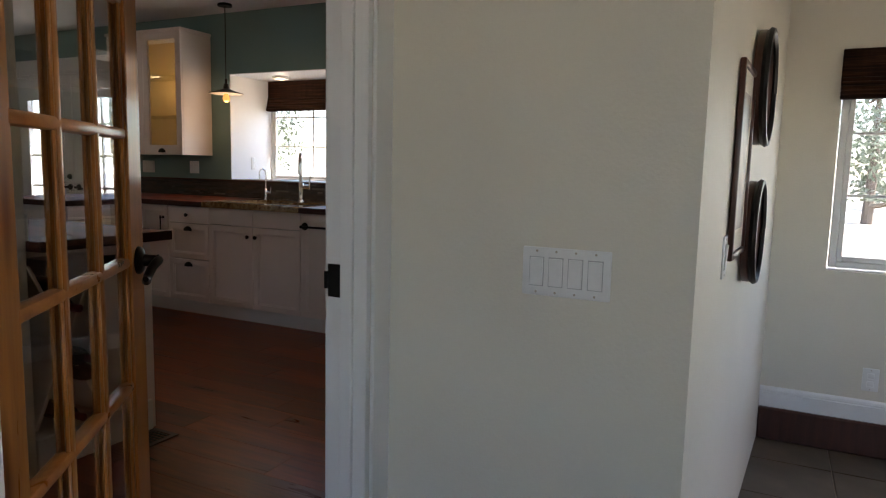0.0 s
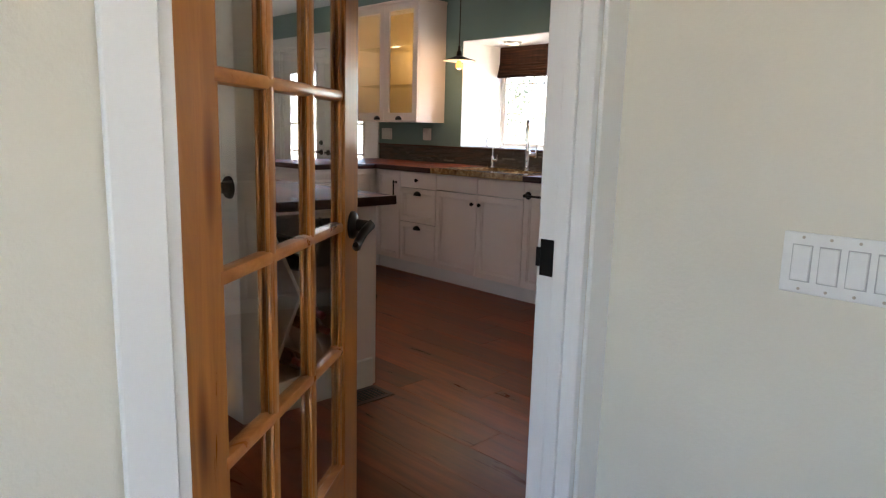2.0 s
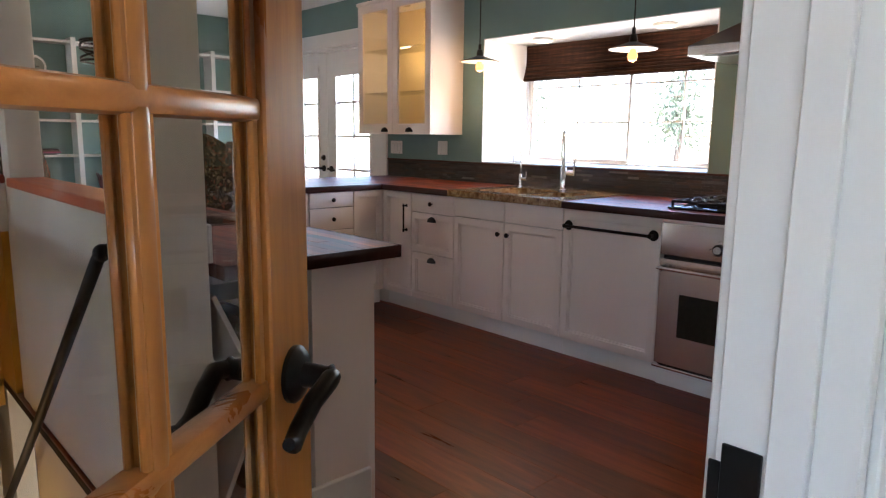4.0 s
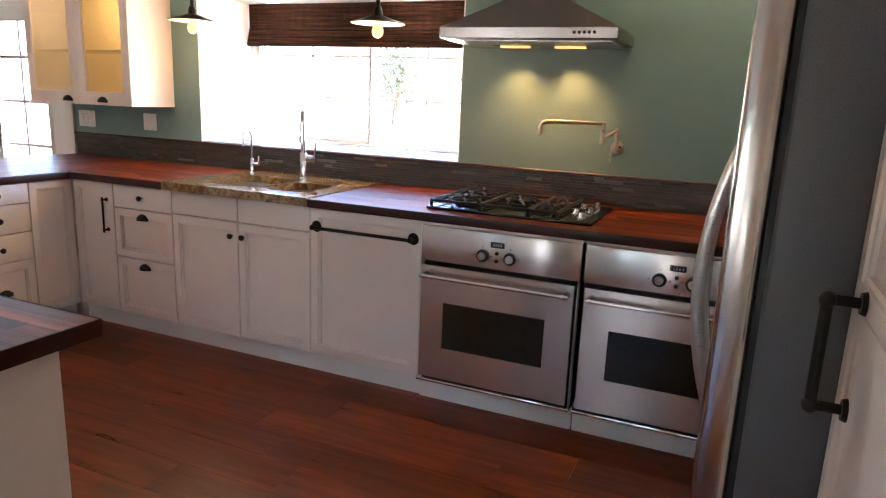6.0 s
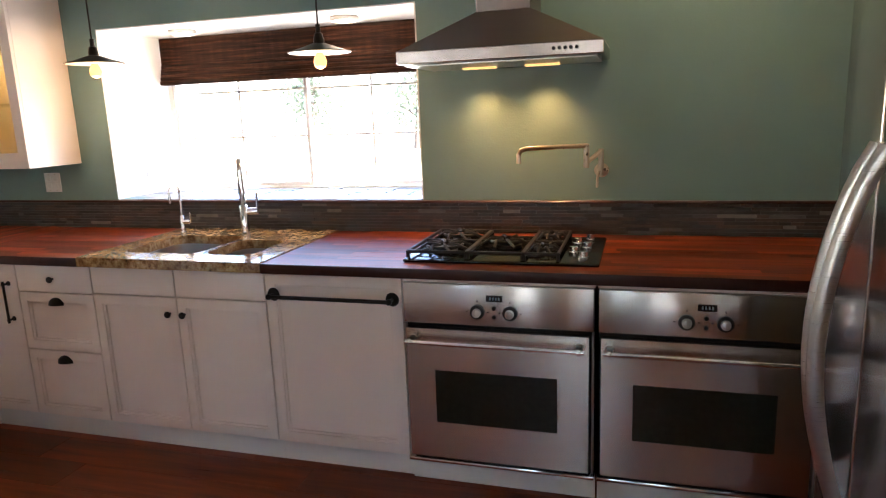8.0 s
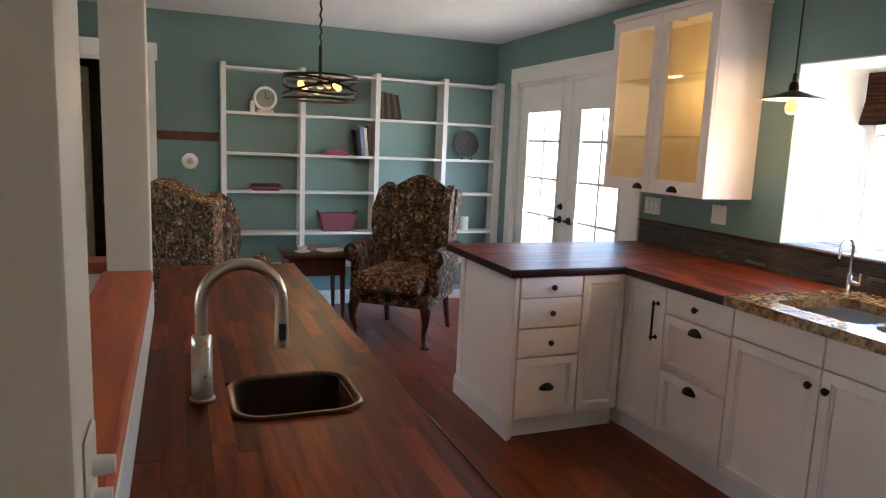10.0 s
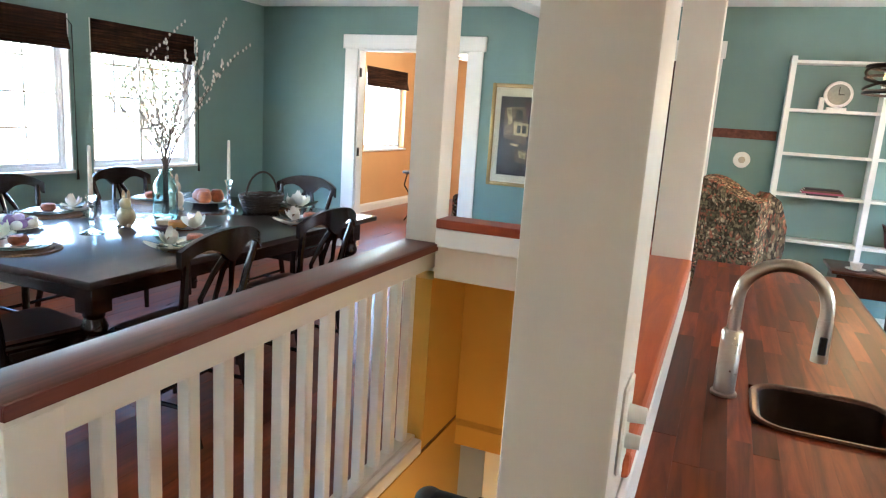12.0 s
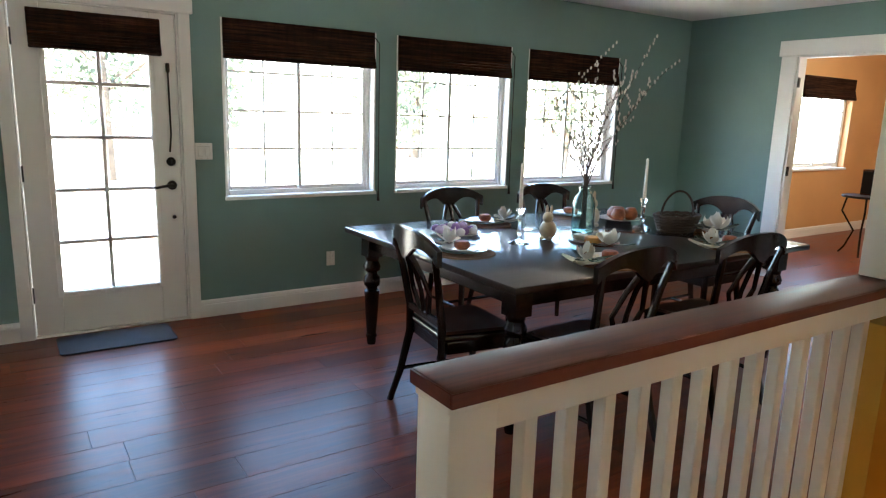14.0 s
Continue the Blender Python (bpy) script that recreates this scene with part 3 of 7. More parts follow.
def woven_blind(name, x0, x1, z0, z1, y, out, label, cord=True):
    """A raised roman shade: a stack of folds under a headrail."""
    root = thing(name, label, "blind", (x0 + x1) / 2, y, z1)
    w = (x1 - x0) / 2
    h = z1 - z0
    ya = -out
    g = Build()
    n = 5
    # the hanging flat front and a thick bundle of folds at the foot
    g.box(-w, w, ya * 0.0, ya * 0.018, -h * 0.72, 0, 0.004)
    part("valance", g, WOVEN, root)
    for i in range(n):
        zz = -h + i * h * 0.085
        part("fold", Build().box(-w, w, ya * 0.0, ya * (0.05 - 0.006 * i), zz, zz + h * 0.10, 0.008, 2), WOVEN, root)
    part("headrail", Build().box(-w + 0.005, w - 0.005, ya * -0.03, ya * 0.0, -0.04, 0), MAHOG, root)
    if cord:
        part("pull_cord", Build().tube([(-w + 0.01, ya * 0.02, -0.03), (-w - 0.03, ya * 0.03, -0.08), (-w - 0.034, ya * 0.03, -h - 0.95)], 0.004, 6).cyl((-w - 0.034, ya * 0.03, -h - 1.03), (-w - 0.034, ya * 0.03, -h - 0.95), 0.012, 0.006, 8), BLACK, root, "dark lift cord with a tassel")
    return root


for k, (a, b) in enumerate(SW):
    slider_window("window_%d" % (k + 1), a + 0.015, b - 0.015, SZ0 + 0.015, SZ1 - 0.015, WS - 0.08, -1, (2, 4), "white vinyl sliding window with glazing bars", 0.5)
    lin = Build().box(a, a + 0.015, WS - 0.16, WS, SZ0 + 0.015, SZ1).box(b - 0.015, b, WS - 0.16, WS, SZ0 + 0.015, SZ1).box(a + 0.015, b - 0.015, WS - 0.16, WS, SZ1 - 0.015, SZ1).box(a - 0.005, b + 0.005, WS - 0.16, WS + 0.02, SZ0 - 0.012, SZ0 + 0.015, 0.003)
    setting("window_lining_%d" % (k + 1), lin, TRIM, "white painted window reveal and sill", "window sill")
    woven_blind("woven_blind", a + 0.012, b - 0.012, 1.815, SZ1, WS - 0.012, -1, "dark brown woven bamboo roman blind, raised")
# sink window at the back of its recess
bx0, bx1, bz0, bz1 = BAY
YB = 1.29
bay = Build().box(bx0 - 0.1, bx0, WN + 0.16, YB + 0.1, bz0 - 0.1, bz1 + 0.1).box(bx1, bx1 + 0.1, WN + 0.16, YB + 0.1, bz0 - 0.1, bz1 + 0.1).box(bx0, bx1, WN + 0.16, YB + 0.1, bz1, bz1 + 0.1).box(bx0, bx1, WN + 0.16, YB + 0.1, bz0 - 0.12, bz0 - 0.02)
BAYWHITE = paint("white_recess_paint", (0.78, 0.78, 0.76), 0.5, 0.15, 100, 0.03)
setting("wall_window_bay", bay, BAYWHITE, "white painted window recess", "wall")
setting("bay_lining", Build().box(bx0 - 0.001, bx0 + 0.006, WN - 0.001, YB, bz0, bz1 - 0.006).box(bx1 - 0.006, bx1 + 0.001, WN - 0.001, YB, bz0, bz1 - 0.006).box(bx0, bx1, WN - 0.001, YB, bz1 - 0.006, bz1 + 0.001), BAYWHITE, "white painted plaster of the window recess", "wall")
slider_window("window_4", bx0 + 0.012, bx1 - 0.012, bz0 - 0.02, bz1 - 0.012, YB, 1, (2, 3), "white vinyl sliding window over the sink", 0.52)
woven_blind("woven_blind", bx0 + 0.02, bx1 - 0.02, 1.72, 2.0, YB - 0.03, 1, "dark brown woven bamboo roman blind, raised", cord=False)
slider_window("window_5", 2.71, 3.74, 0.77, 1.79, -0.04, 1, (1, 3), "white vinyl window with glazing bars in the hall")
woven_blind("woven_blind", 2.69, 3.77, 1.585, 1.82, -0.11, 1, "dark brown woven bamboo roman blind, raised", cord=False)
slider_window("window_6", -9.24, -7.96, 0.93, 2.09, WS - 0.08, -1, (2, 3), "white vinyl sliding window in the bedroom")
woven_blind("woven_blind", -9.25, -7.95, 1.84, 2.12, WS + 0.002, -1, "brown woven bamboo roman blind, raised", cord=False)
setting("window_sill_bedroom", Build().box(-9.28, -7.92, WS - 0.1, WS + 0.03, 0.895, 0.925, 0.004), TRIM, "white painted window sill", "window sill")


def glazed_leaf(parent, x0, x1, z0, z1, y, t, stile, top, bottom, nx, nz, mat=None):
    """A door leaf with a glazed middle."""
    mat = mat or TRIM
    fr = Build()
    fr.box(x0, x0 + stile, y - t / 2, y + t / 2, z0, z1, 0.004).box(x1 - stile, x1, y - t / 2, y + t / 2, z0, z1, 0.004)
    fr.box(x0 + stile, x1 - stile, y - t / 2, y + t / 2, z0, z0 + bottom, 0.003).box(x0 + stile, x1 - stile, y - t / 2, y + t / 2, z1 - top, z1, 0.003)
    leaf = part("door_leaf", fr, mat, parent)
    a, b, c, d = x0 + stile, x1 - stile, z0 + bottom, z1 - top
    bead = Build()
    for s in (-1, 1):
        yy = y + s * (t / 2 + 0.004)
        for p, q, e, f in ((a - 0.02, a + 0.012, c - 0.02, d + 0.02), (b - 0.012, b + 0.02, c - 0.02, d + 0.02), (a + 0.012, b - 0.012, c - 0.02, c + 0.012), (a + 0.012, b - 0.012, d - 0.012, d + 0.02)):
            bead.box(p, q, yy - 0.006, yy + 0.006, e, f, 0.003)
    part("glass_bead", bead, mat, leaf)
    for i in range(nx):
        for k in range(nz):
            u0, u1 = a + (b - a) * i / nx, a + (b - a) * (i + 1) / nx
            w0, w1 = c + (d - c) * k / nz, c + (d - c) * (k + 1) / nz
            part("pane", Build().box(u0, u1 - 0.001, y - 0.002, y + 0.002, w0, w1 - 0.001), PANE, leaf).visible_shadow = False
    m = Build()
    for i in range(1, nx):
        u = a + (b - a) * i / nx
        m.box(u - 0.012, u + 0.012, y - t * 0.35, y + t * 0.35, c, d, 0.004)
    for k in range(1, nz):
        u = c + (d - c) * k / nz
        m.box(a, b, y - t * 0.34, y + t * 0.34, u - 0.012, u + 0.012, 0.004)
    part("glazing_bars", m, mat, leaf)
    return leaf


def lever(parent, x, y, z, out, way, n="door_handle"):
    """A dark rose with a curved lever; out: along y away from the leaf, way: which side the lever points along x."""
    g = Build().cyl((x, y, z), (x, y + out * 0.012, z), 0.032, 0.03, 16).cyl((x, y + out * 0.012, z), (x, y + out * 0.05, z), 0.012, n=10)
    g.tube([(x, y + out * 0.05, z), (x + way * 0.03, y + out * 0.055, z + 0.003), (x + way * 0.07, y + out * 0.05, z - 0.004), (x + way * 0.11, y + out * 0.048, z - 0.012), (x + way * 0.125, y + out * 0.05, z - 0.004)], [0.011, 0.01, 0.009, 0.009, 0.006], 8)
    return part(n, g, BLACK, parent, "black curved lever handle")


def knob_plate(parent, x, y, z, out, r=0.03, n="deadbolt"):
    return part(n, Build().lathe([(r, 0), (r, 0.008), (r * 0.7, 0.016), (r * 0.35, 0.02)], n=16, m=Matrix.Translation((x, y, z)) @ Matrix.Rotation(radians(90 if out < 0 else -90), 4, "X")).box(x - 0.004, x + 0.004, y, y + out * 0.035, z - 0.014, z + 0.014, 0.002), BLACK, parent, "black deadbolt")


xd = thing("door_outside", "white glazed outside door with ten panes and black hardware", "door", 0, 0, 0, 0, kind="structure")
leaf = glazed_leaf(xd, XD[0] + 0.012, XD[1] - 0.012, 0.012, XD[2] - 0.01, WS - 0.05, 0.045, 0.16, 0.13, 0.26, 2, 5)
lever(xd, -0.296, WS - 0.027, 0.955, 1, 1)
knob_plate(xd, -0.296, WS - 0.027, 1.115, 1)
part("bolt", Build().cyl((-0.302, WS - 0.028, 0.735), (-0.302, WS - 0.012, 0.735), 0.014, 0.01, 10), BLACK, xd, "small black bolt")
for hz in (0.28, 1.05, 1.86):
    part("hinge", Build().box(XD[1] - 0.02, XD[1] + 0.008, WS - 0.03, WS - 0.022, hz - 0.05, hz + 0.05).cyl((XD[1] - 0.008, WS - 0.016, hz - 0.05), (XD[1] - 0.008, WS - 0.016, hz + 0.05), 0.008, n=8), BLACK, xd, "black hinge")
setting("door_frame_outside", Build().box(XD[0], XD[0] + 0.01, WS - 0.16, WS, 0, XD[2]).box(XD[1] - 0.01, XD[1], WS - 0.16, WS, 0, XD[2]).box(XD[0] + 0.01, XD[1] - 0.01, WS - 0.16, WS, XD[2] - 0.008, XD[2]).box(XD[0] + 0.01, XD[1] - 0.01, WS - 0.16, WS, -0.02, 0.01), TRIM, "white painted door frame", "door frame")
woven_blind("woven_blind", -0.26, 0.48, 1.80, 2.03, WS - 0.005, -1, "dark brown woven bamboo blind on the outside door", cord=False)
part("door_cord", Build().tube([(-0.3, WS - 0.015, 1.74), (-0.302, WS - 0.01, 1.3), (-0.29, WS - 0.012, 1.18)], 0.006, 6).box(-0.312, -0.288, WS - 0.02, WS - 0.006, 1.70, 1.76, 0.004), BLACK, xd, "black lift cord on its cleat")
fd = thing("door_french", "pair of white glazed french doors with black levers", "french doors", 0, 0, 0, 0, kind="structure")
xm = (FD[0] + FD[1]) / 2
for a, b in ((FD[0] + 0.02, xm - 0.002), (xm + 0.002, FD[1] - 0.02)):
    glazed_leaf(fd, a, b, 0.012, FD[2] - 0.03, WN + 0.05, 0.045, 0.155, 0.17, 0.26, 2, 5)
    part("pleated_shade", Build().box(a + 0.14, b - 0.14, WN + 0.012, WN + 0.025, FD[2] - 0.275, FD[2] - 0.16, 0.003), TRIM, fd, "white raised cellular shade")
lever(fd, xm - 0.07, WN + 0.027, 0.93, -1, -1)
lever(fd, xm + 0.07, WN + 0.027, 0.93, -1, 1)
knob_plate(fd, xm - 0.07, WN + 0.027, 1.04, -1)
setting("door_frame_french", Build().box(FD[0], FD[0] + 0.018, WN, WN + 0.16, 0, FD[2]).box(FD[1] - 0.018, FD[1], WN, WN + 0.16, 0, FD[2]).box(FD[0] + 0.018, FD[1] - 0.018, WN, WN + 0.16, FD[2] - 0.026, FD[2]).box(FD[0] + 0.018, FD[1] - 0.018, WN, WN + 0.16, -0.02, 0.01), TRIM, "white painted door frame", "door frame")

# Unseen window, added in the south opening that lights the hall
slider_window("window_7", 2.26, 4.64, 0.61, 2.14, -6.06, -1, (2, 3), "unseen white window added to light the hall")

# ---- posts, railing and low walls round the stair ----
def post(name, x0, x1, y0, y1, z0, z1, label):
    return tagged(part(name, Build().box(x0, x1, y0, y1, z0, z1, 0.006, 2), POST), label, "post", "posts round the stair", "structure")


post("post_near", -0.19, -0.03, -2.478, -2.345, 0, CE, "cream painted square post beside the island")
post("post_far", -1.905, -1.765, -2.475, -2.34, 0, CE, "cream painted square post at the end of the low wall")
post("post_corner", -2.01, -1.87, -3.505, -3.365, 0.966, CE, "cream painted square post at the stair corner")
setting("wall_low_west", Build().box(-1.99, -1.885, -3.365, -2.475, 0.81, 1.03), POST, "low cream painted wall at the stair end", "wall")
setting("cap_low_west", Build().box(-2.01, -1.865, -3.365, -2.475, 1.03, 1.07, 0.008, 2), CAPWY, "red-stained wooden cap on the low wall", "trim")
setting("trim_low_west", Build().box(-1.886, -1.87, -3.365, -2.475, 0.95, 1.03, 0.003), TRIM, "white trim board under the cap", "trim")
setting("cap_half_wall", Build().box(-1.765, -0.19, -2.49, -2.335, 1.02, 1.06, 0.008, 2), LITCAPW, "red-stained wooden cap on the half wall, coloured as if brightly lit", "trim")
setting("trim_half_wall", Build().box(-1.765, -0.03, -2.345, -2.333, 0.914, 1.02, 0.003), TRIM, "white trim board along the countertop", "trim")
rail = thing("stair_railing", "white wooden stair railing with a red-stained cap", "railing", 0, 0, 0)
part("cap_rail", Build().box(-2.02, -0.004, -3.515, -3.358, 0.928, 0.966, 0.009, 2), RAILW, rail, "worn red-brown wooden cap rail")
part("cap_edge", Build().box(-2.02, 0.0005, -3.3575, -3.3535, 0.931, 0.963, 0.0015).box(-0.0035, 0.0005, -3.512, -3.358, 0.931, 0.963, 0.0015), RAILEDGE, rail, "red-stained edge of the cap rail")
part("newel_post", Build().box(-0.135, -0.012, -3.5, -3.378, 0, 0.928, 0.006, 2), POST, rail)
part("post_collar", Build().box(-0.139, -0.008, -3.503, -3.374, 0.908, 0.928, 0.003), POST, rail)
part("beam", Build().box(-2.0, -0.141, -3.475, -3.395, 0.838, 0.928, 0.004), POST, rail)
part("bottom_rail", Build().box(-1.87, -0.135, -3.475, -3.366, -0.012, 0.06, 0.006), POST, rail)
part("bottom_shoe", Build().box(-1.87, -0.135, -3.468, -3.40, 0.06, 0.075, 0.004), POST, rail)
NB = 13
me = Build().box(-0.02, 0.02, -0.02, 0.02, 0, 0.765, 0.003).mesh("baluster")
for i in range(NB):
    o = part("baluster", me, POST, rail)
    o.location = (-0.262 - i * 0.1275, -3.435, 0.074)
hr = thing("handrail", "black iron pipe handrail going down the stair", "handrail", 0, 0, 0)
part("rail_bar", Build().tube([(-0.09, -2.49, 0.97), (-0.09, -2.575, 0.97), (-0.095, -2.592, 0.962), (-0.112, -2.60, 0.94), (-0.95, -2.60, 0.24), (-2.0, -2.60, -0.62)], 0.017, 10), IRON, hr)
part("bracket", Build().cyl((-0.09, -2.478, 0.97), (-0.09, -2.489, 0.97), 0.045, 0.042, 20).cyl((-0.09, -2.489, 0.97), (-0.09, -2.52, 0.97), 0.024, 0.022, 14), IRON, hr, "black round flange bracket")
part("elbow", Build().ball((-0.094, -2.592, 0.962), 0.023, n=12), IRON, hr)

# ---- island with the bar sink ----
IX0, IX1, IY0, IY1 = -2.62, 0.03, -2.333, -1.735


def butcher_top(name, x0, x1, y0, y1, label, holes=(), along="x", z1=0.914, t=0.04, strip=0.045, seed=1):
    """A worktop of glued staves of uneven length, slightly proud of one another."""
    rnd = random.Random(seed)
    root = thing(name, label, "countertop", (x0 + x1) / 2, (y0 + y1) / 2, z1 - t)
    inv = Matrix.Translation((-(x0 + x1) / 2, -(y0 + y1) / 2, t - z1))
    u0, u1, v0, v1 = (x0, x1, y0, y1) if along == "x" else (y0, y1, x0, x1)
    n = max(1, round((v1 - v0) / strip))
    for k in range(n):
        a, b = v0 + (v1 - v0) * k / n, v0 + (v1 - v0) * (k + 1) / n
        u = u0 - rnd.uniform(0, 0.5)
        while u < u1:
            w = u + rnd.uniform(0.25, 0.8)
            s0, s1 = max(u, u0), min(w, u1)
            u = w
            if s1 - s0 < 0.01:
                continue
            spans = [(s0, s1)]
            for h in holes:
                hu0, hu1, hv0, hv1 = h if along == "x" else (h[2], h[3], h[0], h[1])
                if hv0 - 0.002 < (a + b) / 2 < hv1 + 0.002:
                    nxt = []
                    for p, q in spans:
                        if q <= hu0 or p >= hu1:
                            nxt.append((p, q))
                        else:
                            if p < hu0:
                                nxt.append((p, hu0))
                            if q > hu1:
                                nxt.append((hu1, q))
                    spans = nxt
            for p, q in spans:
                zz = z1 - rnd.uniform(0, 0.0006)
                e = 0.00004
                if along == "x":
                    g = Build().box(p + e, q - e, a + e, b - e, z1 - t, zz, m=inv)
                    part("stave", g, BUTCHER, root, "", False)
                else:
                    g = Build().box(a + e, b - e, p + e, q - e, z1 - t, zz, m=inv)
                    part("stave", g, BUTCHER_Y, root, "", False)
    return root


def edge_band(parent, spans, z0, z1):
    """Dark strips on the exposed edges, in the counter's own coordinates."""
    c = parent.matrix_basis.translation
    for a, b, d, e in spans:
        part("edge_band", Build().box(a - c.x, b - c.x, d - c.y, e - c.y, z0 - c.z, z1 - c.z, 0.0025, 2), EDGEW, parent, "dark counter edge strip")


isl_top = butcher_top("island_countertop", IX0, IX1, IY0, IY1, "dark red-brown butcher block countertop on the island", [(-1.0, -0.76, -2.13, -1.87)], seed=3)
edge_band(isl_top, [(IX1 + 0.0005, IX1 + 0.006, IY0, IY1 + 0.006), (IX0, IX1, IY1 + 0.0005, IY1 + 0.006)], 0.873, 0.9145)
isl = thing("island_cabinet", "white painted kitchen island with a wine rack end", "kitchen island", 0, 0, 0)
part("body", Build().box(IX0 + 0.04, -0.36, -2.33, -1.775, 0.1, 0.72), CAB, isl)
part("top_rail", Build().box(IX0 + 0.04, -0.36, -1.80, -1.775, 0.72, 0.874), CAB, isl)
part("plinth", Build().box(IX0 + 0.08, -0.36, -2.3, -1.84, 0, 0.1), CAB, isl)
part("end_panel", Build().box(-0.36, -0.05, -1.80, -1.775, 0.0, 0.874, 0.002), CAB, isl)
part("end_stile", Build().box(-0.07, -0.045, -2.02, -1.80, 0.0, 0.874, 0.002), CAB, isl)
part("rack_top", Build().box(-0.36, -0.05, -2.33, -2.02, 0.85, 0.874), CAB, isl)
part("rack_floor", Build().box(-0.36, -0.05, -2.33, -2.02, 0.1, 0.125), CAB, isl)
part("base_trim", Build().box(-0.05, -0.032, -2.34, -1.80, 0.0, 0.14, 0.005), TRIM, isl, "white moulded base board")
for s in (1, -1):
    m = Matrix.Translation((-0.2, -2.17, 0.49)) @ Matrix.Rotation(s * radians(66), 4, "X")
    part("rack_slat", Build().box(-0.14, 0.14, -0.36, 0.36, -0.008 + 0.009 * s, 0.008 + 0.009 * s, 0.002, m=m), CAB, isl)
for a, b in ((-2.55, -1.85), (-1.85, -1.1), (-1.1, -0.38)):
    f = part("door", Build().panel_front(0, b - a - 0.006, 0, 0.74), CAB, isl)
    f.matrix_basis = pose(b - 0.003, -1.775 + 0.021, 0.115, 0, 0, 180)
part("knob", Build().cyl((-0.09, -1.775, 0.42), (-0.09, -1.76, 0.42), 0.006, n=8).ball((-0.09, -1.752, 0.42), 0.014), BLACK, isl, "black round knob")

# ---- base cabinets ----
# Carcass coloured dark to paint shade into the gaps between the white fronts
SHADOWCAB = paint("shaded_cabinet_carcass", (0.30, 0.24, 0.19), 0.6, 0.05, 70, 0.05)


def knob(parent, x, z, y=0.0):
    return part("knob", Build().cyl((x, y, z), (x, y - 0.014, z), 0.006, 0.005, 8).ball((x, y - 0.021, z), 0.0155, 1, 0.75, 1, 12), BLACK, parent, "black round knob")


def cup_pull(parent, x, z, y=0.0):
    """Half a flattened shell, open below."""
    g = Build().ball((x, y, z - 0.012), 0.042, 1, 0.62, 0.85, 16)
    for co, no in (((x, y, z - 0.012), (0, 0, -1)), ((x, y, z), (0, 1, 0))):
        bmesh.ops.bisect_plane(g.bm, geom=g.bm.verts[:] + g.bm.edges[:] + g.bm.faces[:], plane_co=co, plane_no=no, clear_outer=True)
    g.box(x - 0.044, x + 0.044, y - 0.003, y, z - 0.014, z + 0.004, 0.001)
    return part("cup_pull", g, BLACK, parent, "black cup pull")


def bar_pull(parent, p, q, out, r=0.006, ends=0.0, n="bar_handle", mat=None, label="black bar handle", rose=2.0):
    """A bar between p and q held off by two feet; out: the vector from the front to the bar."""
    p, q, out = Vector(p), Vector(q), Vector(out)
    d = (q - p).normalized()
    g = Build().tube([p + out - d * ends, q + out + d * ends], r, 10)
    for e in (p, q):
        g.cyl(e, e + out, r * 0.9, n=8).ball(e + out, r * 1.5, n=10)
        g.cyl(e, e + out * 0.15, r * rose, r * rose * 0.85, 16)
    return part(n, g, mat or BLACK, parent, label)


def base_unit(x0, x1, label, fronts, depth=0.6, top=0.872, x=0.0, y=0.0, rz=0, name="base_cabinet"):
    """A base cabinet whose front faces -y at y=0; fronts: (z0, z1, kind, columns)."""
    root = thing(name, label, "base cabinet", x, y, 0, rz, "fitted base cabinets")
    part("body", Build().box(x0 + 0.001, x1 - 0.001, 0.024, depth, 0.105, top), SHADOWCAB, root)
    part("plinth", Build().box(x0 + 0.0005, x1 - 0.0005, 0.045, 0.06, 0.0, 0.105), TRIM, root)
    for z0, z1, kind, cols in fronts:
        for c in range(cols):
            a, b = x0 + (x1 - x0) * c / cols + 0.0028, x0 + (x1 - x0) * (c + 1) / cols - 0.0028
            f = part("drawer_front" if kind in ("drawer", "cup", "flat") else "door", Build().panel_front(a, b, z0 + 0.0028, z1 - 0.0028, rail=0 if kind in ("drawer", "flat") else 0.06), CAB, root)
            if kind == "drawer":
                knob(f, (a + b) / 2, (z0 + z1) / 2)
            elif kind == "cup":
                cup_pull(f, (a + b) / 2, z1 - 0.045)
            elif kind == "cupflat":
                cup_pull(f, (a + b) / 2, (z0 + z1) / 2)
            elif kind == "doors":
                knob(f, b - 0.035 if c == 0 else a + 0.035, z1 - 0.075)
            elif kind == "tall_bar":
                bar_pull(f, (b - 0.05, 0, z1 - 0.275), (b - 0.05, 0, z1 - 0.10), (0, -0.03, 0), ends=0.015)
    return root


base_unit(-2.279, -1.955, "white framed corner cabinet with a black bar handle", [(0.108, 0.872, "tall_bar", 1)])
base_unit(-1.955, -1.515, "white drawer cabinet with a knob and two cup pulls", [(0.735, 0.872, "drawer", 1), (0.448, 0.735, "cup", 1), (0.108, 0.448, "cup", 1)])
base_unit(-1.515, -0.615, "white sink cabinet with two framed doors and black knobs", [(0.742, 0.872, "flat", 2), (0.108, 0.742, "doors", 2)], top=0.66)
dw = thing("dishwasher", "dishwasher behind a white framed panel with a long black bar", "dishwasher", 0, 0, 0)
part("body", Build().box(-0.613, -0.003, 0.022, 0.58, 0.105, 0.872), CAB, dw)
part("front_panel", Build().panel_front(-0.612, -0.004, 0.11, 0.87, rail=0.066), CAB, dw)
bar_pull(dw, (-0.575, 0, 0.778), (-0.045, 0, 0.778), (0, -0.042, 0), 0.0085, 0.0, rose=3.4)
part("plinth", Build().box(-0.614, -0.002, 0.045, 0.06, 0, 0.105), TRIM, dw)
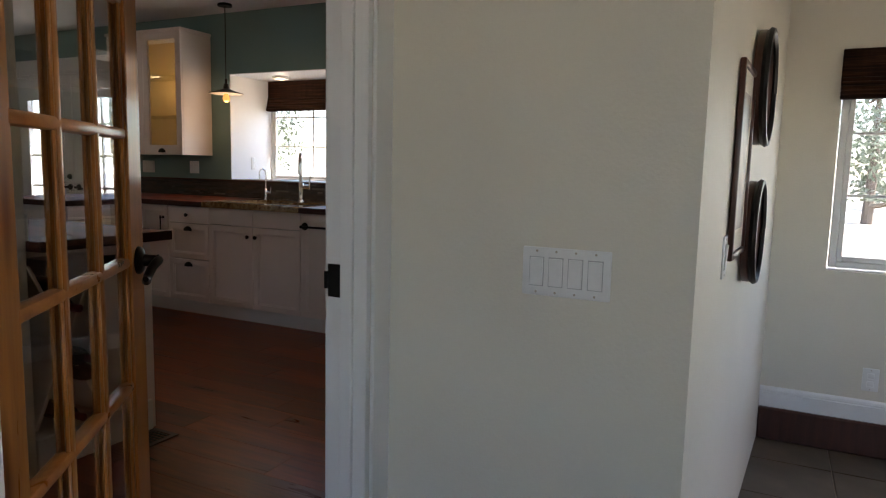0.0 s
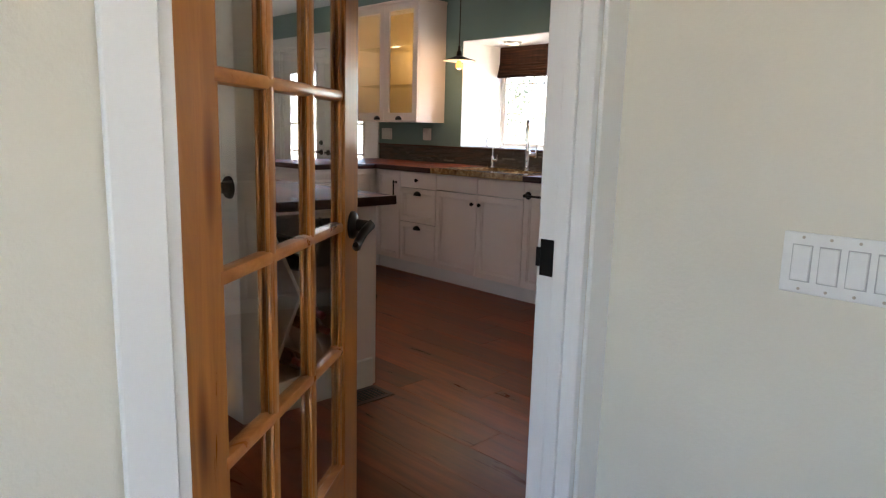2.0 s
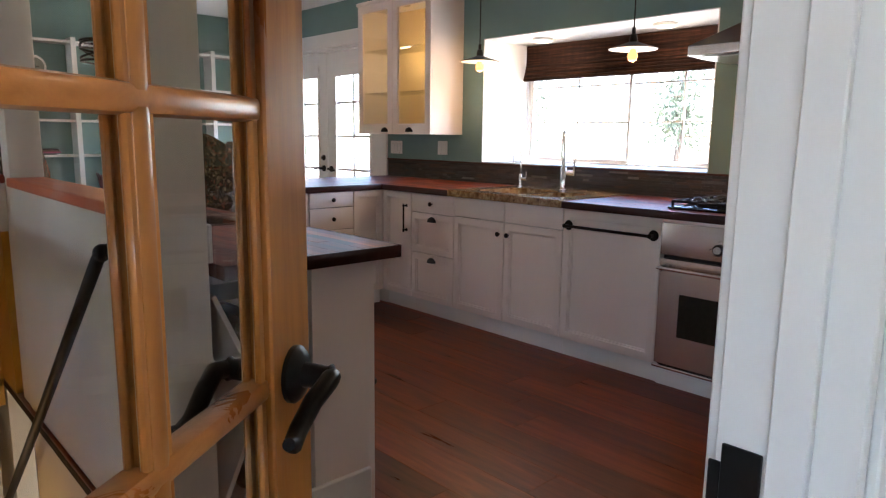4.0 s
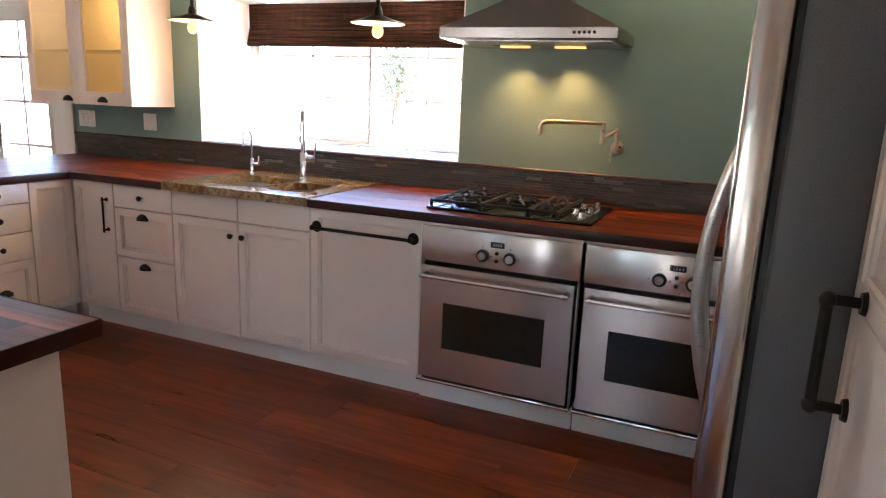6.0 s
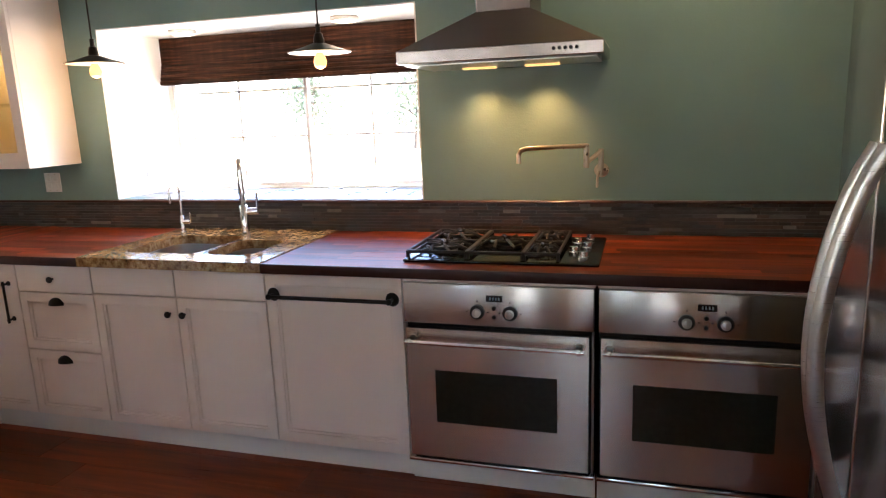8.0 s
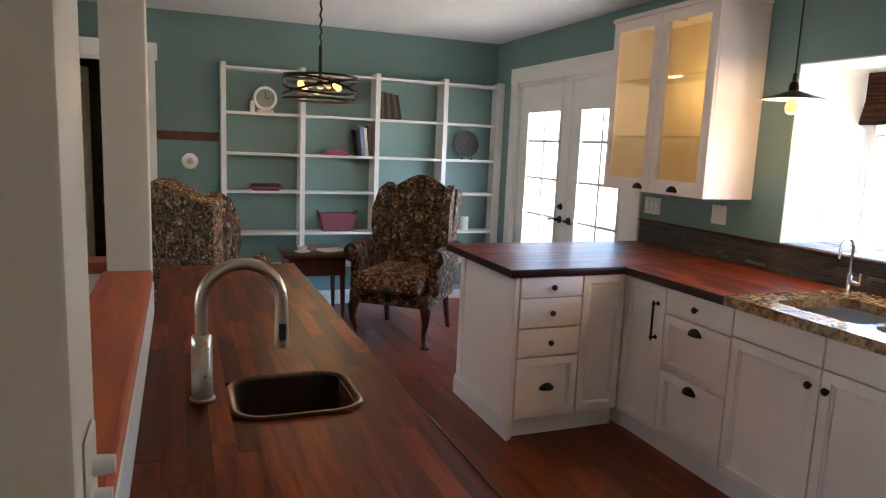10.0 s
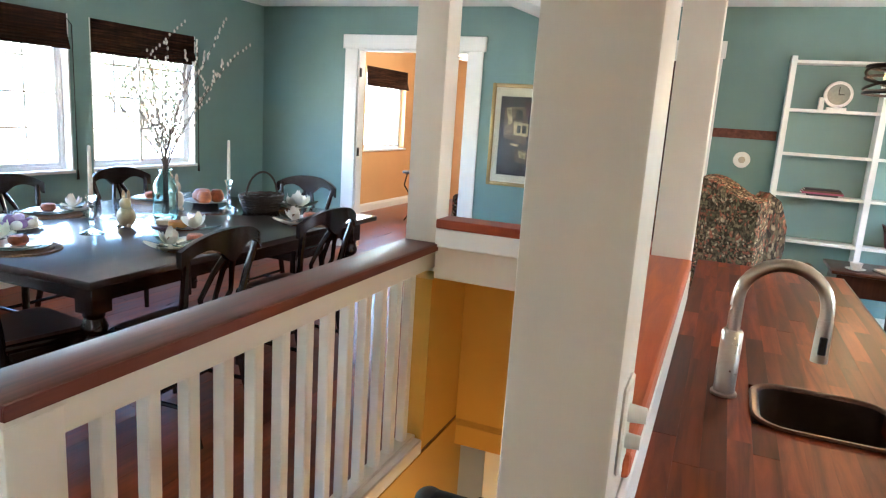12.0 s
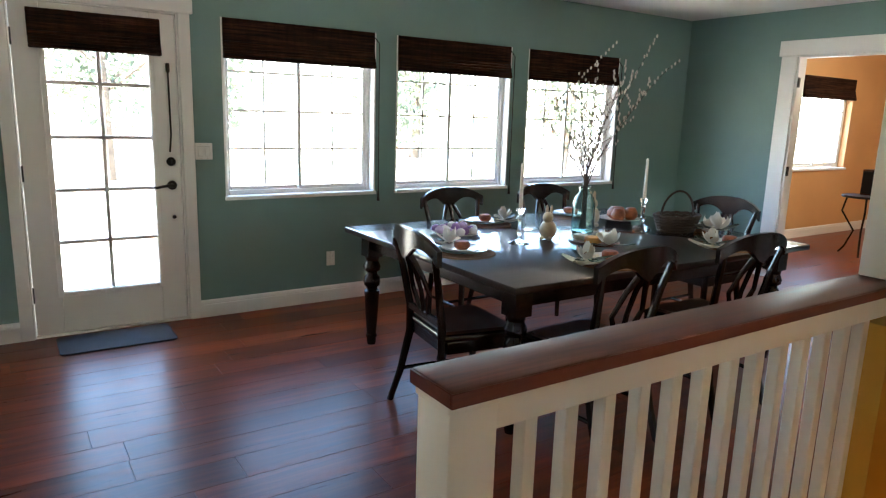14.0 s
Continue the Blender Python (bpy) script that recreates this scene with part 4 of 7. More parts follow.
# peninsula, its fronts face +x
PX, PY = -2.28, -0.64
pen = base_unit(0.0, 0.37, "white four-drawer cabinet at the peninsula end", [(0.76, 0.872, "drawer", 1), (0.60, 0.76, "drawer", 1), (0.443, 0.60, "drawer", 1), (0.108, 0.443, "cupflat", 1)], 0.62, 0.872, PX, PY, 90)
pen2 = base_unit(0.37, 0.64, "white framed cabinet door beside the corner", [(0.108, 0.872, "plain", 1)], 0.62, 0.872, PX, PY, 90)
fil = thing("corner_filler", "white painted filler strip in the cabinet corner", "filler strip", 0, 0, 0)
part("strip", Build().box(-2.42, -2.281, 0.004, 0.02, 0.105, 0.872), CAB, fil)
part("toe_kick", Build().box(-2.42, -2.27, 0.035, 0.045, 0, 0.104), TRIM, fil)
endp = thing("peninsula_end_panel", "white painted end panel with a moulded base", "end panel", 0, 0, 0)
part("panel", Build().box(-3.0, -2.29, PY - 0.022, PY - 0.002, 0, 0.872, 0.003), CAB, endp)
part("stile", Build().box(-2.35, -2.285, PY - 0.03, PY - 0.022, 0.13, 0.872, 0.002), CAB, endp)
part("stile", Build().box(-3.0, -2.935, PY - 0.03, PY - 0.022, 0.13, 0.872, 0.002), CAB, endp)
part("base_moulding", Build().box(-3.01, -2.275, PY - 0.042, PY - 0.022, 0, 0.11, 0.004).box(-3.005, -2.28, PY - 0.034, PY - 0.022, 0.11, 0.135, 0.006), TRIM, endp, "white moulded base board")
part("back_panel", Build().box(-3.02, -3.0, PY, WN - 0.02, 0, 0.872), CAB, endp)
SINKH = (-1.40, -0.78, 0.10, 0.50)
c_a = butcher_top("kitchen_countertop", -2.27, -1.555, -0.025, 0.742, "dark red-brown butcher block countertop in the corner", seed=5)
c_b = butcher_top("kitchen_countertop", -0.61, 2.09, -0.025, 0.742, "dark red-brown butcher block countertop beside the cooktop", seed=6)
g_pen = butcher_top("peninsula_countertop", -3.16, -2.272, -0.70, 0.742, "dark red-brown butcher block countertop on the peninsula", along="y", seed=8)

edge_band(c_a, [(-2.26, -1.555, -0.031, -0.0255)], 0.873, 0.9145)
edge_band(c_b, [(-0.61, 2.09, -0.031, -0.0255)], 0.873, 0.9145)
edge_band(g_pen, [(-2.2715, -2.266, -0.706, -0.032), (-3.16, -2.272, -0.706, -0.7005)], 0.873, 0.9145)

# ---- ovens, cooktop, hood, fridge ----
DARKGLASS = plain("dark_oven_glass", (0.02, 0.021, 0.017), 0.1)
DISPLAY = plain("black_display", (0.01, 0.012, 0.014), 0.15)
ENAMELBLACK = plain("black_plastic", (0.008, 0.008, 0.008), 0.4)
DIGIT = plain("pale_display_digits", (0.35, 0.42, 0.42), 0.5)


def oven(x0, x1, label):
    root = thing("wall_oven", label, "oven", x0, 0, 0, 0, "ovens")
    w = x1 - x0
    part("body", Build().box(0.004, w - 0.004, 0.03, 0.58, 0.11, 0.856), IRON, root)
    part("trim_strip", Build().box(0.0, w, -0.004, 0.03, 0.856, 0.872, 0.002), CAB, root)
    part("control_panel", Build().box(0.004, w - 0.004, -0.012, 0.03, 0.692, 0.854, 0.004, 2), STEEL_H, root, "brushed steel control panel")
    for kx in (0.30, 0.425):
        at = Matrix.Translation((w * kx / 0.735, -0.012, 0.748)) @ Matrix.Rotation(radians(90), 4, "X")
        k = part("dial", Build().lathe([(0.021, 0), (0.021, 0.006), (0.0175, 0.008), (0.016, 0.026), (0.012, 0.028)], n=20, m=at).box(w * kx / 0.735 - 0.0025, w * kx / 0.735 + 0.0025, -0.045, -0.036, 0.736, 0.764, 0.001), STEEL, root, "steel dial")
        part("dial_ring", Build().lathe([(0.028, 0), (0.028, 0.008), (0.022, 0.012)], n=20, m=at), ENAMELBLACK, k, "black dial ring")
        part("dial_marks", Build().box(w * kx / 0.735 - 0.002, w * kx / 0.735 + 0.002, -0.0132, -0.011, 0.786, 0.794).box(w * kx / 0.735 - 0.045, w * kx / 0.735 - 0.037, -0.0132, -0.011, 0.746, 0.75).box(w * kx / 0.735 + 0.037, w * kx / 0.735 + 0.045, -0.0132, -0.011, 0.746, 0.75), IRON, k)
    part("display", Build().box(w * 0.455, w * 0.54, -0.0135, -0.011, 0.79, 0.815), DISPLAY, root, "small black display")
    for i in range(4):
        part("digit_bar", Build().box(w * (0.473 + 0.015 * i), w * (0.480 + 0.015 * i), -0.0142, -0.0132, 0.797, 0.808), DIGIT, root)
    for i in range(2):
        part("button", Build().cyl((w * 0.495, -0.011, 0.765 - 0.035 * i), (w * 0.495, -0.017, 0.765 - 0.035 * i), 0.008, n=12), IRON, root)
    fr = Build()
    a, b, c, d = 0.014, w - 0.022, 0.132, 0.674
    gx0, gx1, gz0, gz1 = w * 0.172, w * 0.815, 0.285, 0.505
    fr.holed([a, b], [c, d], [(gx0, gx1, gz0, gz1)], -0.024, 0.02, "x")
    door = part("oven_door", fr, STEEL_H, root, "brushed steel oven door", False)
    part("oven_window", Build().box(gx0 - 0.005, gx1 + 0.005, -0.020, -0.012, gz0 - 0.005, gz1 + 0.005), DARKGLASS, door, "dark oven glass")
    bar_pull(door, (0.045, -0.024, 0.632), (w - 0.055, -0.024, 0.632), (0, -0.045, 0), 0.0095, 0.02, "oven_handle", CHROME, "polished tubular oven handle")
    for hx in (0.045, w - 0.055):
        part("handle_bracket", Build().box(hx - 0.011, hx + 0.011, -0.072, -0.0245, 0.619, 0.645, 0.004, 2), ENAMELBLACK, door, "black handle bracket")
    part("side_strip", Build().box(w - 0.012, w - 0.004, -0.012, 0.02, 0.125, 0.686, 0.002), STEEL, root, "thin steel strip beside the oven door")
    part("lower_trim", Build().box(0.0, w, -0.024, 0.02, 0.104, 0.120, 0.005, 2), CHROME, root, "polished steel strip under the oven door")
    part("plinth", Build().box(0.0, w, 0.03, 0.05, 0.0, 0.098), TRIM, root)
    return root


oven(0.0, 0.742, "brushed steel built-in oven under the cooktop")
oven(0.75, 1.492, "brushed steel built-in oven next to the fridge")
base_unit(1.495, 2.09, "white corner cabinet behind the fridge", [(0.108, 0.872, "plain", 1)])

hood = thing("range_hood", "stainless steel chimney range hood with two lit lamps", "range hood", 0, 0, 0)
hx0, hx1, hy0, hz = -0.088, 0.745, 0.30, 1.70
g = Build()
g.box(hx0, hx1, hy0, WN - 0.001, hz - 0.005, hz + 0.045, 0.003)
part("rim", g, STEEL_H, hood)
g = Build()
a = [(hx0, hy0), (hx1, hy0), (hx1, WN - 0.001), (hx0, WN - 0.001)]
cx = (hx0 + hx1) / 2
b2 = [(cx - 0.115, WN - 0.29), (cx + 0.115, WN - 0.29), (cx + 0.115, WN - 0.001), (cx - 0.115, WN - 0.001)]
va = [g.bm.verts.new((x, y, hz + 0.045)) for x, y in a]
vb = [g.bm.verts.new((x, y, hz + 0.20)) for x, y in b2]
for i in range(4):
    g.bm.faces.new((va[i], va[(i + 1) % 4], vb[(i + 1) % 4], vb[i]))
g.bm.faces.new(va[::-1]), g.bm.faces.new(vb)
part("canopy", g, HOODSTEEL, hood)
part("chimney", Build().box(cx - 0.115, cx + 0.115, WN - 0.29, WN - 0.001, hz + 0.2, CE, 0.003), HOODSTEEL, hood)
part("filter", Build().box(hx0 + 0.03, hx1 - 0.03, hy0 + 0.03, WN - 0.03, hz - 0.014, hz - 0.009), STEEL, hood)
LAMPGLOW = glow("warm_lamp_glass", (1.0, 0.52, 0.17), 0.07)
for lx in (cx - 0.14, cx + 0.14):
    part("hood_lamp", Build().box(lx - 0.075, lx + 0.075, WN - 0.16, WN - 0.12, hz - 0.022, hz - 0.013, 0.003), LAMPGLOW, hood, "lit warm hood lamp")
for i in range(5):
    part("button", Build().cyl((hx1 - 0.10 - 0.022 * i, hy0, hz + 0.022), (hx1 - 0.10 - 0.022 * i, hy0 - 0.005, hz + 0.022), 0.007, n=10), IRON, hood)

fr_y0, fr_y1 = 0.0, 0.91
fridge = thing("refrigerator", "stainless steel side-by-side fridge with grey textured sides", "refrigerator", 1.27, -1.461, 0, -5.2)
part("body", Build().box(0.076, 0.72, fr_y0, fr_y1, 0.02, 1.76, 0.006), FRIDGE_SIDE, fridge, "grey textured fridge body")
part("gasket", Build().box(0.064, 0.076, fr_y0 + 0.012, fr_y1 - 0.012, 0.06, 1.75), IRON, fridge)
ym = 0.50
for a, b, s in ((fr_y0, ym - 0.003, 1), (ym + 0.003, fr_y1, -1)):
    d = part("fridge_door", Build().box(0.0, 0.062, a, b, 0.06, 1.77, 0.012, 3), FRIDGESTEEL, fridge, "brushed steel fridge door")
    hyp = ym - 0.04 * s
    pts = [(0.004, hyp, 1.41)] + [(-0.085 * math.sin(math.pi * k / 20) ** 0.8, hyp, 1.40 - 0.78 * k / 20) for k in range(21)] + [(0.004, hyp, 0.61)]
    part("handle", Build().tube(pts, 0.011, 10, 1.5), STEEL, d, "curved grey bow handle")
part("kick_grille", Build().box(0.03, 0.10, fr_y0 + 0.02, fr_y1 - 0.02, 0.0, 0.058), IRON, fridge)
part("hinge_cover", Build().box(0.01, 0.11, fr_y0 + 0.01, fr_y0 + 0.06, 1.771, 1.79, 0.005), IRON, fridge)

pantry = thing("pantry_cabinet", "tall white framed pantry cabinet with a black bar handle", "pantry cabinet", 1.475, -1.495, 0, -90)
pw = 0.755
part("body", Build().box(0, pw, 0.022, 0.56, 0.1, 2.40), CAB, pantry)
part("plinth", Build().box(0, pw, 0.05, 0.06, 0, 0.1), TRIM, pantry)
d = part("door", Build().panel_front(0.002, pw - 0.002, 0.105, 1.128, rail=0.055), CAB, pantry)
bar_pull(d, (0.11, 0, 0.978), (0.11, 0, 1.148), (0, -0.05, 0), 0.0095, 0.01)
part("door", Build().panel_front(0.002, pw - 0.002, 1.128, 2.395, rail=0.055), CAB, pantry)
for a, b in ((fr_y0, fr_y1),):
    oc = thing("over_fridge_cabinet", "white cabinet above the fridge", "wall cabinet", 1.53, -0.545, 0, -90)
    part("body", Build().box(0, 0.93, 0.022, 0.56, 1.85, 2.40), CAB, oc)
    part("door", Build().panel_front(0.002, 0.46, 1.855, 2.395), CAB, oc)
    part("door", Build().panel_front(0.466, 0.928, 1.855, 2.395), CAB, oc)

# ---- wall cabinet with glass doors ----
UX0, UX1, UY, UZ0, UZ1 = -3.155, -2.222, 0.412, 1.285, 2.34
uc = thing("glass_wall_cabinet", "white wall cabinet with lit yellowish glass doors", "wall cabinet", 0, 0, 0)
# Warm lamplight inside the cabinet is put into this yellow colour
CABIN = paint("lit_cabinet_inside", (0.66, 0.48, 0.22), 0.5, 0.03, 60, 0.04)
for a, b, c, d in ((UX0, UX0 + 0.018, UZ0, UZ1), (UX1 - 0.018, UX1, UZ0, UZ1), (UX0 + 0.018, UX1 - 0.018, UZ0, UZ0 + 0.018), (UX0 + 0.018, UX1 - 0.018, UZ1 - 0.018, UZ1)):
    part("carcass_panel", Build().box(a, b, UY + 0.02, WN - 0.001, c, d), CAB, uc)
part("back", Build().box(UX0 + 0.018, UX1 - 0.018, WN - 0.012, WN - 0.002, UZ0 + 0.018, UZ1 - 0.018), CABIN, uc, "cabinet back coloured with warm yellow lamplight")
part("cornice", Build().box(UX0 - 0.012, UX1 + 0.012, UY - 0.012, WN - 0.001, UZ1, UZ1 + 0.03, 0.008, 2), CAB, uc)
for z in (1.62, 1.97):
    part("glass_shelf", Build().box(UX0 + 0.02, UX1 - 0.02, UY + 0.05, WN - 0.02, z, z + 0.008), glass("shelf_glass", (0.96, 0.96, 0.90)) if z < 1.7 else bpy.data.materials["shelf_glass"], uc, "clear glass shelf")
umid = (UX0 + UX1) / 2
for a, b, s in ((UX0 + 0.002, umid - 0.002, 1), (umid + 0.002, UX1 - 0.002, -1)):
    r = 0.062
    d = part("door", Build().holed([a, b], [UZ0, UZ1], [(a + r, b - r, UZ0 + r + 0.02, UZ1 - r)], UY, UY + 0.02, "x"), CAB, uc, "", False)
    part("pane", Build().box(a + r - 0.004, b - r + 0.004, UY + 0.009, UY + 0.012, UZ0 + r + 0.016, UZ1 - r + 0.004), PANE, d).visible_shadow = False
    cup_pull(d, b - 0.10 if s == 1 else b - 0.25, UZ0 + 0.03, UY)
part("spot_housing", Build().cyl((umid, 0.56, UZ1 - 0.03), (umid, 0.56, UZ1 - 0.018), 0.03, n=14), NICKEL, uc)
lamp("cabinet_lamp", umid, 0.52, UZ1 - 0.42, 0.2, (1.0, 0.72, 0.36), 0.08)
for lx in (cx - 0.14, cx + 0.14):
    d = bpy.data.lights.new("hood_spot", "SPOT")
    d.energy, d.color, d.spot_size, d.spot_blend, d.shadow_soft_size = 0.8, (1.0, 0.50, 0.17), radians(110), 0.9, 0.03
    new("hood_spot", d).matrix_world = look((lx, WN - 0.13, hz - 0.03), (lx, WN - 0.05, 0.9))
lamp("stair_lamp", -1.4, -2.95, -0.55, 0.25, (1.0, 0.62, 0.22), 0.06)

# ---- ground outdoors ----
GROUND = plain("pale_dry_ground", (0.34, 0.31, 0.25), 0.9, 0.0, 0.2, 0.6)
gb = Build()
for a, b, c, d in ((-400, 400, WN + 0.2, 400), (-400, 400, -400, WS - 0.2)):
    gb.box(a, b, c, d, -0.4, -0.3)
setting("ground", gb, GROUND, "pale dry ground outdoors", "ground")

# ---- pine door of the hall ----
hd = thing("door_hall", "open varnished pine door with fifteen glass panes", "door", 0, 0, 0)
hd.matrix_basis = pose(1.443, -3.338, 0.0, 0, 0, 90 + 36.3)
W, T, ST = 0.85, 0.036, 0.112
for a in (0.0, W - ST):
    part("stile", Build().box(a, a + ST, -T / 2, T / 2, 0.012, 2.04, 0.003), PINE, hd)
for z0, z1 in ((0.012, 0.333), (1.918, 2.04)):
    part("rail", Build().box(ST, W - ST, -T / 2, T / 2, z0, z1, 0.002), PINE_H, hd)
pa, pb, pc, pd_ = ST, W - ST, 0.333, 1.918
for i in range(1, 3):
    u = pa + (pb - pa) * i / 3
    part("glazing_bar", Build().box(u - 0.013, u + 0.013, -T * 0.42, T * 0.42, pc, pd_, 0.007, 2), PINE, hd)
for k in range(1, 5):
    z = pc + (pd_ - pc) * k / 5
    part("glazing_bar", Build().box(pa, pb, -T * 0.425, T * 0.425, z - 0.013, z + 0.013, 0.007, 2), PINE_H, hd)
for i in range(3):
    for k in range(5):
        u0, u1 = pa + (pb - pa) * i / 3, pa + (pb - pa) * (i + 1) / 3
        z0, z1 = pc + (pd_ - pc) * k / 5, pc + (pd_ - pc) * (k + 1) / 5
        part("pane", Build().box(u0 + 0.01, u1 - 0.01, -0.0015, 0.0015, z0 + 0.01, z1 - 0.01), PANE, hd).visible_shadow = False
        for s in (-1, 1):
            for a, b, c, d in ((u0 + 0.004, u0 + 0.02, z0 + 0.004, z1 - 0.004), (u1 - 0.02, u1 - 0.004, z0 + 0.004, z1 - 0.004)):
                part("bead", Build().box(a, b, s * 0.004, s * 0.012, c, d, 0.003), PINE, hd)
for s in (1, -1):
    g = Build().lathe([(0.036, 0), (0.036, 0.006), (0.030, 0.012), (0.016, 0.016), (0.013, 0.045), (0.016, 0.05), (0.008, 0.056)], n=20, m=Matrix.Translation((W - 0.055, -s * T / 2, 0.965)) @ Matrix.Rotation(radians(90 * s), 4, "X"))
    y = -s * (T / 2 + 0.05)
    g.tube([(W - 0.055, y, 0.965), (W - 0.08, y - s * 0.006, 0.969), (W - 0.115, y, 0.957), (W - 0.15, y + s * 0.004, 0.937), (W - 0.17, y + s * 0.002, 0.93), (W - 0.185, y, 0.937)], [0.012, 0.012, 0.0115, 0.011, 0.011, 0.007], 10)
    part("door_handle", g, BLACK, hd, "black curved lever handle")
for z in (0.25, 1.03, 1.82):
    part("hinge", Build().cyl((-0.006, T / 2 + 0.004, z - 0.045), (-0.006, T / 2 + 0.004, z + 0.045), 0.007, n=8), BLACK, hd, "black hinge")

# ---- sink, granite and taps ----
def granite_material():
    m, t, b = nodes_of("gold_granite")
    v = coords(t)
    n1 = node(t, "ShaderNodeTexNoise", Scale=38.0, Detail=6.0, Roughness=0.7)
    n2 = node(t, "ShaderNodeTexVoronoi", Scale=55.0)
    n3 = node(t, "ShaderNodeTexNoise", Scale=9.0, Detail=4.0)
    for n in (n1, n2, n3):
        t.links.new(v, n.inputs["Vector"])
    c = ramp(t, n1.outputs["Fac"], [(0.30, (0.03, 0.018, 0.01)), (0.42, (0.24, 0.13, 0.05)), (0.56, (0.46, 0.32, 0.16)), (0.72, (0.62, 0.52, 0.36))])
    d = ramp(t, n3.outputs["Fac"], [(0.35, (0.55, 0.45, 0.35)), (0.6, (1, 1, 1))])
    t.links.new(mixed(t, 0.8, c, d, "MULTIPLY"), b.inputs["Base Color"])
    b.inputs["Roughness"].default_value = 0.12
    return m


GRANITE = granite_material()


def slab_with_holes(x0, x1, y0, y1, z0, z1, outlines):
    """A slab with rounded openings through it."""
    g = Build()
    top = []
    for z in (z1, z0):
        loops = [[(x0, y0), (x1, y0), (x1, y1), (x0, y1)]] + outlines
        edges, vl = [], []
        for lp in loops:
            vs = [g.bm.verts.new((x, y, z)) for x, y in lp]
            vl.append(vs)
            edges += [g.bm.edges.new((vs[i], vs[(i + 1) % len(vs)])) for i in range(len(vs))]
        bmesh.ops.triangle_fill(g.bm, use_beauty=True, use_dissolve=False, edges=edges)
        top.append(vl)
    for a, b in zip(*top):
        for i in range(len(a)):
            g.bm.faces.new((a[i], a[(i + 1) % len(a)], b[(i + 1) % len(b)], b[i]))
    return g


def rounded(x0, x1, y0, y1, r, n=5):
    pts = []
    for cx_, cy_, a0 in ((x1 - r, y1 - r, 0), (x0 + r, y1 - r, 90), (x0 + r, y0 + r, 180), (x1 - r, y0 + r, 270)):
        for i in range(n + 1):
            a = radians(a0 + 90 * i / n)
            pts.append((cx_ + r * math.cos(a), cy_ + r * math.sin(a)))
    return pts


BOWLS = [(-1.42, -1.02, 0.10, 0.52), (-0.985, -0.74, 0.10, 0.44)]
slab = slab_with_holes(-1.553, -0.612, -0.03, 0.742, 0.874, 0.918, [rounded(*b, 0.07) for b in BOWLS])
tagged(part("granite_slab", slab, GRANITE), "gold and brown granite sink surround", "countertop")


DARKBASIN = plain("dark_copper_basin", (0.035, 0.02, 0.016), 0.3, 0.3)
COPPER = None


def bowl(name, x0, x1, y0, y1, z, depth, r, mat, label, category, rim=0.0):
    root = thing(name, label, category, 0, 0, 0)
    o = rounded(x0, x1, y0, y1, r)
    cx_, cy_ = (x0 + x1) / 2, (y0 + y1) / 2
    g = Build()
    rings = []
    levels = [(1.0, 0.0), (0.99, -depth * 0.75), (0.93, -depth * 0.95), (0.80, -depth)]
    for s, dz in levels:
        rings.append([g.bm.verts.new((cx_ + (x - cx_) * s, cy_ + (y - cy_) * s, z + dz)) for x, y in o])
    for a, b in zip(rings, rings[1:]):
        for i in range(len(a)):
            g.bm.faces.new((a[i], a[(i + 1) % len(a)], b[(i + 1) % len(b)], b[i]))
    g.bm.faces.new(rings[-1])
    part("basin", g, DARKBASIN if mat is COPPER else mat, root)
    if rim:
        g = Build()
        prof = [(0.0, 0.0), (0.3, 0.006), (0.8, 0.007), (1.0, 0.003), (1.0, 0.0006)]
        loops = []
        for f, dz in prof:
            oo = rounded(x0 - rim * f, x1 + rim * f, y0 - rim * f, y1 + rim * f, r + rim * f)
            loops.append([g.bm.verts.new((x, y, z + dz)) for x, y in oo])
        for a, b in zip(loops, loops[1:]):
            for i in range(len(a)):
                g.bm.faces.new((a[i], a[(i + 1) % len(a)], b[(i + 1) % len(b)], b[i]))
        part("rim", g, mat, root)
    part("drain", Build().lathe([(0.04, 0), (0.04, 0.003), (0.03, 0.004), (0.012, 0.001)], (cx_, cy_, z - depth + 0.0006), 18), CHROME if mat is STEEL else IRON, root)
    return root


for b in BOWLS:
    bowl("sink_basin", *b, 0.876, 0.19, 0.07, STEEL, "stainless steel undermount sink basin", "sink")
COPPER = plain("dark_hammered_copper", (0.075, 0.032, 0.02), 0.35, 0.5, 0.35, 90)
bowl("bar_sink", -1.0, -0.76, -2.13, -1.87, 0.915, 0.15, 0.055, COPPER, "dark hammered copper bar sink with a flat rim", "sink", 0.02)


def arc(c, r, a0, a1, n, plane):
    out = []
    for i in range(n + 1):
        a = radians(a0 + (a1 - a0) * i / n)
        u, w = r * math.cos(a), r * math.sin(a)
        out.append((c[0] + plane[0] * u, c[1] + plane[1] * u, c[2] + w))
    return out


fct = thing("kitchen_faucet", "chrome pull-down kitchen faucet with a side lever", "faucet", -1.05, 0.565, 0.918, 33)
part("base", Build().lathe([(0.026, 0), (0.026, 0.008), (0.021, 0.012), (0.021, 0.15), (0.018, 0.155)], n=20), CHROME, fct)
part("spout", Build().tube([(0, 0, 0.15), (0, 0, 0.30)] + arc((0, -0.045, 0.34), 0.045, 0, 180, 10, (0, 1)) + [(0, -0.09, 0.30)], 0.016, 12), CHROME, fct)
part("spray_head", Build().cyl((0, -0.09, 0.315), (0, -0.09, 0.22), 0.016, 0.019, 16), CHROME, fct)
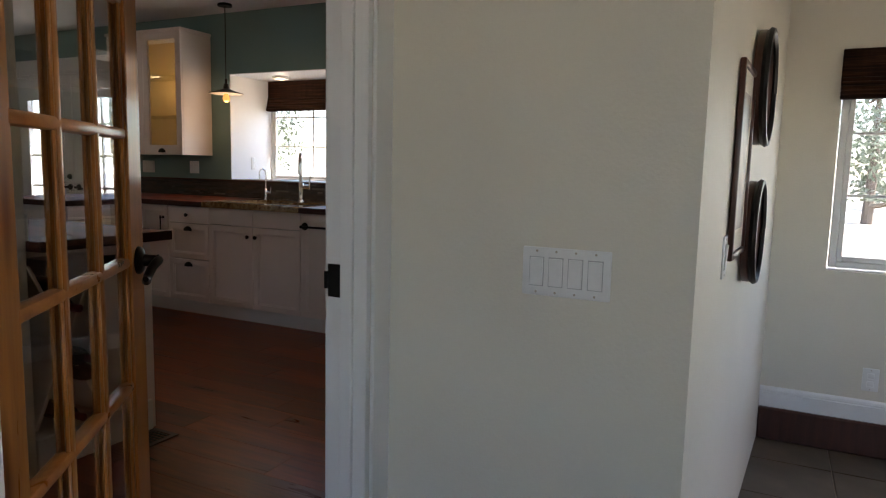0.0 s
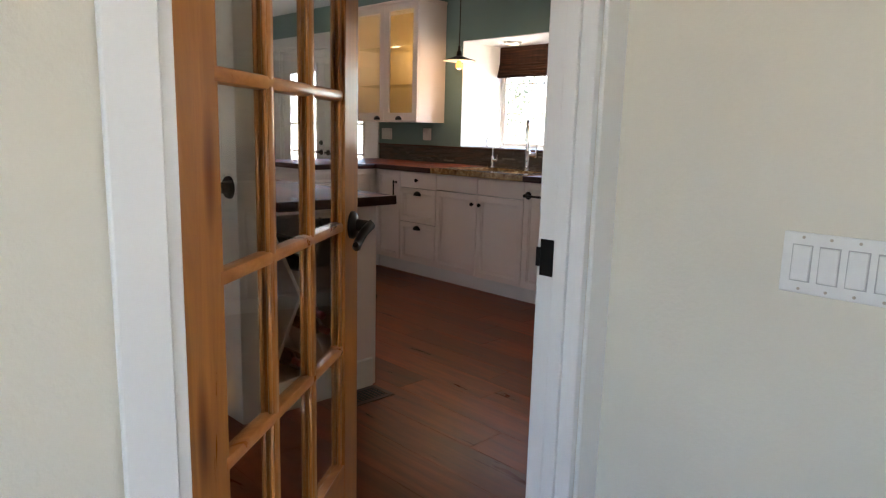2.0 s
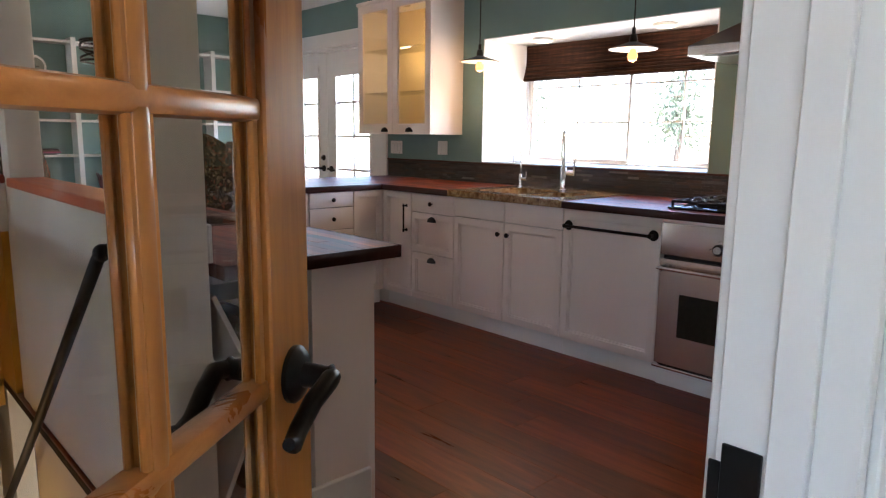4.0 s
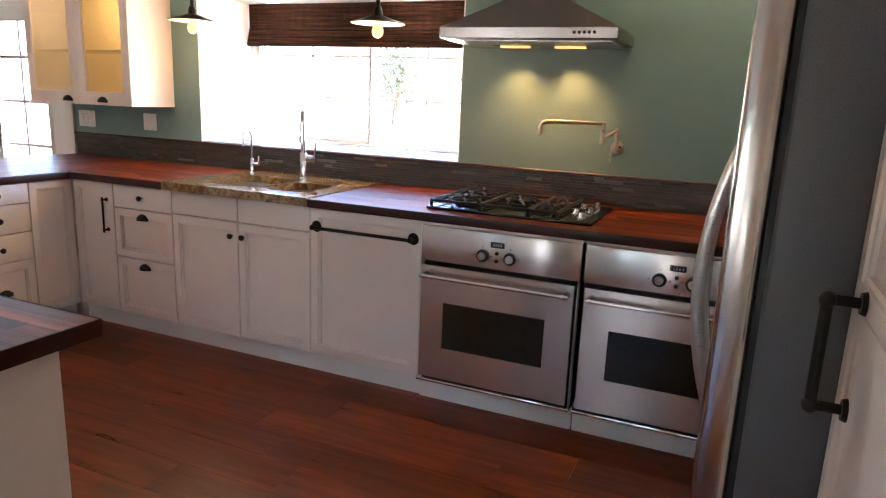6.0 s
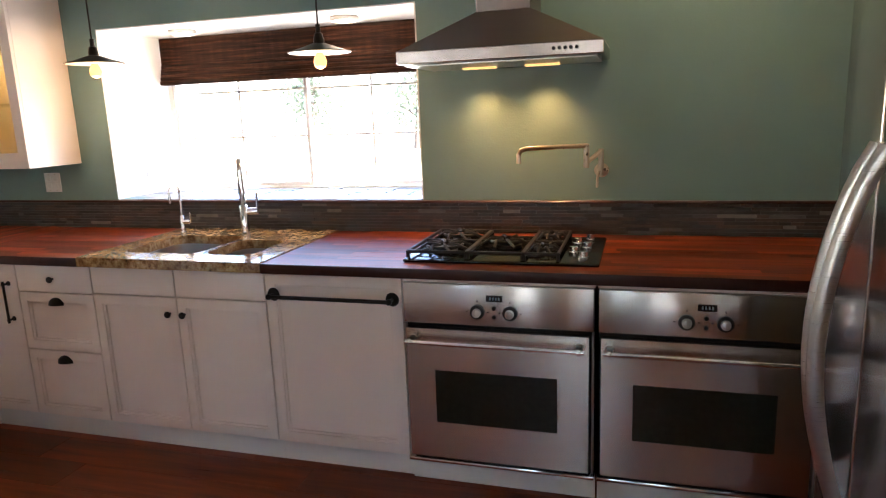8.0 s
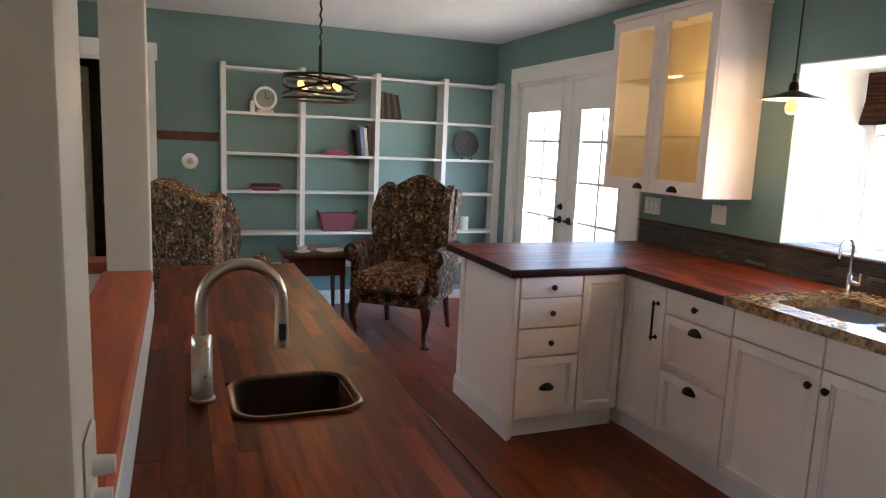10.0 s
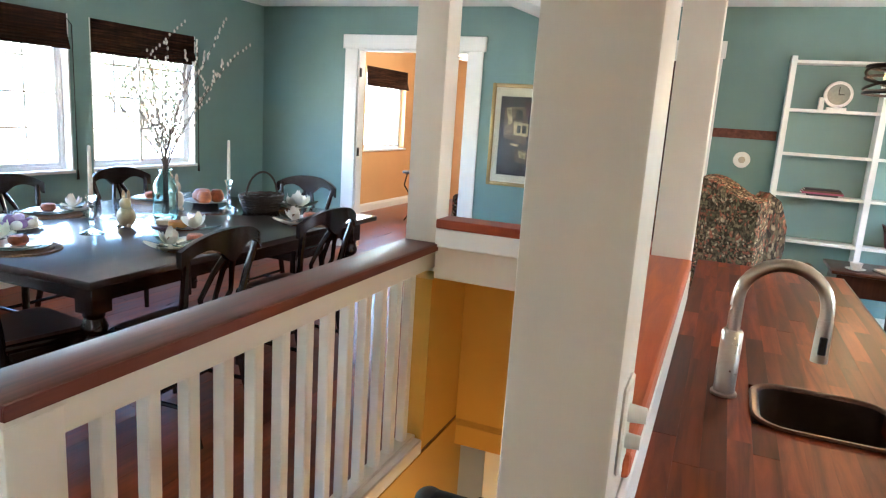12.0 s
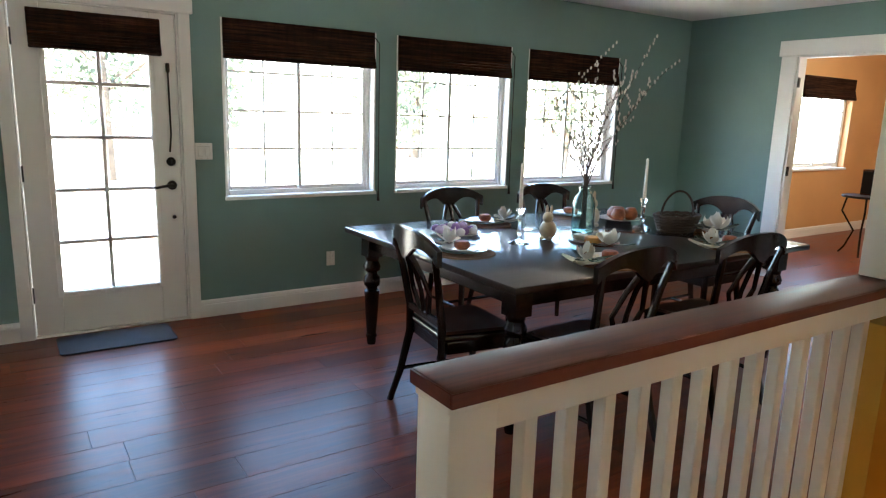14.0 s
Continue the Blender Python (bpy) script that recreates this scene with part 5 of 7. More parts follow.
part("lever", Build().cyl((0.0, 0, 0.12), (0.065, 0, 0.12), 0.019, n=14).tube([(0.065, 0, 0.10), (0.068, 0, 0.16), (0.07, 0, 0.215)], [0.009, 0.007, 0.006], 8), CHROME, fct)
flt = thing("filter_tap", "slim chrome filtered-water tap", "faucet", -1.44, 0.585, 0.918)
part("spout", Build().tube([(0, 0, 0), (0, 0, 0.22)] + arc((0, -0.04, 0.22), 0.04, 0, 180, 10, (0, 1)) + [(0, -0.08, 0.17)], 0.007, 10), CHROME, flt)
part("body", Build().lathe([(0.017, 0), (0.017, 0.006), (0.012, 0.01), (0.012, 0.09), (0.008, 0.095)], n=16), CHROME, flt)
part("lever", Build().cyl((0, 0, 0.06), (0.05, 0, 0.06), 0.011, n=10).tube([(0.05, 0, 0.055), (0.052, 0, 0.11)], 0.005, 8), CHROME, flt)
bf = thing("bar_faucet", "brushed nickel gooseneck pull-down bar faucet", "faucet", -0.90, -2.205, 0.914)
part("base", Build().lathe([(0.029, 0), (0.029, 0.006), (0.0235, 0.009), (0.0235, 0.15), (0.019, 0.156)], n=22), NICKEL, bf)
part("spout", Build().tube([(0, 0, 0.13), (0, 0, 0.228)] + [(-0.0 + 0.0 * i, 0.089 - 0.089 * math.cos(math.pi * i / 14), 0.228 + 0.089 * math.sin(math.pi * i / 14)) for i in range(15)] + [(0, 0.178, 0.20)], 0.0145, 14), NICKEL, bf)
part("spray_head", Build().cyl((0, 0.178, 0.21), (0, 0.178, 0.115), 0.0155, 0.0175, 18), NICKEL, bf)
part("spray_button", Build().box(0.014, 0.021, 0.170, 0.186, 0.135, 0.175, 0.002), IRON, bf)
part("lever", Build().cyl((-0.02, 0, 0.10), (-0.05, 0, 0.10), 0.012, n=12).tube([(-0.045, 0, 0.10), (-0.055, 0, 0.16)], [0.007, 0.005], 8), NICKEL, bf)

pf = thing("pot_filler", "brushed nickel folding pot filler tap on the wall", "pot filler", 0.715, WN, 1.21)
part("wall_flange", Build().lathe([(0.033, 0), (0.033, 0.006), (0.02, 0.012), (0.012, 0.014), (0.012, 0.06)], n=18, m=Matrix.Rotation(radians(90), 4, "X")), NICKEL, pf)
part("riser", Build().cyl((0, -0.055, -0.02), (0, -0.055, 0.10), 0.012, n=12), NICKEL, pf)
part("arm", Build().tube([(0, -0.055, 0.09), (-0.055, -0.10, 0.045)], 0.010, 10).cyl((-0.06, -0.105, 0.02), (-0.06, -0.105, 0.125), 0.0125, n=12), NICKEL, pf)
part("spout_arm", Build().tube([(-0.06, -0.105, 0.118), (-0.30, -0.24, 0.118), (-0.325, -0.255, 0.112), (-0.335, -0.26, 0.095), (-0.336, -0.261, 0.055)], 0.010, 10), NICKEL, pf)
part("lever", Build().tube([(-0.005, -0.07, 0.0), (-0.012, -0.09, -0.02), (-0.014, -0.092, -0.07)], 0.006, 8), NICKEL, pf)

# ---- cooktop ----
ck = thing("gas_cooktop", "black five-burner gas cooktop with cast iron grates", "cooktop", 0.36, 0.36, 0.914)
ENAMEL = plain("black_enamel", (0.004, 0.004, 0.005), 0.16)
part("tray", Build().box(-0.38, 0.39, -0.29, 0.24, 0.0, 0.014, 0.006, 2), ENAMEL, ck, "glossy black enamel tray")
for gx, gy, r in ((-0.24, -0.14, 0.05), (-0.24, 0.12, 0.04), (0.0, -0.01, 0.055), (0.13, 0.13, 0.035), (0.13, -0.15, 0.045)):
    b = part("burner", Build().lathe([(r, 0.014), (r, 0.026), (r * 0.8, 0.028), (r * 0.8, 0.036), (r * 0.3, 0.038)], (gx, gy, 0), 18), IRON, ck)
for gx0, gx1, seats in ((-0.365, -0.125, (-0.14, 0.12)), (-0.118, 0.098, (-0.01,)), (0.105, 0.235, (-0.15, 0.13))):
    g = Build()
    for a, c in ((gx0, -0.26), (gx1, -0.26), (gx0, 0.21), (gx1, 0.21)):
        g.cyl((a, c, 0.013), (a, c, 0.044), 0.008, n=6)
    for c in (-0.26, -0.025, 0.21):
        g.tube([(gx0, c, 0.04), (gx1, c, 0.04)], 0.0075, 6)
    for a in (gx0, gx1):
        g.tube([(a, -0.26, 0.04), (a, 0.21, 0.04)], 0.0075, 6)
    mid, half = (gx0 + gx1) / 2, (gx1 - gx0) / 2
    for c in seats:
        for k in range(8):
            an = k * math.pi / 4 + 0.2
            r1 = min(half * 1.05, 0.12)
            g.tube([(mid + math.cos(an) * 0.022, c + math.sin(an) * 0.022, 0.049), (mid + math.cos(an + 0.12) * r1 * 0.6, c + math.sin(an + 0.12) * r1 * 0.6, 0.052), (mid + math.cos(an + 0.3) * r1, c + math.sin(an + 0.3) * r1, 0.03)], [0.005, 0.0075, 0.006], 6)
        g.tube([(mid + math.cos(math.pi * k / 10) * half * 0.62, c + math.sin(math.pi * k / 10) * half * 0.62, 0.045) for k in range(21)], 0.0065, 6)
    part("grate", g, IRON, ck, "curved black cast iron grate")
for i in range(5):
    part("control_knob", Build().lathe([(0.021, 0.014), (0.021, 0.022), (0.017, 0.024), (0.016, 0.042), (0.012, 0.044)], (0.325 - 0.045 * (i % 2), -0.20 + 0.09 * i, 0), 16), CHROME, ck, "chrome burner knob")

# ---- backsplash and slate sill ----
def slate_material():
    m, t, b = nodes_of("slate_mosaic")
    info = node(t, "ShaderNodeNewGeometry")
    c = ramp(t, info.outputs["Random Per Island"], [(0.0, (0.028, 0.022, 0.020)), (0.35, (0.055, 0.042, 0.036)), (0.6, (0.045, 0.047, 0.045)), (0.8, (0.085, 0.052, 0.034)), (0.93, (0.06, 0.058, 0.055)), (1.0, (0.20, 0.18, 0.15))])
    n = node(t, "ShaderNodeTexNoise", Scale=60.0, Detail=4.0)
    t.links.new(coords(t), n.inputs["Vector"])
    t.links.new(mixed(t, 0.5, c, ramp(t, n.outputs["Fac"], [(0.3, (0.5, 0.5, 0.5)), (0.7, (1.2, 1.15, 1.1))]), "MULTIPLY"), b.inputs["Base Color"])
    b.inputs["Roughness"].default_value = 0.45
    bump(t, b, n.outputs["Fac"], 0.3, 0.003)
    return m


SLATE = slate_material()
MORTAR = plain("dark_mortar", (0.04, 0.035, 0.03), 0.85)
splash = setting("backsplash", Build().box(-3.16, 2.09, WN - 0.012, WN - 0.0005, 0.914, 1.058), MORTAR, "dark slate mosaic backsplash in thin strips", "backsplash")
rnd = random.Random(11)
tl = Build()
rowsn = 9
for r in range(rowsn):
    z0 = 0.916 + r * 0.0157
    x = -3.16 - rnd.uniform(0, 0.1)
    while x < 2.09:
        w = rnd.choice((0.05, 0.08, 0.1, 0.14))
        a, b = max(x, -3.16), min(x + w, 2.09)
        if b - a > 0.012:
            tl.box(a + 0.0007, b - 0.0007, WN - 0.016 - rnd.uniform(0, 0.004), WN - 0.011, z0 + 0.0006, z0 + 0.0151)
        x += w
tagged(part("mosaic_tiles", tl, SLATE, splash, "", False), kind="stuff")
setting("backsplash_ledge", Build().box(-3.17, 2.09, WN - 0.028, WN - 0.0005, 1.058, 1.071, 0.004), MAHOG, "dark bronze edge strip on the backsplash", "trim")
sill = setting("slate_sill", Build().box(bx0 + 0.006, bx1 - 0.006, WN - 0.02, YB, 1.055, 1.068), MORTAR, "slate tiled window sill", "window sill")
SLATE2 = plain("grey_slate", (0.17, 0.17, 0.165), 0.35, 0.0, 0.4, 14)
x, k = bx0 + 0.01, 0
while x < bx1 - 0.02:
    w = rnd.uniform(0.09, 0.19)
    b = min(x + w, bx1 - 0.01)
    y = WN - 0.015
    while y < YB - 0.005:
        d = rnd.uniform(0.10, 0.22)
        e = min(y + d, YB - 0.004)
        part("slate_piece", Build().prism([(x + 0.003 + rnd.uniform(0, 0.008), y + 0.003), (b - 0.003, y + 0.003 + rnd.uniform(0, 0.012)), (b - 0.003 - rnd.uniform(0, 0.012), e - 0.003), (x + 0.003, e - 0.003 - rnd.uniform(0, 0.01))], 1.066, 1.0745 + rnd.uniform(0, 0.002)), SLATE2, sill)
        y = e
    x = b

# ---- plates on the walls ----
PLASTIC = plain("white_plastic", (0.75, 0.74, 0.71), 0.35, 0, 0.03)


def wall_plate(name, label, x, y, z, rz, gangs=1, kind_="rocker", h=0.114):
    """A plate on a wall; local y points out of the wall."""
    root = thing(name, label, "light switch" if kind_ == "rocker" else "socket", x, y, z, rz)
    w = 0.07 + 0.046 * (gangs - 1)
    part("plate", Build().box(-w / 2, w / 2, 0, 0.006, -h / 2, h / 2, 0.003, 2), PLASTIC, root)
    for i in range(gangs):
        u = (i - (gangs - 1) / 2) * 0.046
        if kind_ == "rocker":
            part("surround", Build().box(u - 0.0175, u + 0.0175, 0.0055, 0.0068, -0.0345, 0.0345), plain("switch_gap", (0.45, 0.44, 0.42), 0.6) if "switch_gap" not in bpy.data.materials else bpy.data.materials["switch_gap"], root)
            part("rocker", Build().box(u - 0.0155, u + 0.0155, 0.006, 0.010, -0.0325, 0.0325, 0.001, m=Matrix.Rotation(radians(2.5 if i % 2 else -2.5), 4, "X")), PLASTIC, root)
        else:
            for s in (0.02, -0.02):
                part("socket_face", Build().box(u - 0.015, u + 0.015, 0.0055, 0.008, s - 0.014, s + 0.014, 0.003, 2), PLASTIC, root)
        for s in (0.048, -0.048):
            part("screw", Build().cyl((u, 0.005, s), (u, 0.0072, s), 0.003, n=8), NICKEL, root)
    return root


wall_plate("switch_plate", "white four-gang rocker switch plate on the hall wall", 2.03, -2.38, 0.985, 180, 4)
wall_plate("switch_plate", "white two-gang switch plate on the teal wall", -3.06, WN, 1.17, 180, 3)
wall_plate("switch_plate", "white socket plate under the wall cabinet", -2.45, WN, 1.175, 180, 2, "socket")
wall_plate("switch_plate", "white two-gang switch plate beside the outside door", -0.508, WS, 1.185, 0, 2)
wall_plate("wall_socket", "white wall socket above the baseboard", -1.45, WS, 0.342, 0, 1, "socket")
wall_plate("wall_socket", "white wall socket in the window recess", bx0 + 0.006, 1.05, 1.22, -90, 1, "socket")
wall_plate("wall_socket", "white wall socket in the hall", 2.93, -0.10, 0.24, 180, 1, "socket")
wall_plate("switch_plate", "white switch plate on the hall wall end", 2.335, -1.95, 1.0, -93, 1)
sw_post = thing("dimmer_switch", "cream dimmer switch on the post", "light switch", -0.11, -2.345, 1.14, 0)
part("plate", Build().box(-0.035, 0.035, 0, 0.006, -0.057, 0.057, 0.003), POST, sw_post)
part("knob", Build().cyl((0, 0.006, 0.015), (0, 0.028, 0.015), 0.012, 0.010, 12), PLASTIC, sw_post)
part("knob", Build().cyl((0, 0.006, -0.022), (0, 0.024, -0.022), 0.010, 0.009, 12), PLASTIC, sw_post)
th = thing("thermostat", "round white thermostat on the teal wall", "thermostat", WW, -2.157, 1.29, 0)
part("ring", Build().lathe([(0.068, 0), (0.068, 0.012), (0.06, 0.02), (0.03, 0.024)], n=28, m=Matrix.Rotation(radians(90), 4, "Y")), PLASTIC, th)
part("dial", Build().lathe([(0.028, 0.022), (0.028, 0.032), (0.02, 0.034)], n=20, m=Matrix.Rotation(radians(90), 4, "Y")), NICKEL, th)
setting("wall_strip", Build().box(WW, WW + 0.018, D2[1] + 0.112, -1.92, 1.468, 1.545, 0.003), RAILW, "red-brown wooden strip on the teal wall", "trim")

# ---- lamps ----
BULB = glow("amber_bulb", (1.0, 0.42, 0.10), 0.16)
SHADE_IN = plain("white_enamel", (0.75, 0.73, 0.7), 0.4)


def pendant(x, y, z):
    root = thing("pendant_lamp", "dark metal disc pendant lamp with a lit bulb", "pendant lamp", x, y, z, 0, "pendants over the sink")
    part("cord", Build().cyl((0, 0, 0.10), (0, 0, CE - z - 0.02), 0.004, n=8), BLACK, root)
    part("canopy", Build().lathe([(0.06, CE - z - 0.02), (0.06, CE - z - 0.008), (0.055, CE - z)], n=22), BLACK, root)
    part("socket", Build().lathe([(0.024, 0.0), (0.024, 0.035), (0.018, 0.06), (0.011, 0.065), (0.011, 0.10)], n=16), BLACK, root)
    part("shade", Build().lathe([(0.14, -0.022), (0.142, -0.019), (0.08, 0.0), (0.03, 0.018), (0.026, 0.016), (0.08, -0.004)], n=36), BLACK, root, "dark shallow disc shade")
    part("shade_lining", Build().lathe([(0.136, -0.0225), (0.08, -0.0055), (0.03, 0.010), (0.02, 0.008)], n=36), SHADE_IN, root, "pale enamel underside")
    part("bulb", Build().lathe([(0.012, 0.0), (0.014, -0.02), (0.026, -0.045), (0.030, -0.062), (0.024, -0.082), (0.006, -0.092)], n=16), BULB, root, "lit amber filament bulb")
    lamp("pendant_light", x, y, z - 0.11, 0.35, (1.0, 0.62, 0.28), 0.03)


pendant(-1.79, 0.50, 1.825)
pendant(-0.505, 0.45, 1.80)
CANGLOW = glow("downlight_lens", (1.0, 0.80, 0.55), 0.10)
for x in (-1.62, -0.62):
    dl = thing("downlight", "small round lit downlight in the recess", "downlight", x, 1.0, bz1 - 0.006)
    part("trim_ring", Build().lathe([(0.075, 0), (0.078, -0.008), (0.07, -0.022), (0.055, -0.024)], n=26), TRIM, dl)
    part("lens", Build().lathe([(0.052, -0.02), (0.05, -0.026), (0.02, -0.027)], n=22), CANGLOW, dl)
    lamp("downlight_lamp", x, 1.0, bz1 - 0.06, 0.25, (1.0, 0.8, 0.55), 0.04)

# Unseen downlight, added to brighten the wall right of the hood
dl = thing("downlight", "unseen round ceiling downlight added to warm the wall by the hood", "downlight", 1.12, 0.30, CE)
part("trim_ring", Build().lathe([(0.085, 0), (0.088, -0.006), (0.075, -0.012), (0.06, -0.008)], n=26), TRIM, dl)
part("lens", Build().lathe([(0.058, -0.002), (0.056, -0.007), (0.02, -0.008)], n=22), CANGLOW, dl)
lamp("added_wall_fill", 1.12, 0.30, CE - 0.07, 0.6, (1.0, 0.72, 0.38), 0.05)

cl = thing("drum_chandelier", "black metal strap drum chandelier with lit amber bulbs", "chandelier", -3.6, -1.42, 0)
part("canopy", Build().lathe([(0.065, CE - 0.03), (0.065, CE - 0.01), (0.05, CE)], n=22), BLACK, cl)
part("chain", Build().tube([(0.006 * math.sin(i * 1.9), 0.006 * math.cos(i * 1.9), CE - 0.03 - i * 0.02) for i in range(22)], 0.006, 6), BLACK, cl)
part("stem", Build().cyl((0, 0, 1.86), (0, 0, 2.09), 0.011, n=10).ball((0, 0, 1.86), 0.03), BLACK, cl)
R = 0.225
for z in (1.765, 1.905):
    part("hoop", Build().tube([(R * math.cos(2 * math.pi * i / 40), R * math.sin(2 * math.pi * i / 40), z) for i in range(41)], 0.0085, 6), BLACK, cl)
for k, lift in enumerate((0.05, 0.06, 0.045)):
    ph = k * 2.1 + 0.4
    part("strap", Build().tube([(R * math.cos(a), R * math.sin(a), 1.835 + lift * math.sin(a + ph)) for a in [2 * math.pi * i / 40 for i in range(41)]], 0.0085, 6), BLACK, cl, "tilted black metal hoop")
for k in range(4):
    a = k * math.pi / 2 + 0.5
    c, s = math.cos(a), math.sin(a)
    arm = part("arm", Build().tube([(0, 0, 1.905), (R * c, R * s, 1.905)], 0.006, 6).tube([(0, 0, 1.86), (0.13 * c, 0.13 * s, 1.85)], 0.007, 6), BLACK, cl)
    part("lamp_holder", Build().cyl((0.07 * c, 0.07 * s, 1.85), (0.115 * c, 0.115 * s, 1.85), 0.016, n=10), BLACK, arm)
    part("bulb", Build().ball((0.15 * c, 0.15 * s, 1.85), 0.021, n=12), BULB, arm, "lit amber bulb")
lamp("chandelier_light", -3.6, -1.42, 1.80, 0.9, (1.0, 0.6, 0.26), 0.12)

# ---- bookcases ----
BKX = -5.43
BKY = [-1.905, -1.215, -0.53, 0.14, 0.735]
BKIN = paint("bookcase_teal_back", (0.19, 0.29, 0.275), 0.5, 0.2, 120)
SHZ = [0.09, 0.375, 0.68, 1.055, 1.385, 1.735, 2.11]
for i in range(4):
    y0_, y1_ = BKY[i], BKY[i + 1]
    bc = thing("bookcase", "white open bookcase against the teal wall", "bookcase", 0, 0, 0, 0, "row of bookcases")
    for a in (y0_, y1_ - 0.02):
        part("side", Build().box(WW + 0.004, BKX, a, a + 0.02, 0, 2.14, 0.001), TRIM, bc)
    part("face_stile", Build().box(BKX, BKX + 0.016, y0_ - (0.022 if i else 0), y0_ + (0.022 if i else 0.04), 0, 2.14, 0.001), TRIM, bc)
    if i == 3:
        part("face_stile", Build().box(BKX, BKX + 0.016, y1_ - 0.06, y1_ + 0.02, 0, 2.14, 0.001), TRIM, bc)
    part("plinth", Build().box(BKX - 0.03, BKX + 0.01, y0_ + 0.022, y1_ - 0.022, 0, 0.088), TRIM, bc)
    for z in SHZ:
        part("shelf", Build().box(WW + 0.004, BKX, y0_ + 0.02, y1_ - 0.02, z - 0.022, z), TRIM, bc)
    part("back", Build().box(WW + 0.001, WW + 0.004, y0_ + 0.02, y1_ - 0.02, 0.09, 2.11), BKIN, bc, "teal painted back")

BK = [plain("book_%s" % n, c, 0.6) for n, c in (("dark", (0.03, 0.025, 0.025)), ("pink", (0.35, 0.08, 0.13)), ("blue", (0.18, 0.24, 0.42)), ("cream", (0.6, 0.56, 0.48)), ("brown", (0.12, 0.06, 0.035)))]


def book(y, z, w, h, d, mat, lean=0.0, flat=False, label="hardback book on the shelf"):
    root = thing("book", label, "book", WW + 0.03, y, z, 0, "books on the shelves")
    m = Matrix.Rotation(radians(lean), 4, "X")
    if flat:
        part("cover", Build().box(0, d, -w / 2, w / 2, 0, h, 0.002), mat, root)
        part("pages", Build().box(0.004, d - 0.003, -w / 2 - 0.001, w / 2 - 0.006, 0.003, h - 0.003), BK[3], root)
    else:
        part("cover", Build().box(0, d, 0, w, 0, h, 0.002, m=m), mat, root)
        part("pages", Build().box(0.003, d - 0.004, 0.003, w - 0.003, 0.003, h + 0.0008, m=m), BK[3], root)


for k, (w, h, mt) in enumerate(((0.17, 0.012, 0), (0.24, 0.016, 1), (0.22, 0.014, 4), (0.2, 0.012, 0))):
    book(-1.53, 1.055 + 0.0145 * k, w + 0.06, h, 0.15, BK[mt], 0, True, "flat book in a small stack")
for k in range(3):
    book(-0.90, 1.385 + 0.017 * k, 0.22 - 0.02 * k, 0.016, 0.14, BK[1], 0, True, "pink book lying on the shelf")
for k, (w, h, mt, ln) in enumerate(((0.025, 0.24, 0, 9), (0.03, 0.27, 2, 7), (0.03, 0.26, 3, 6), (0.02, 0.28, 4, 4))):
    book(-0.70 + 0.034 * k, 1.387, w, h, 0.15, BK[mt], ln, False, "upright book leaning on the case")
for k in range(6):
    book(-0.49 + 0.034 * k, 1.737, 0.03, 0.25 - 0.005 * k, 0.15, BK[0 if k % 2 else 4], 3 + 1.5 * k, False, "dark leather book leaning on its neighbours")
ck2 = thing("mantel_clock", "white round clock on a small stand", "clock", WW + 0.09, -1.53, 1.735)
part("stand", Build().box(-0.03, 0.03, -0.07, 0.07, 0, 0.025, 0.004).box(-0.02, 0.02, -0.13, -0.09, 0, 0.10, 0.004), SHADE_IN, ck2)
part("case", Build().lathe([(0.10, -0.02), (0.105, 0.0), (0.10, 0.022), (0.088, 0.024)], n=30, m=Matrix.Translation((0, 0, 0.125)) @ Matrix.Rotation(radians(90), 4, "Y")), SHADE_IN, ck2)
part("dial", Build().lathe([(0.08, 0.022), (0.08, 0.026), (0.01, 0.027)], n=30, m=Matrix.Translation((0, 0, 0.125)) @ Matrix.Rotation(radians(90), 4, "Y")), plain("grey_clock_face", (0.22, 0.24, 0.21), 0.15), ck2, "grey clock face under glass")
part("hand", Build().box(0.028, 0.030, -0.003, 0.003, 0.125, 0.185).box(0.028, 0.030, -0.003, 0.04, 0.122, 0.128), BLACK, ck2)
dp = thing("decorative_plate", "dark round metal plate on a stand", "plate", WW + 0.08, 0.42, 1.385)
part("plate", Build().lathe([(0.13, 0.0), (0.132, 0.008), (0.09, 0.0), (0.02, -0.004), (0.02, -0.01), (0.1, -0.008)], n=30, m=Matrix.Translation((0.0, 0, 0.155)) @ Matrix.Rotation(radians(80), 4, "Y")), plain("aged_bronze", (0.045, 0.037, 0.03), 0.5, 0.2, 0.4, 30), dp)
part("easel", Build().tube([(-0.03, -0.05, 0), (0.03, -0.05, 0.0), (0.035, -0.05, 0.03)], 0.004, 6).tube([(-0.03, 0.05, 0), (0.03, 0.05, 0.0), (0.035, 0.05, 0.03)], 0.004, 6).tube([(-0.03, -0.05, 0.003), (-0.03, 0.05, 0.003), (-0.03, 0.0, 0.13)], 0.004, 6), BLACK, dp)
FABRICBOX = plain("dusty_rose_fabric", (0.20, 0.06, 0.075), 0.85, 0, 0.2, 120)
bb = thing("fabric_bin", "dusty rose fabric storage bin with dark handles", "storage bin", WW + 0.09, -0.87, 0.68)
g = Build()
ring = []
for z, s in ((0.0, 0.82), (0.165, 1.0), (0.168, 0.985), (0.165, 0.96), (0.012, 0.79)):
    ring.append([g.bm.verts.new((0.075 * s * u, 0.17 * s * v, z)) for u, v in ((-1, -1), (1, -1), (1, 1), (-1, 1))])
for a, b in zip(ring, ring[1:]):
    for i in range(4):
        g.bm.faces.new((a[i], a[(i + 1) % 4], b[(i + 1) % 4], b[i]))
g.bm.faces.new(ring[0][::-1]), g.bm.faces.new(ring[-1])
part("body", g, FABRICBOX, bb)
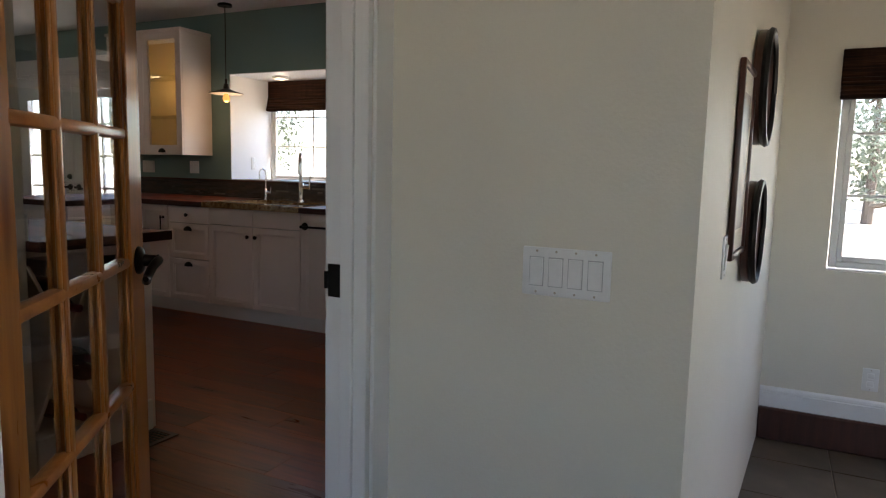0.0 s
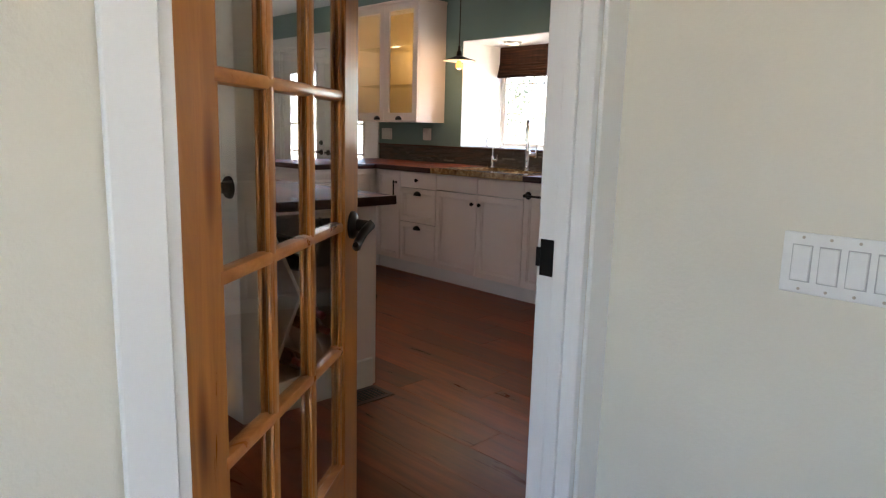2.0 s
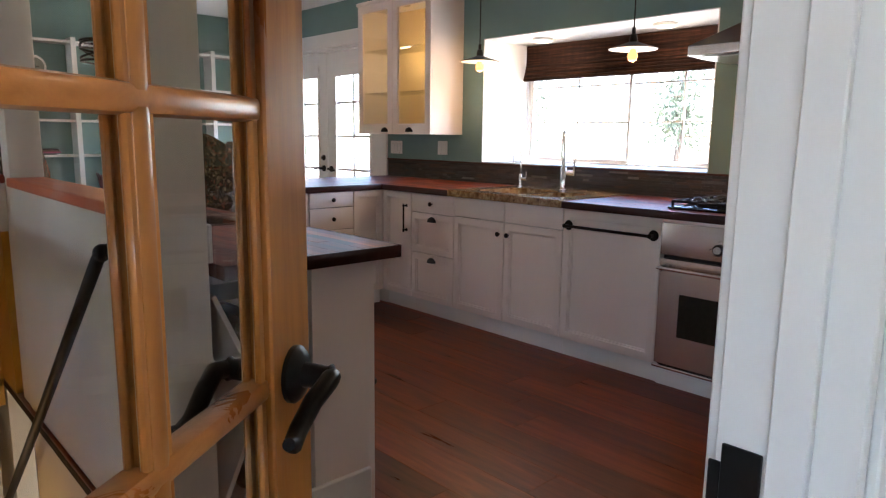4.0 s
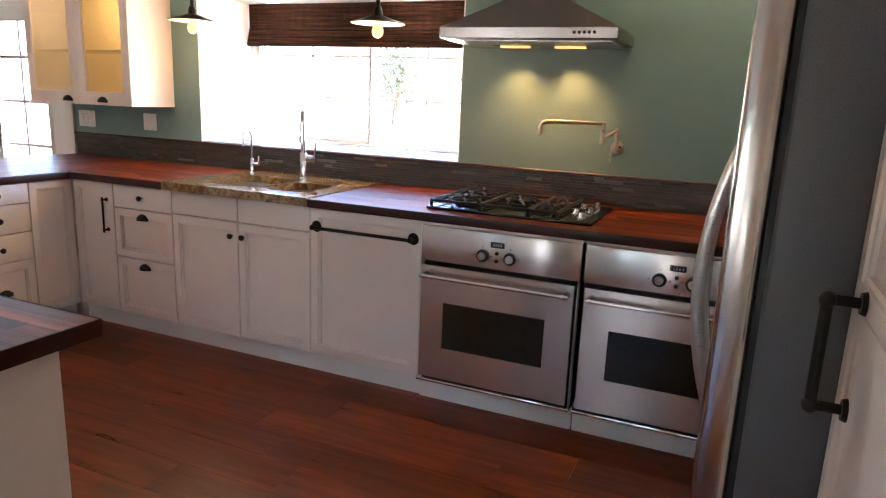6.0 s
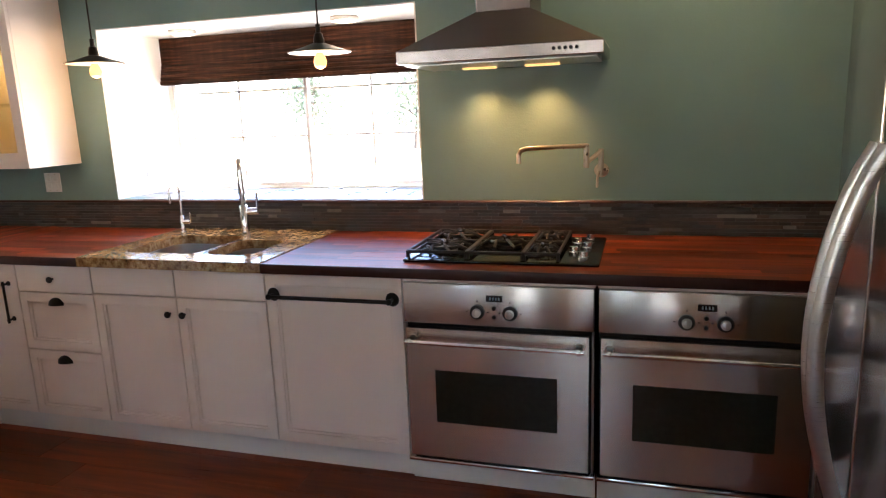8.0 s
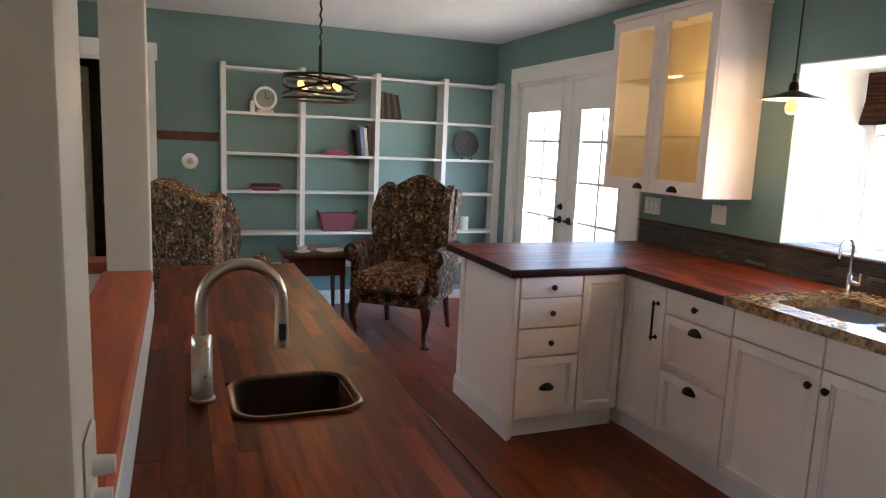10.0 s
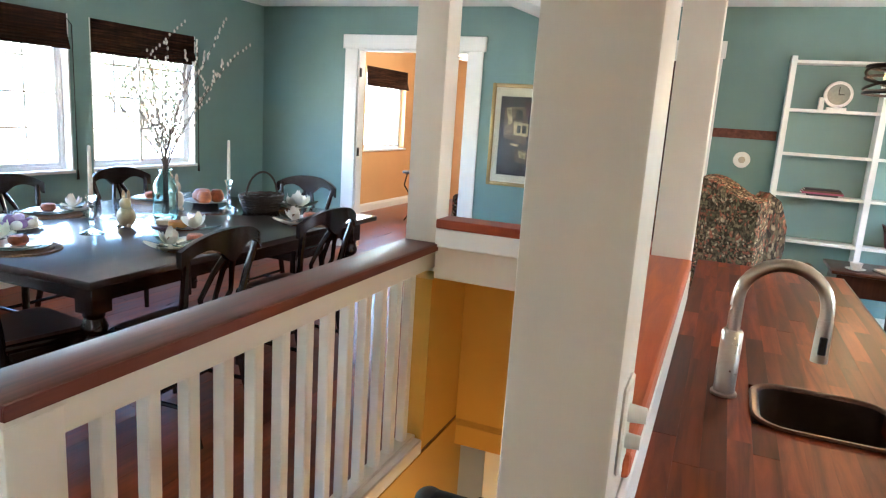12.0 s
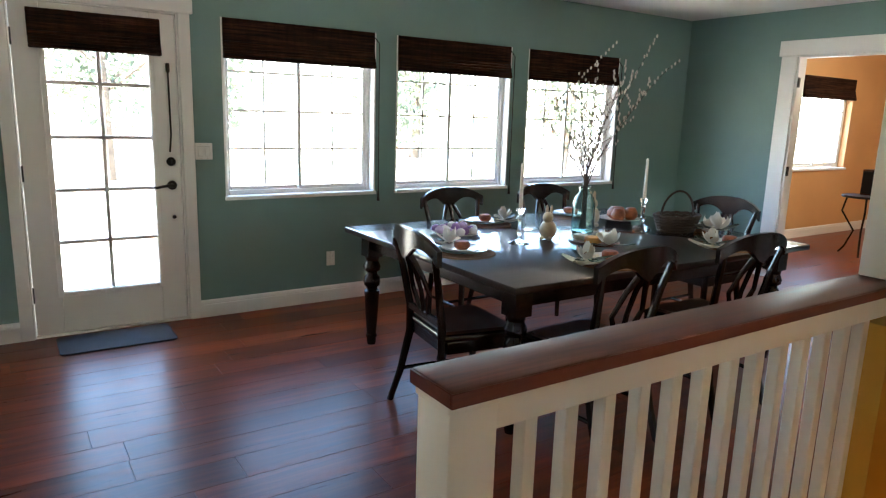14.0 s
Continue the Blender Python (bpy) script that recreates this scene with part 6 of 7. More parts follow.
for s in (-1, 1):
    part("handle", Build().tube([(-0.03, s * 0.16, 0.12), (-0.03, s * 0.185, 0.19), (0.03, s * 0.185, 0.19), (0.03, s * 0.16, 0.12)], 0.007, 6), MAHOG, bb)
WAX = plain("white_wax", (0.75, 0.72, 0.66), 0.5, 0, 0.04)
for y, h, r in ((0.28, 0.19, 0.045), (0.43, 0.135, 0.045)):
    pc_ = thing("pillar_candle", "white pillar candle on the shelf", "candle", WW + 0.09, y, 0.68, 0, "shelf candles")
    part("wax", Build().lathe([(r, 0), (r, h - 0.004), (r * 0.9, h), (r * 0.4, h - 0.006), (0.005, h - 0.006)], n=20), WAX, pc_)
    part("wick", Build().cyl((0, 0, h - 0.006), (0, 0, h + 0.008), 0.0015, n=5), BLACK, pc_)

# ---- wing chairs ----
def tapestry(name, gain, size):
    m, t, b = nodes_of(name)
    v = coords(t, (1, 1, 1), world_space=False)
    mir = node(t, "ShaderNodeVectorMath")
    mir.operation = "ABSOLUTE"
    t.links.new(v, mir.inputs[0])
    wob = node(t, "ShaderNodeTexNoise", Scale=9.0, Detail=2.0)
    t.links.new(mir.outputs[0], wob.inputs["Vector"])
    add = node(t, "ShaderNodeVectorMath")
    add.operation = "MULTIPLY_ADD"
    add.inputs[1].default_value = (0.09, 0.09, 0.09)
    t.links.new(wob.outputs["Color"], add.inputs[0])
    t.links.new(mir.outputs[0], add.inputs[2])
    vo = node(t, "ShaderNodeTexVoronoi", Scale=size)
    vo2 = node(t, "ShaderNodeTexVoronoi", Scale=9.0)
    no = node(t, "ShaderNodeTexNoise", Scale=300.0, Detail=2.0)
    for n in (vo, vo2):
        t.links.new(add.outputs[0], n.inputs["Vector"])
    t.links.new(v, no.inputs["Vector"])
    sep = node(t, "ShaderNodeSeparateColor")
    t.links.new(vo.outputs["Color"], sep.inputs[0])
    c = ramp(t, sep.outputs[0], [(0.0, (0.05, 0.038, 0.028)), (0.3, (0.10, 0.08, 0.055)), (0.5, (0.19, 0.14, 0.09)), (0.64, (0.13, 0.115, 0.07)), (0.76, (0.25, 0.10, 0.065)), (0.88, (0.36, 0.29, 0.2)), (0.97, (0.28, 0.15, 0.10))])
    c.node.color_ramp.interpolation = "CONSTANT"
    e = ramp(t, vo.outputs["Distance"], [(0.0, (1.25 * gain, 1.2 * gain, 1.1 * gain)), (0.55, (0.62 * gain, 0.6 * gain, 0.56 * gain))])
    f = ramp(t, vo2.outputs["Distance"], [(0.1, (1.2, 1.15, 1.1)), (0.7, (0.72, 0.7, 0.68))])
    t.links.new(mixed(t, 1.0, mixed(t, 1.0, c, e, "MULTIPLY"), f, "MULTIPLY"), b.inputs["Base Color"])
    b.inputs["Roughness"].default_value = 0.9
    b.inputs["Specular IOR Level"].default_value = 0.15
    bump(t, b, no.outputs["Fac"], 0.4, 0.003)
    return m


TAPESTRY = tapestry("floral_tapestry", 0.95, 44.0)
# Brighter copies of the same tapestry: light on seat and back put into the colour
LIT_SEAT_TAPESTRY = tapestry("lit_seat_tapestry", 1.6, 44.0)
LIT_BACK_TAPESTRY = tapestry("lit_back_tapestry", 1.75, 75.0)


def soft(b, r=0.02, seg=3):
    bmesh.ops.bevel(b.bm, geom=[e for e in b.bm.edges if e.calc_face_angle(0) > 0.9], offset=r, segments=seg, profile=0.5, affect="EDGES")
    return b


def wing_chair(x, y, rz, label, cover):
    """Faces +x."""
    root = thing("wing_chair", label, "armchair", x, y, 0, rz, "wing chairs")
    part("seat_rail", soft(Build().box(-0.34, 0.33, -0.34, 0.34, 0.27, 0.36), 0.02), TAPESTRY, root)
    part("seat_cushion", soft(Build().box(-0.27, 0.37, -0.27, 0.27, 0.355, 0.49), 0.045, 4), LIT_SEAT_TAPESTRY, root, "plump patterned seat cushion")
    pipe = [(0.36, -0.26, 0.375), (0.36, 0.26, 0.375)]
    part("piping", Build().tube(pipe, 0.006, 6), IRON, root)
    # back with a raised shaped top, leaning backwards
    n = 13
    out = [(-0.30, 0.33)] + [(-0.33 + 0.66 * i / (n - 1), 1.02 + 0.11 * math.cos(math.pi * (i / (n - 1) - 0.5)) ** 2 + (0.015 if abs(i - 6) > 4 else 0)) for i in range(n)] + [(0.30, 0.33)]
    m = Matrix.Translation((-0.25, 0, 0)) @ Matrix.Rotation(radians(-9), 4, "Y") @ Matrix(((0, 0, 1, 0), (1, 0, 0, 0), (0, 1, 0, 0), (0, 0, 0, 1)))
    part("backrest", soft(Build().prism(out[::-1], -0.09, 0.05, m), 0.035, 3), cover, root, "tall shaped back in floral tapestry")
    for s in (1, -1):
        wo = [(-0.38, 0.60), (-0.42, 1.02), (-0.34, 1.06), (-0.20, 1.01), (-0.10, 0.88), (-0.09, 0.76), (-0.14, 0.60)]
        m = Matrix.Translation((0.0, s * 0.325, 0)) @ Matrix.Rotation(radians(8 * s), 4, "Z") @ Matrix(((1, 0, 0, 0), (0, 0, 1, 0), (0, 1, 0, 0), (0, 0, 0, 1)))
        part("wing", soft(Build().prism(wo, -0.032, 0.032, m), 0.022, 3), TAPESTRY, root)
        part("arm", soft(Build().box(-0.33, 0.24, s * 0.335 - 0.045, s * 0.335 + 0.045, 0.33, 0.58), 0.03).cyl((-0.30, s * 0.36, 0.60), (0.27, s * 0.36, 0.60), 0.065, 0.062, 18), TAPESTRY, root, "rolled arm in floral tapestry")
        part("front_leg", Build().tube([(0.29, s * 0.29, 0.30), (0.315, s * 0.31, 0.24), (0.315, s * 0.31, 0.17), (0.29, s * 0.29, 0.09), (0.295, s * 0.295, 0.04), (0.32, s * 0.32, 0.018)], [0.045, 0.042, 0.028, 0.019, 0.018, 0.022], 10).lathe([(0.02, 0), (0.036, 0.006), (0.036, 0.02), (0.018, 0.032)], (0.318, s * 0.318, 0), 12), MAHOG, root, "dark cabriole leg")
        part("back_leg", Build().tube([(-0.31, s * 0.27, 0.30), (-0.33, s * 0.28, 0.16), (-0.38, s * 0.29, 0.0)], [0.03, 0.024, 0.02], 8), MAHOG, root)
    root.scale = (1.0, 0.95, 1.13)
    return root


wing_chair(-4.30, -0.60, -38, "wing chair in dark floral tapestry with cabriole legs", TAPESTRY)
wing_chair(-3.85, -2.15, 155, "wing chair with its floral back, coloured brighter as if window-lit, turned to the island", LIT_BACK_TAPESTRY)
st = thing("side_table", "small dark wooden side table between the wing chairs", "side table", -4.85, -1.22, 0)
part("tabletop", Build().box(-0.25, 0.25, -0.27, 0.27, 0.585, 0.612, 0.008, 2), MAHOG, st)
part("apron", Build().box(-0.21, 0.21, -0.23, 0.23, 0.43, 0.585, 0.003), MAHOG, st)
for sx in (-1, 1):
    for sy in (-1, 1):
        part("leg", Build().tube([(sx * 0.19, sy * 0.21, 0.44), (sx * 0.195, sy * 0.215, 0.2), (sx * 0.2, sy * 0.22, 0.0)], [0.024, 0.019, 0.013], 8), MAHOG, st)
ob = thing("open_book", "open book lying on the side table", "book", -4.75, -1.08, 0.612, 20)
part("pages", Build().box(-0.08, 0.08, -0.11, -0.001, 0.003, 0.02, 0.005).box(-0.08, 0.08, 0.001, 0.11, 0.003, 0.02, 0.005), BK[3], ob)
part("cover", Build().box(-0.085, 0.085, -0.115, 0.115, 0, 0.003), BK[0], ob)
tc_ = thing("teacup", "white teacup on its saucer", "cup", -4.72, -1.33, 0.612)
part("saucer", Build().lathe([(0.03, 0), (0.065, 0.01), (0.066, 0.013), (0.03, 0.005)], n=22), SHADE_IN, tc_)
part("cup", Build().lathe([(0.02, 0.006), (0.034, 0.02), (0.042, 0.055), (0.040, 0.055), (0.03, 0.02), (0.004, 0.012)], n=22), SHADE_IN, tc_)

# ---- wine bottles in the rack, floor vent, mat ----
GREENGL = plain("dark_bottle_glass", (0.006, 0.012, 0.008), 0.08)
FOIL = plain("red_foil", (0.16, 0.02, 0.03), 0.35, 0.4)
for k, (y, z) in enumerate(((-2.20, 0.643), (-2.23, 0.721), (-2.143, 0.424), (-2.119, 0.35), (-2.20, 0.20), (-2.14, 0.165))):
    bt = thing("wine_bottle", "dark wine bottle lying in the rack", "wine bottle", 0.02 if k < 4 else -0.07, y, z, 0, "wine bottles")
    mm = Matrix.Rotation(radians(-90), 4, "Y")
    part("glass", Build().lathe([(0.036, 0.27), (0.037, 0.10), (0.030, 0.075), (0.015, 0.045), (0.0145, 0.02)], n=16, m=Matrix.Translation((0.03, 0, 0)) @ mm), GREENGL, bt)
    part("foil", Build().lathe([(0.0155, 0.05), (0.0155, 0.002), (0.0165, 0.0), (0.014, -0.003)], n=16, m=Matrix.Translation((0.03, 0, 0)) @ mm), FOIL, bt, "red and silver foil capsule")
vt = thing("floor_vent", "brown metal floor register beside the island", "floor vent", 0.05, -1.965, 0.001)
part("frame", Build().box(-0.075, 0.075, -0.165, -0.14, 0, 0.005, 0.001).box(-0.075, 0.075, 0.14, 0.165, 0, 0.005, 0.001).box(-0.075, -0.05, -0.14, 0.14, 0, 0.005, 0.001).box(0.05, 0.075, -0.14, 0.14, 0, 0.005, 0.001), MAHOG, vt)
for i in range(14):
    part("slat", Build().box(-0.05, 0.05, -0.136 + i * 0.02, -0.127 + i * 0.02, 0.0, 0.004), IRON, vt)
MATM = plain("grey_rubber", (0.035, 0.038, 0.042), 0.8, 0, 0.3, 200)
tagged(part("door_mat", Build().prism(rounded(-0.20, 0.47, -7.11, -6.76, 0.03), 0.001, 0.011, None, 0.003), MATM), "dark grey rubber door mat", "door mat")

# ---- dining table ----
TX0, TX1, TY0, TY1, TZ = -3.50, -1.13, -6.24, -4.52, 0.762
dt = thing("dining_table", "espresso brown wooden dining table with turned legs, laid for a meal", "dining table", 0, 0, 0)
part("tabletop", Build().box(TX0, TX1, TY0, TY1, TZ - 0.035, TZ, 0.008, 2), TABLEW, dt, "glossy espresso tabletop")
for a, b, c, d in ((TX0 + 0.12, TX1 - 0.12, TY0 + 0.13, TY0 + 0.155), (TX0 + 0.12, TX1 - 0.12, TY1 - 0.155, TY1 - 0.13), (TX0 + 0.13, TX0 + 0.155, TY0 + 0.155, TY1 - 0.155), (TX1 - 0.155, TX1 - 0.13, TY0 + 0.155, TY1 - 0.155)):
    part("apron", Build().box(a, b, c, d, TZ - 0.14, TZ - 0.035, 0.002), ESPRESSO, dt)
legp = [(0.026, 0.0), (0.03, 0.02), (0.03, 0.045), (0.036, 0.05), (0.036, 0.065), (0.03, 0.07), (0.04, 0.20), (0.047, 0.33), (0.05, 0.36), (0.036, 0.37), (0.036, 0.385), (0.05, 0.395), (0.055, 0.42), (0.05, 0.45), (0.034, 0.47), (0.034, 0.485), (0.05, 0.495), (0.056, 0.52), (0.04, 0.56), (0.045, 0.57), (0.045, 0.585)]
for x in (TX0 + 0.13, TX1 - 0.13):
    for y in (TY0 + 0.14, TY1 - 0.14):
        part("leg", Build().lathe(legp, (x, y, 0), 20).box(x - 0.052, x + 0.052, y - 0.052, y + 0.052, 0.585, TZ - 0.035, 0.004), ESPRESSO, dt, "turned table leg")


def dining_chair():
    """Seat front at +y, back at -y."""
    root = thing("dining_chair", "dark espresso wooden dining chair with a carved curved back", "dining chair", 0, 0, 0, 0, "chairs round the table")
    seat = [(-0.21, -0.19), (0.21, -0.19), (0.235, 0.20), (0.17, 0.225), (-0.17, 0.225), (-0.235, 0.20)]
    part("seat", Build().prism(seat, 0.435, 0.462, None, 0.008), ESPRESSO, root)
    part("seat_pad", soft(Build().prism([(x * 0.86, y * 0.86) for x, y in seat], 0.461, 0.478), 0.01, 2), MAHOG, root, "woven brown seat")
    for a, b, c, d in ((-0.2, 0.2, 0.185, 0.207), (-0.18, 0.18, -0.185, -0.165), (-0.215, -0.195, -0.165, 0.185), (0.195, 0.215, -0.165, 0.185)):
        part("seat_rail", Build().box(a, b, c, d, 0.375, 0.435, 0.003), ESPRESSO, root)
    for s in (-1, 1):
        part("front_leg", Build().tube([(s * 0.205, 0.195, 0.44), (s * 0.207, 0.197, 0.2), (s * 0.21, 0.205, 0.0)], [0.023, 0.02, 0.015], 8), ESPRESSO, root)
        part("back_stile", Build().tube([(s * 0.205, -0.29, 0.0), (s * 0.20, -0.235, 0.16), (s * 0.195, -0.185, 0.38), (s * 0.19, -0.19, 0.52), (s * 0.212, -0.225, 0.72), (s * 0.238, -0.262, 0.87)], [0.017, 0.02, 0.023, 0.021, 0.018, 0.016], 8), ESPRESSO, root)
        part("stretcher", Build().tube([(s * 0.205, 0.195, 0.17), (s * 0.2, -0.23, 0.17)], 0.011, 8), ESPRESSO, root)
    part("stretcher", Build().tube([(-0.203, 0.0, 0.17), (0.203, 0.0, 0.17)], 0.011, 8), ESPRESSO, root)
    # crest: a wide board bowed backwards, arched on top with a shallow cut below
    g = Build()
    n = 25
    f, bk = [], []
    for i in range(n):
        u = -1 + 2 * i / (n - 1)
        top = 0.958 - 0.07 * abs(u) ** 2.6
        bot = 0.885 - 0.075 * math.exp(-(u / 0.28) ** 2) - 0.07 * abs(u) ** 5
        y = -0.30 + 0.05 * u * u
        x = u * 0.272
        f.append([g.bm.verts.new((x, y + 0.013, z)) for z in (bot, top)])
        bk.append([g.bm.verts.new((x, y - 0.013, z)) for z in (bot, top)])
    for i in range(n - 1):
        g.bm.faces.new((f[i][0], f[i + 1][0], f[i + 1][1], f[i][1]))
        g.bm.faces.new((bk[i][0], bk[i + 1][0], bk[i + 1][1], bk[i][1]))
        g.bm.faces.new((f[i][1], f[i + 1][1], bk[i + 1][1], bk[i][1]))
        g.bm.faces.new((f[i][0], f[i + 1][0], bk[i + 1][0], bk[i][0]))
    for i in (0, n - 1):
        g.bm.faces.new((f[i][0], f[i][1], bk[i][1], bk[i][0]))
    part("crest_rail", g, ESPRESSO, root, "wide arched crest rail")
    part("lower_rail", Build().box(-0.185, 0.185, -0.205, -0.183, 0.50, 0.54, 0.004), ESPRESSO, root)
    for u, spread in ((0, 0.0), (-1, 0.055), (1, 0.055)):
        part("splat", Build().tube([(u * 0.045, -0.195, 0.53), (u * (0.05 + spread), -0.215, 0.64), (u * (0.05 + spread * 0.3), -0.25, 0.75), (u * 0.03, -0.283, 0.825)], [0.014, 0.012, 0.013, 0.016], 8), ESPRESSO, root)
    return root


CHAIRS = [(-1.20, -5.03, 82), (-1.59, -4.52, 183), (-2.47, -4.52, 178), (-2.10, -6.19, 0), (-3.00, -6.19, 0), (-3.50, -5.30, -90)]
ch = dining_chair()
for k, (x, y, r) in enumerate(CHAIRS):
    m = pose(x, y, 0, 0, 0, r)
    if k == 0:
        ch.matrix_basis = m
    else:
        copy_thing(ch, m)

# ---- on the table ----
WICKER = plain("woven_seagrass", (0.17, 0.085, 0.035), 0.85, 0, 0.5, 160)
CHINA = plain("white_china", (0.72, 0.72, 0.70), 0.15, 0, 0.02)
TEALG = plain("green_china_rim", (0.25, 0.36, 0.33), 0.2)
TERRA = plain("terracotta_bun", (0.27, 0.065, 0.018), 0.55, 0, 0.3, 60)
PETAL = plain("magnolia_petal", (0.74, 0.71, 0.64), 0.6, 0, 0.06, 30)
LEAFM = plain("dark_magnolia_leaf", (0.03, 0.04, 0.015), 0.35, 0, 0.4, 30)
LINEN = plain("cream_linen", (0.68, 0.63, 0.52), 0.9, 0, 0.08, 200)


def petal_cup(g, c, r, tilt, a, length, width):
    """One cupped petal or leaf as a small curved blade with thickness."""
    ca, sa = math.cos(a), math.sin(a)
    rows = []
    for i in range(5):
        t = i / 4
        w = width * math.sin(math.pi * (0.12 + 0.83 * t)) ** 0.8
        d = r + length * t * math.cos(tilt * (0.5 + t * 0.5))
        z = length * t * math.sin(tilt * (0.4 + 0.6 * t)) + 0.01 * t
        rows.append([(c[0] + ca * d - sa * w * k, c[1] + sa * d + ca * w * k, c[2] + z + abs(k) * width * 0.25) for k in (-1, 0, 1)])
    top = [[g.bm.verts.new(p) for p in row] for row in rows]
    low = [[g.bm.verts.new((p[0], p[1], p[2] - 0.002)) for p in row] for row in rows]
    for grid in (top, low):
        for i in range(4):
            for k in range(2):
                g.bm.faces.new((grid[i][k], grid[i][k + 1], grid[i + 1][k + 1], grid[i + 1][k]))
    for i in range(4):
        for k in (0, 2):
            g.bm.faces.new((top[i][k], top[i + 1][k], low[i + 1][k], low[i][k]))


def magnolia(x, y, z, s, rz, label="white silk magnolia with dark leaves"):
    root = thing("magnolia_flower", label, "flower", x, y, z, rz, "table flowers")
    for k in range(6):
        g = Build()
        petal_cup(g, (0, 0, 0.012), 0.008, (1.25, 0.8, 1.1, 0.5, 1.3, 0.9)[k], k * math.pi / 3 + 0.25 * (k % 2), 0.08 * s * (1 - 0.12 * (k % 3)), 0.026 * s)
        part("petal", g, PETAL, root)
    for k in range(3):
        g = Build()
        petal_cup(g, (0, 0, 0.006), 0.03, 0.12, 0.6 + k * 2.2, 0.11 * s, 0.024 * s)
        part("leaf", g, LEAFM, root, "dark green leaf")
    part("centre", Build().ball((0, 0, 0.03), 0.014 * s, 1, 1, 1.4), WICKER, root)


def place_setting(x, y, rz, flower=True):
    """Local +y points to the table's middle."""
    mt = thing("placemat", "round woven seagrass placemat", "placemat", x, y, TZ, rz, "place settings")
    for k in range(5):
        r0 = 0.035 + k * 0.036
        part("braid", Build().lathe([(r0 - 0.033 if k else 0.001, 0.0), (r0 - 0.031 if k else 0.001, 0.006), (r0 - 0.010, 0.0085), (r0, 0.007), (r0 + 0.003, 0.0)], n=32), WICKER, mt)
    pl = thing("dinner_plate", "white dinner plate with a green rim", "plate", x, y, TZ + 0.0085, rz, "place settings")
    part("charger", Build().lathe([(0.075, 0), (0.132, 0.012), (0.134, 0.016), (0.125, 0.015), (0.075, 0.006), (0.002, 0.006)], n=36), TEALG, pl, "green glazed under-plate")
    part("plate", Build().lathe([(0.065, 0.0085), (0.112, 0.021), (0.114, 0.025), (0.105, 0.024), (0.065, 0.013), (0.002, 0.013)], n=36), CHINA, pl)
    bn = thing("bread_bun", "glazed brown bun on a plate", "bun", x, y, TZ + 0.0216, rz, "place settings")
    part("bun", Build().lathe([(0.028, 0), (0.042, 0.012), (0.044, 0.03), (0.036, 0.043), (0.014, 0.048)], n=18), TERRA, bn)
    m = Matrix.Rotation(radians(rz), 4, "Z")
    v = m @ Vector((-0.17, 0.02, 0))
    nk = thing("napkin", "cream linen napkin tied in a knot", "napkin", x + v.x, y + v.y, TZ, rz, "place settings")
    g = Build()
    rn = random.Random(int(x * 100))
    for k in range(4):
        a = k * 1.6 + rn.uniform(0, 0.5)
        petal_cup(g, (0, 0, 0.004), 0.0, 0.2, a, 0.12, 0.035)
    part("cloth", g, LINEN, nk)
    part("fold", Build().ball((0, 0, 0.018), 0.03, 1.2, 0.9, 0.6), LINEN, nk)
    if flower:
        magnolia(x + v.x * 0.9, y + v.y * 0.9, TZ + 0.022, 0.95, rz + 40)


place_setting(-1.35, -5.24, 90)
place_setting(-1.90, -4.70, 180)
place_setting(-2.92, -4.70, 180)
place_setting(-2.05, -5.97, 0)
place_setting(-2.88, -6.02, 0)
place_setting(-3.30, -5.25, -90)


def candlestick(x, y, h):
    root = thing("candlestick", "clear glass candlestick with a tall white candle", "candlestick", x, y, TZ, 0, "candlesticks")
    part("stem", Build().lathe([(0.062, 0), (0.064, 0.004), (0.04, 0.012), (0.014, 0.024), (0.011, 0.05), (0.02, 0.065), (0.011, 0.08), (0.010, 0.14), (0.02, 0.152), (0.012, 0.165), (0.024, 0.185), (0.027, 0.205), (0.014, 0.207)], n=20), CLEAR, root)
    part("candle", Build().lathe([(0.0115, 0.2075), (0.0115, 0.30), (0.0085, 0.2 + h), (0.003, 0.206 + h)], n=14), WAX, root)
    part("wick", Build().cyl((0, 0, 0.205 + h), (0, 0, 0.217 + h), 0.0012, n=5), BLACK, root)


candlestick(-1.81, -5.32, 0.26)
candlestick(-2.97, -5.40, 0.27)
vs = thing("bottle_vase", "aqua glass bottle vase with pussy willow branches", "vase", -2.42, -5.42, TZ)
part("glass", Build().lathe([(0.062, 0.0), (0.072, 0.01), (0.073, 0.19), (0.06, 0.235), (0.036, 0.262), (0.034, 0.29), (0.042, 0.295), (0.042, 0.305), (0.030, 0.302), (0.029, 0.27), (0.053, 0.235), (0.067, 0.19), (0.066, 0.02), (0.01, 0.012)], n=28), BOTTLE, vs)
TWIG = plain("willow_twig", (0.055, 0.03, 0.018), 0.7)
CATKIN = plain("willow_catkin", (0.62, 0.60, 0.56), 0.9, 0, 0.1, 200)
rn = random.Random(4)
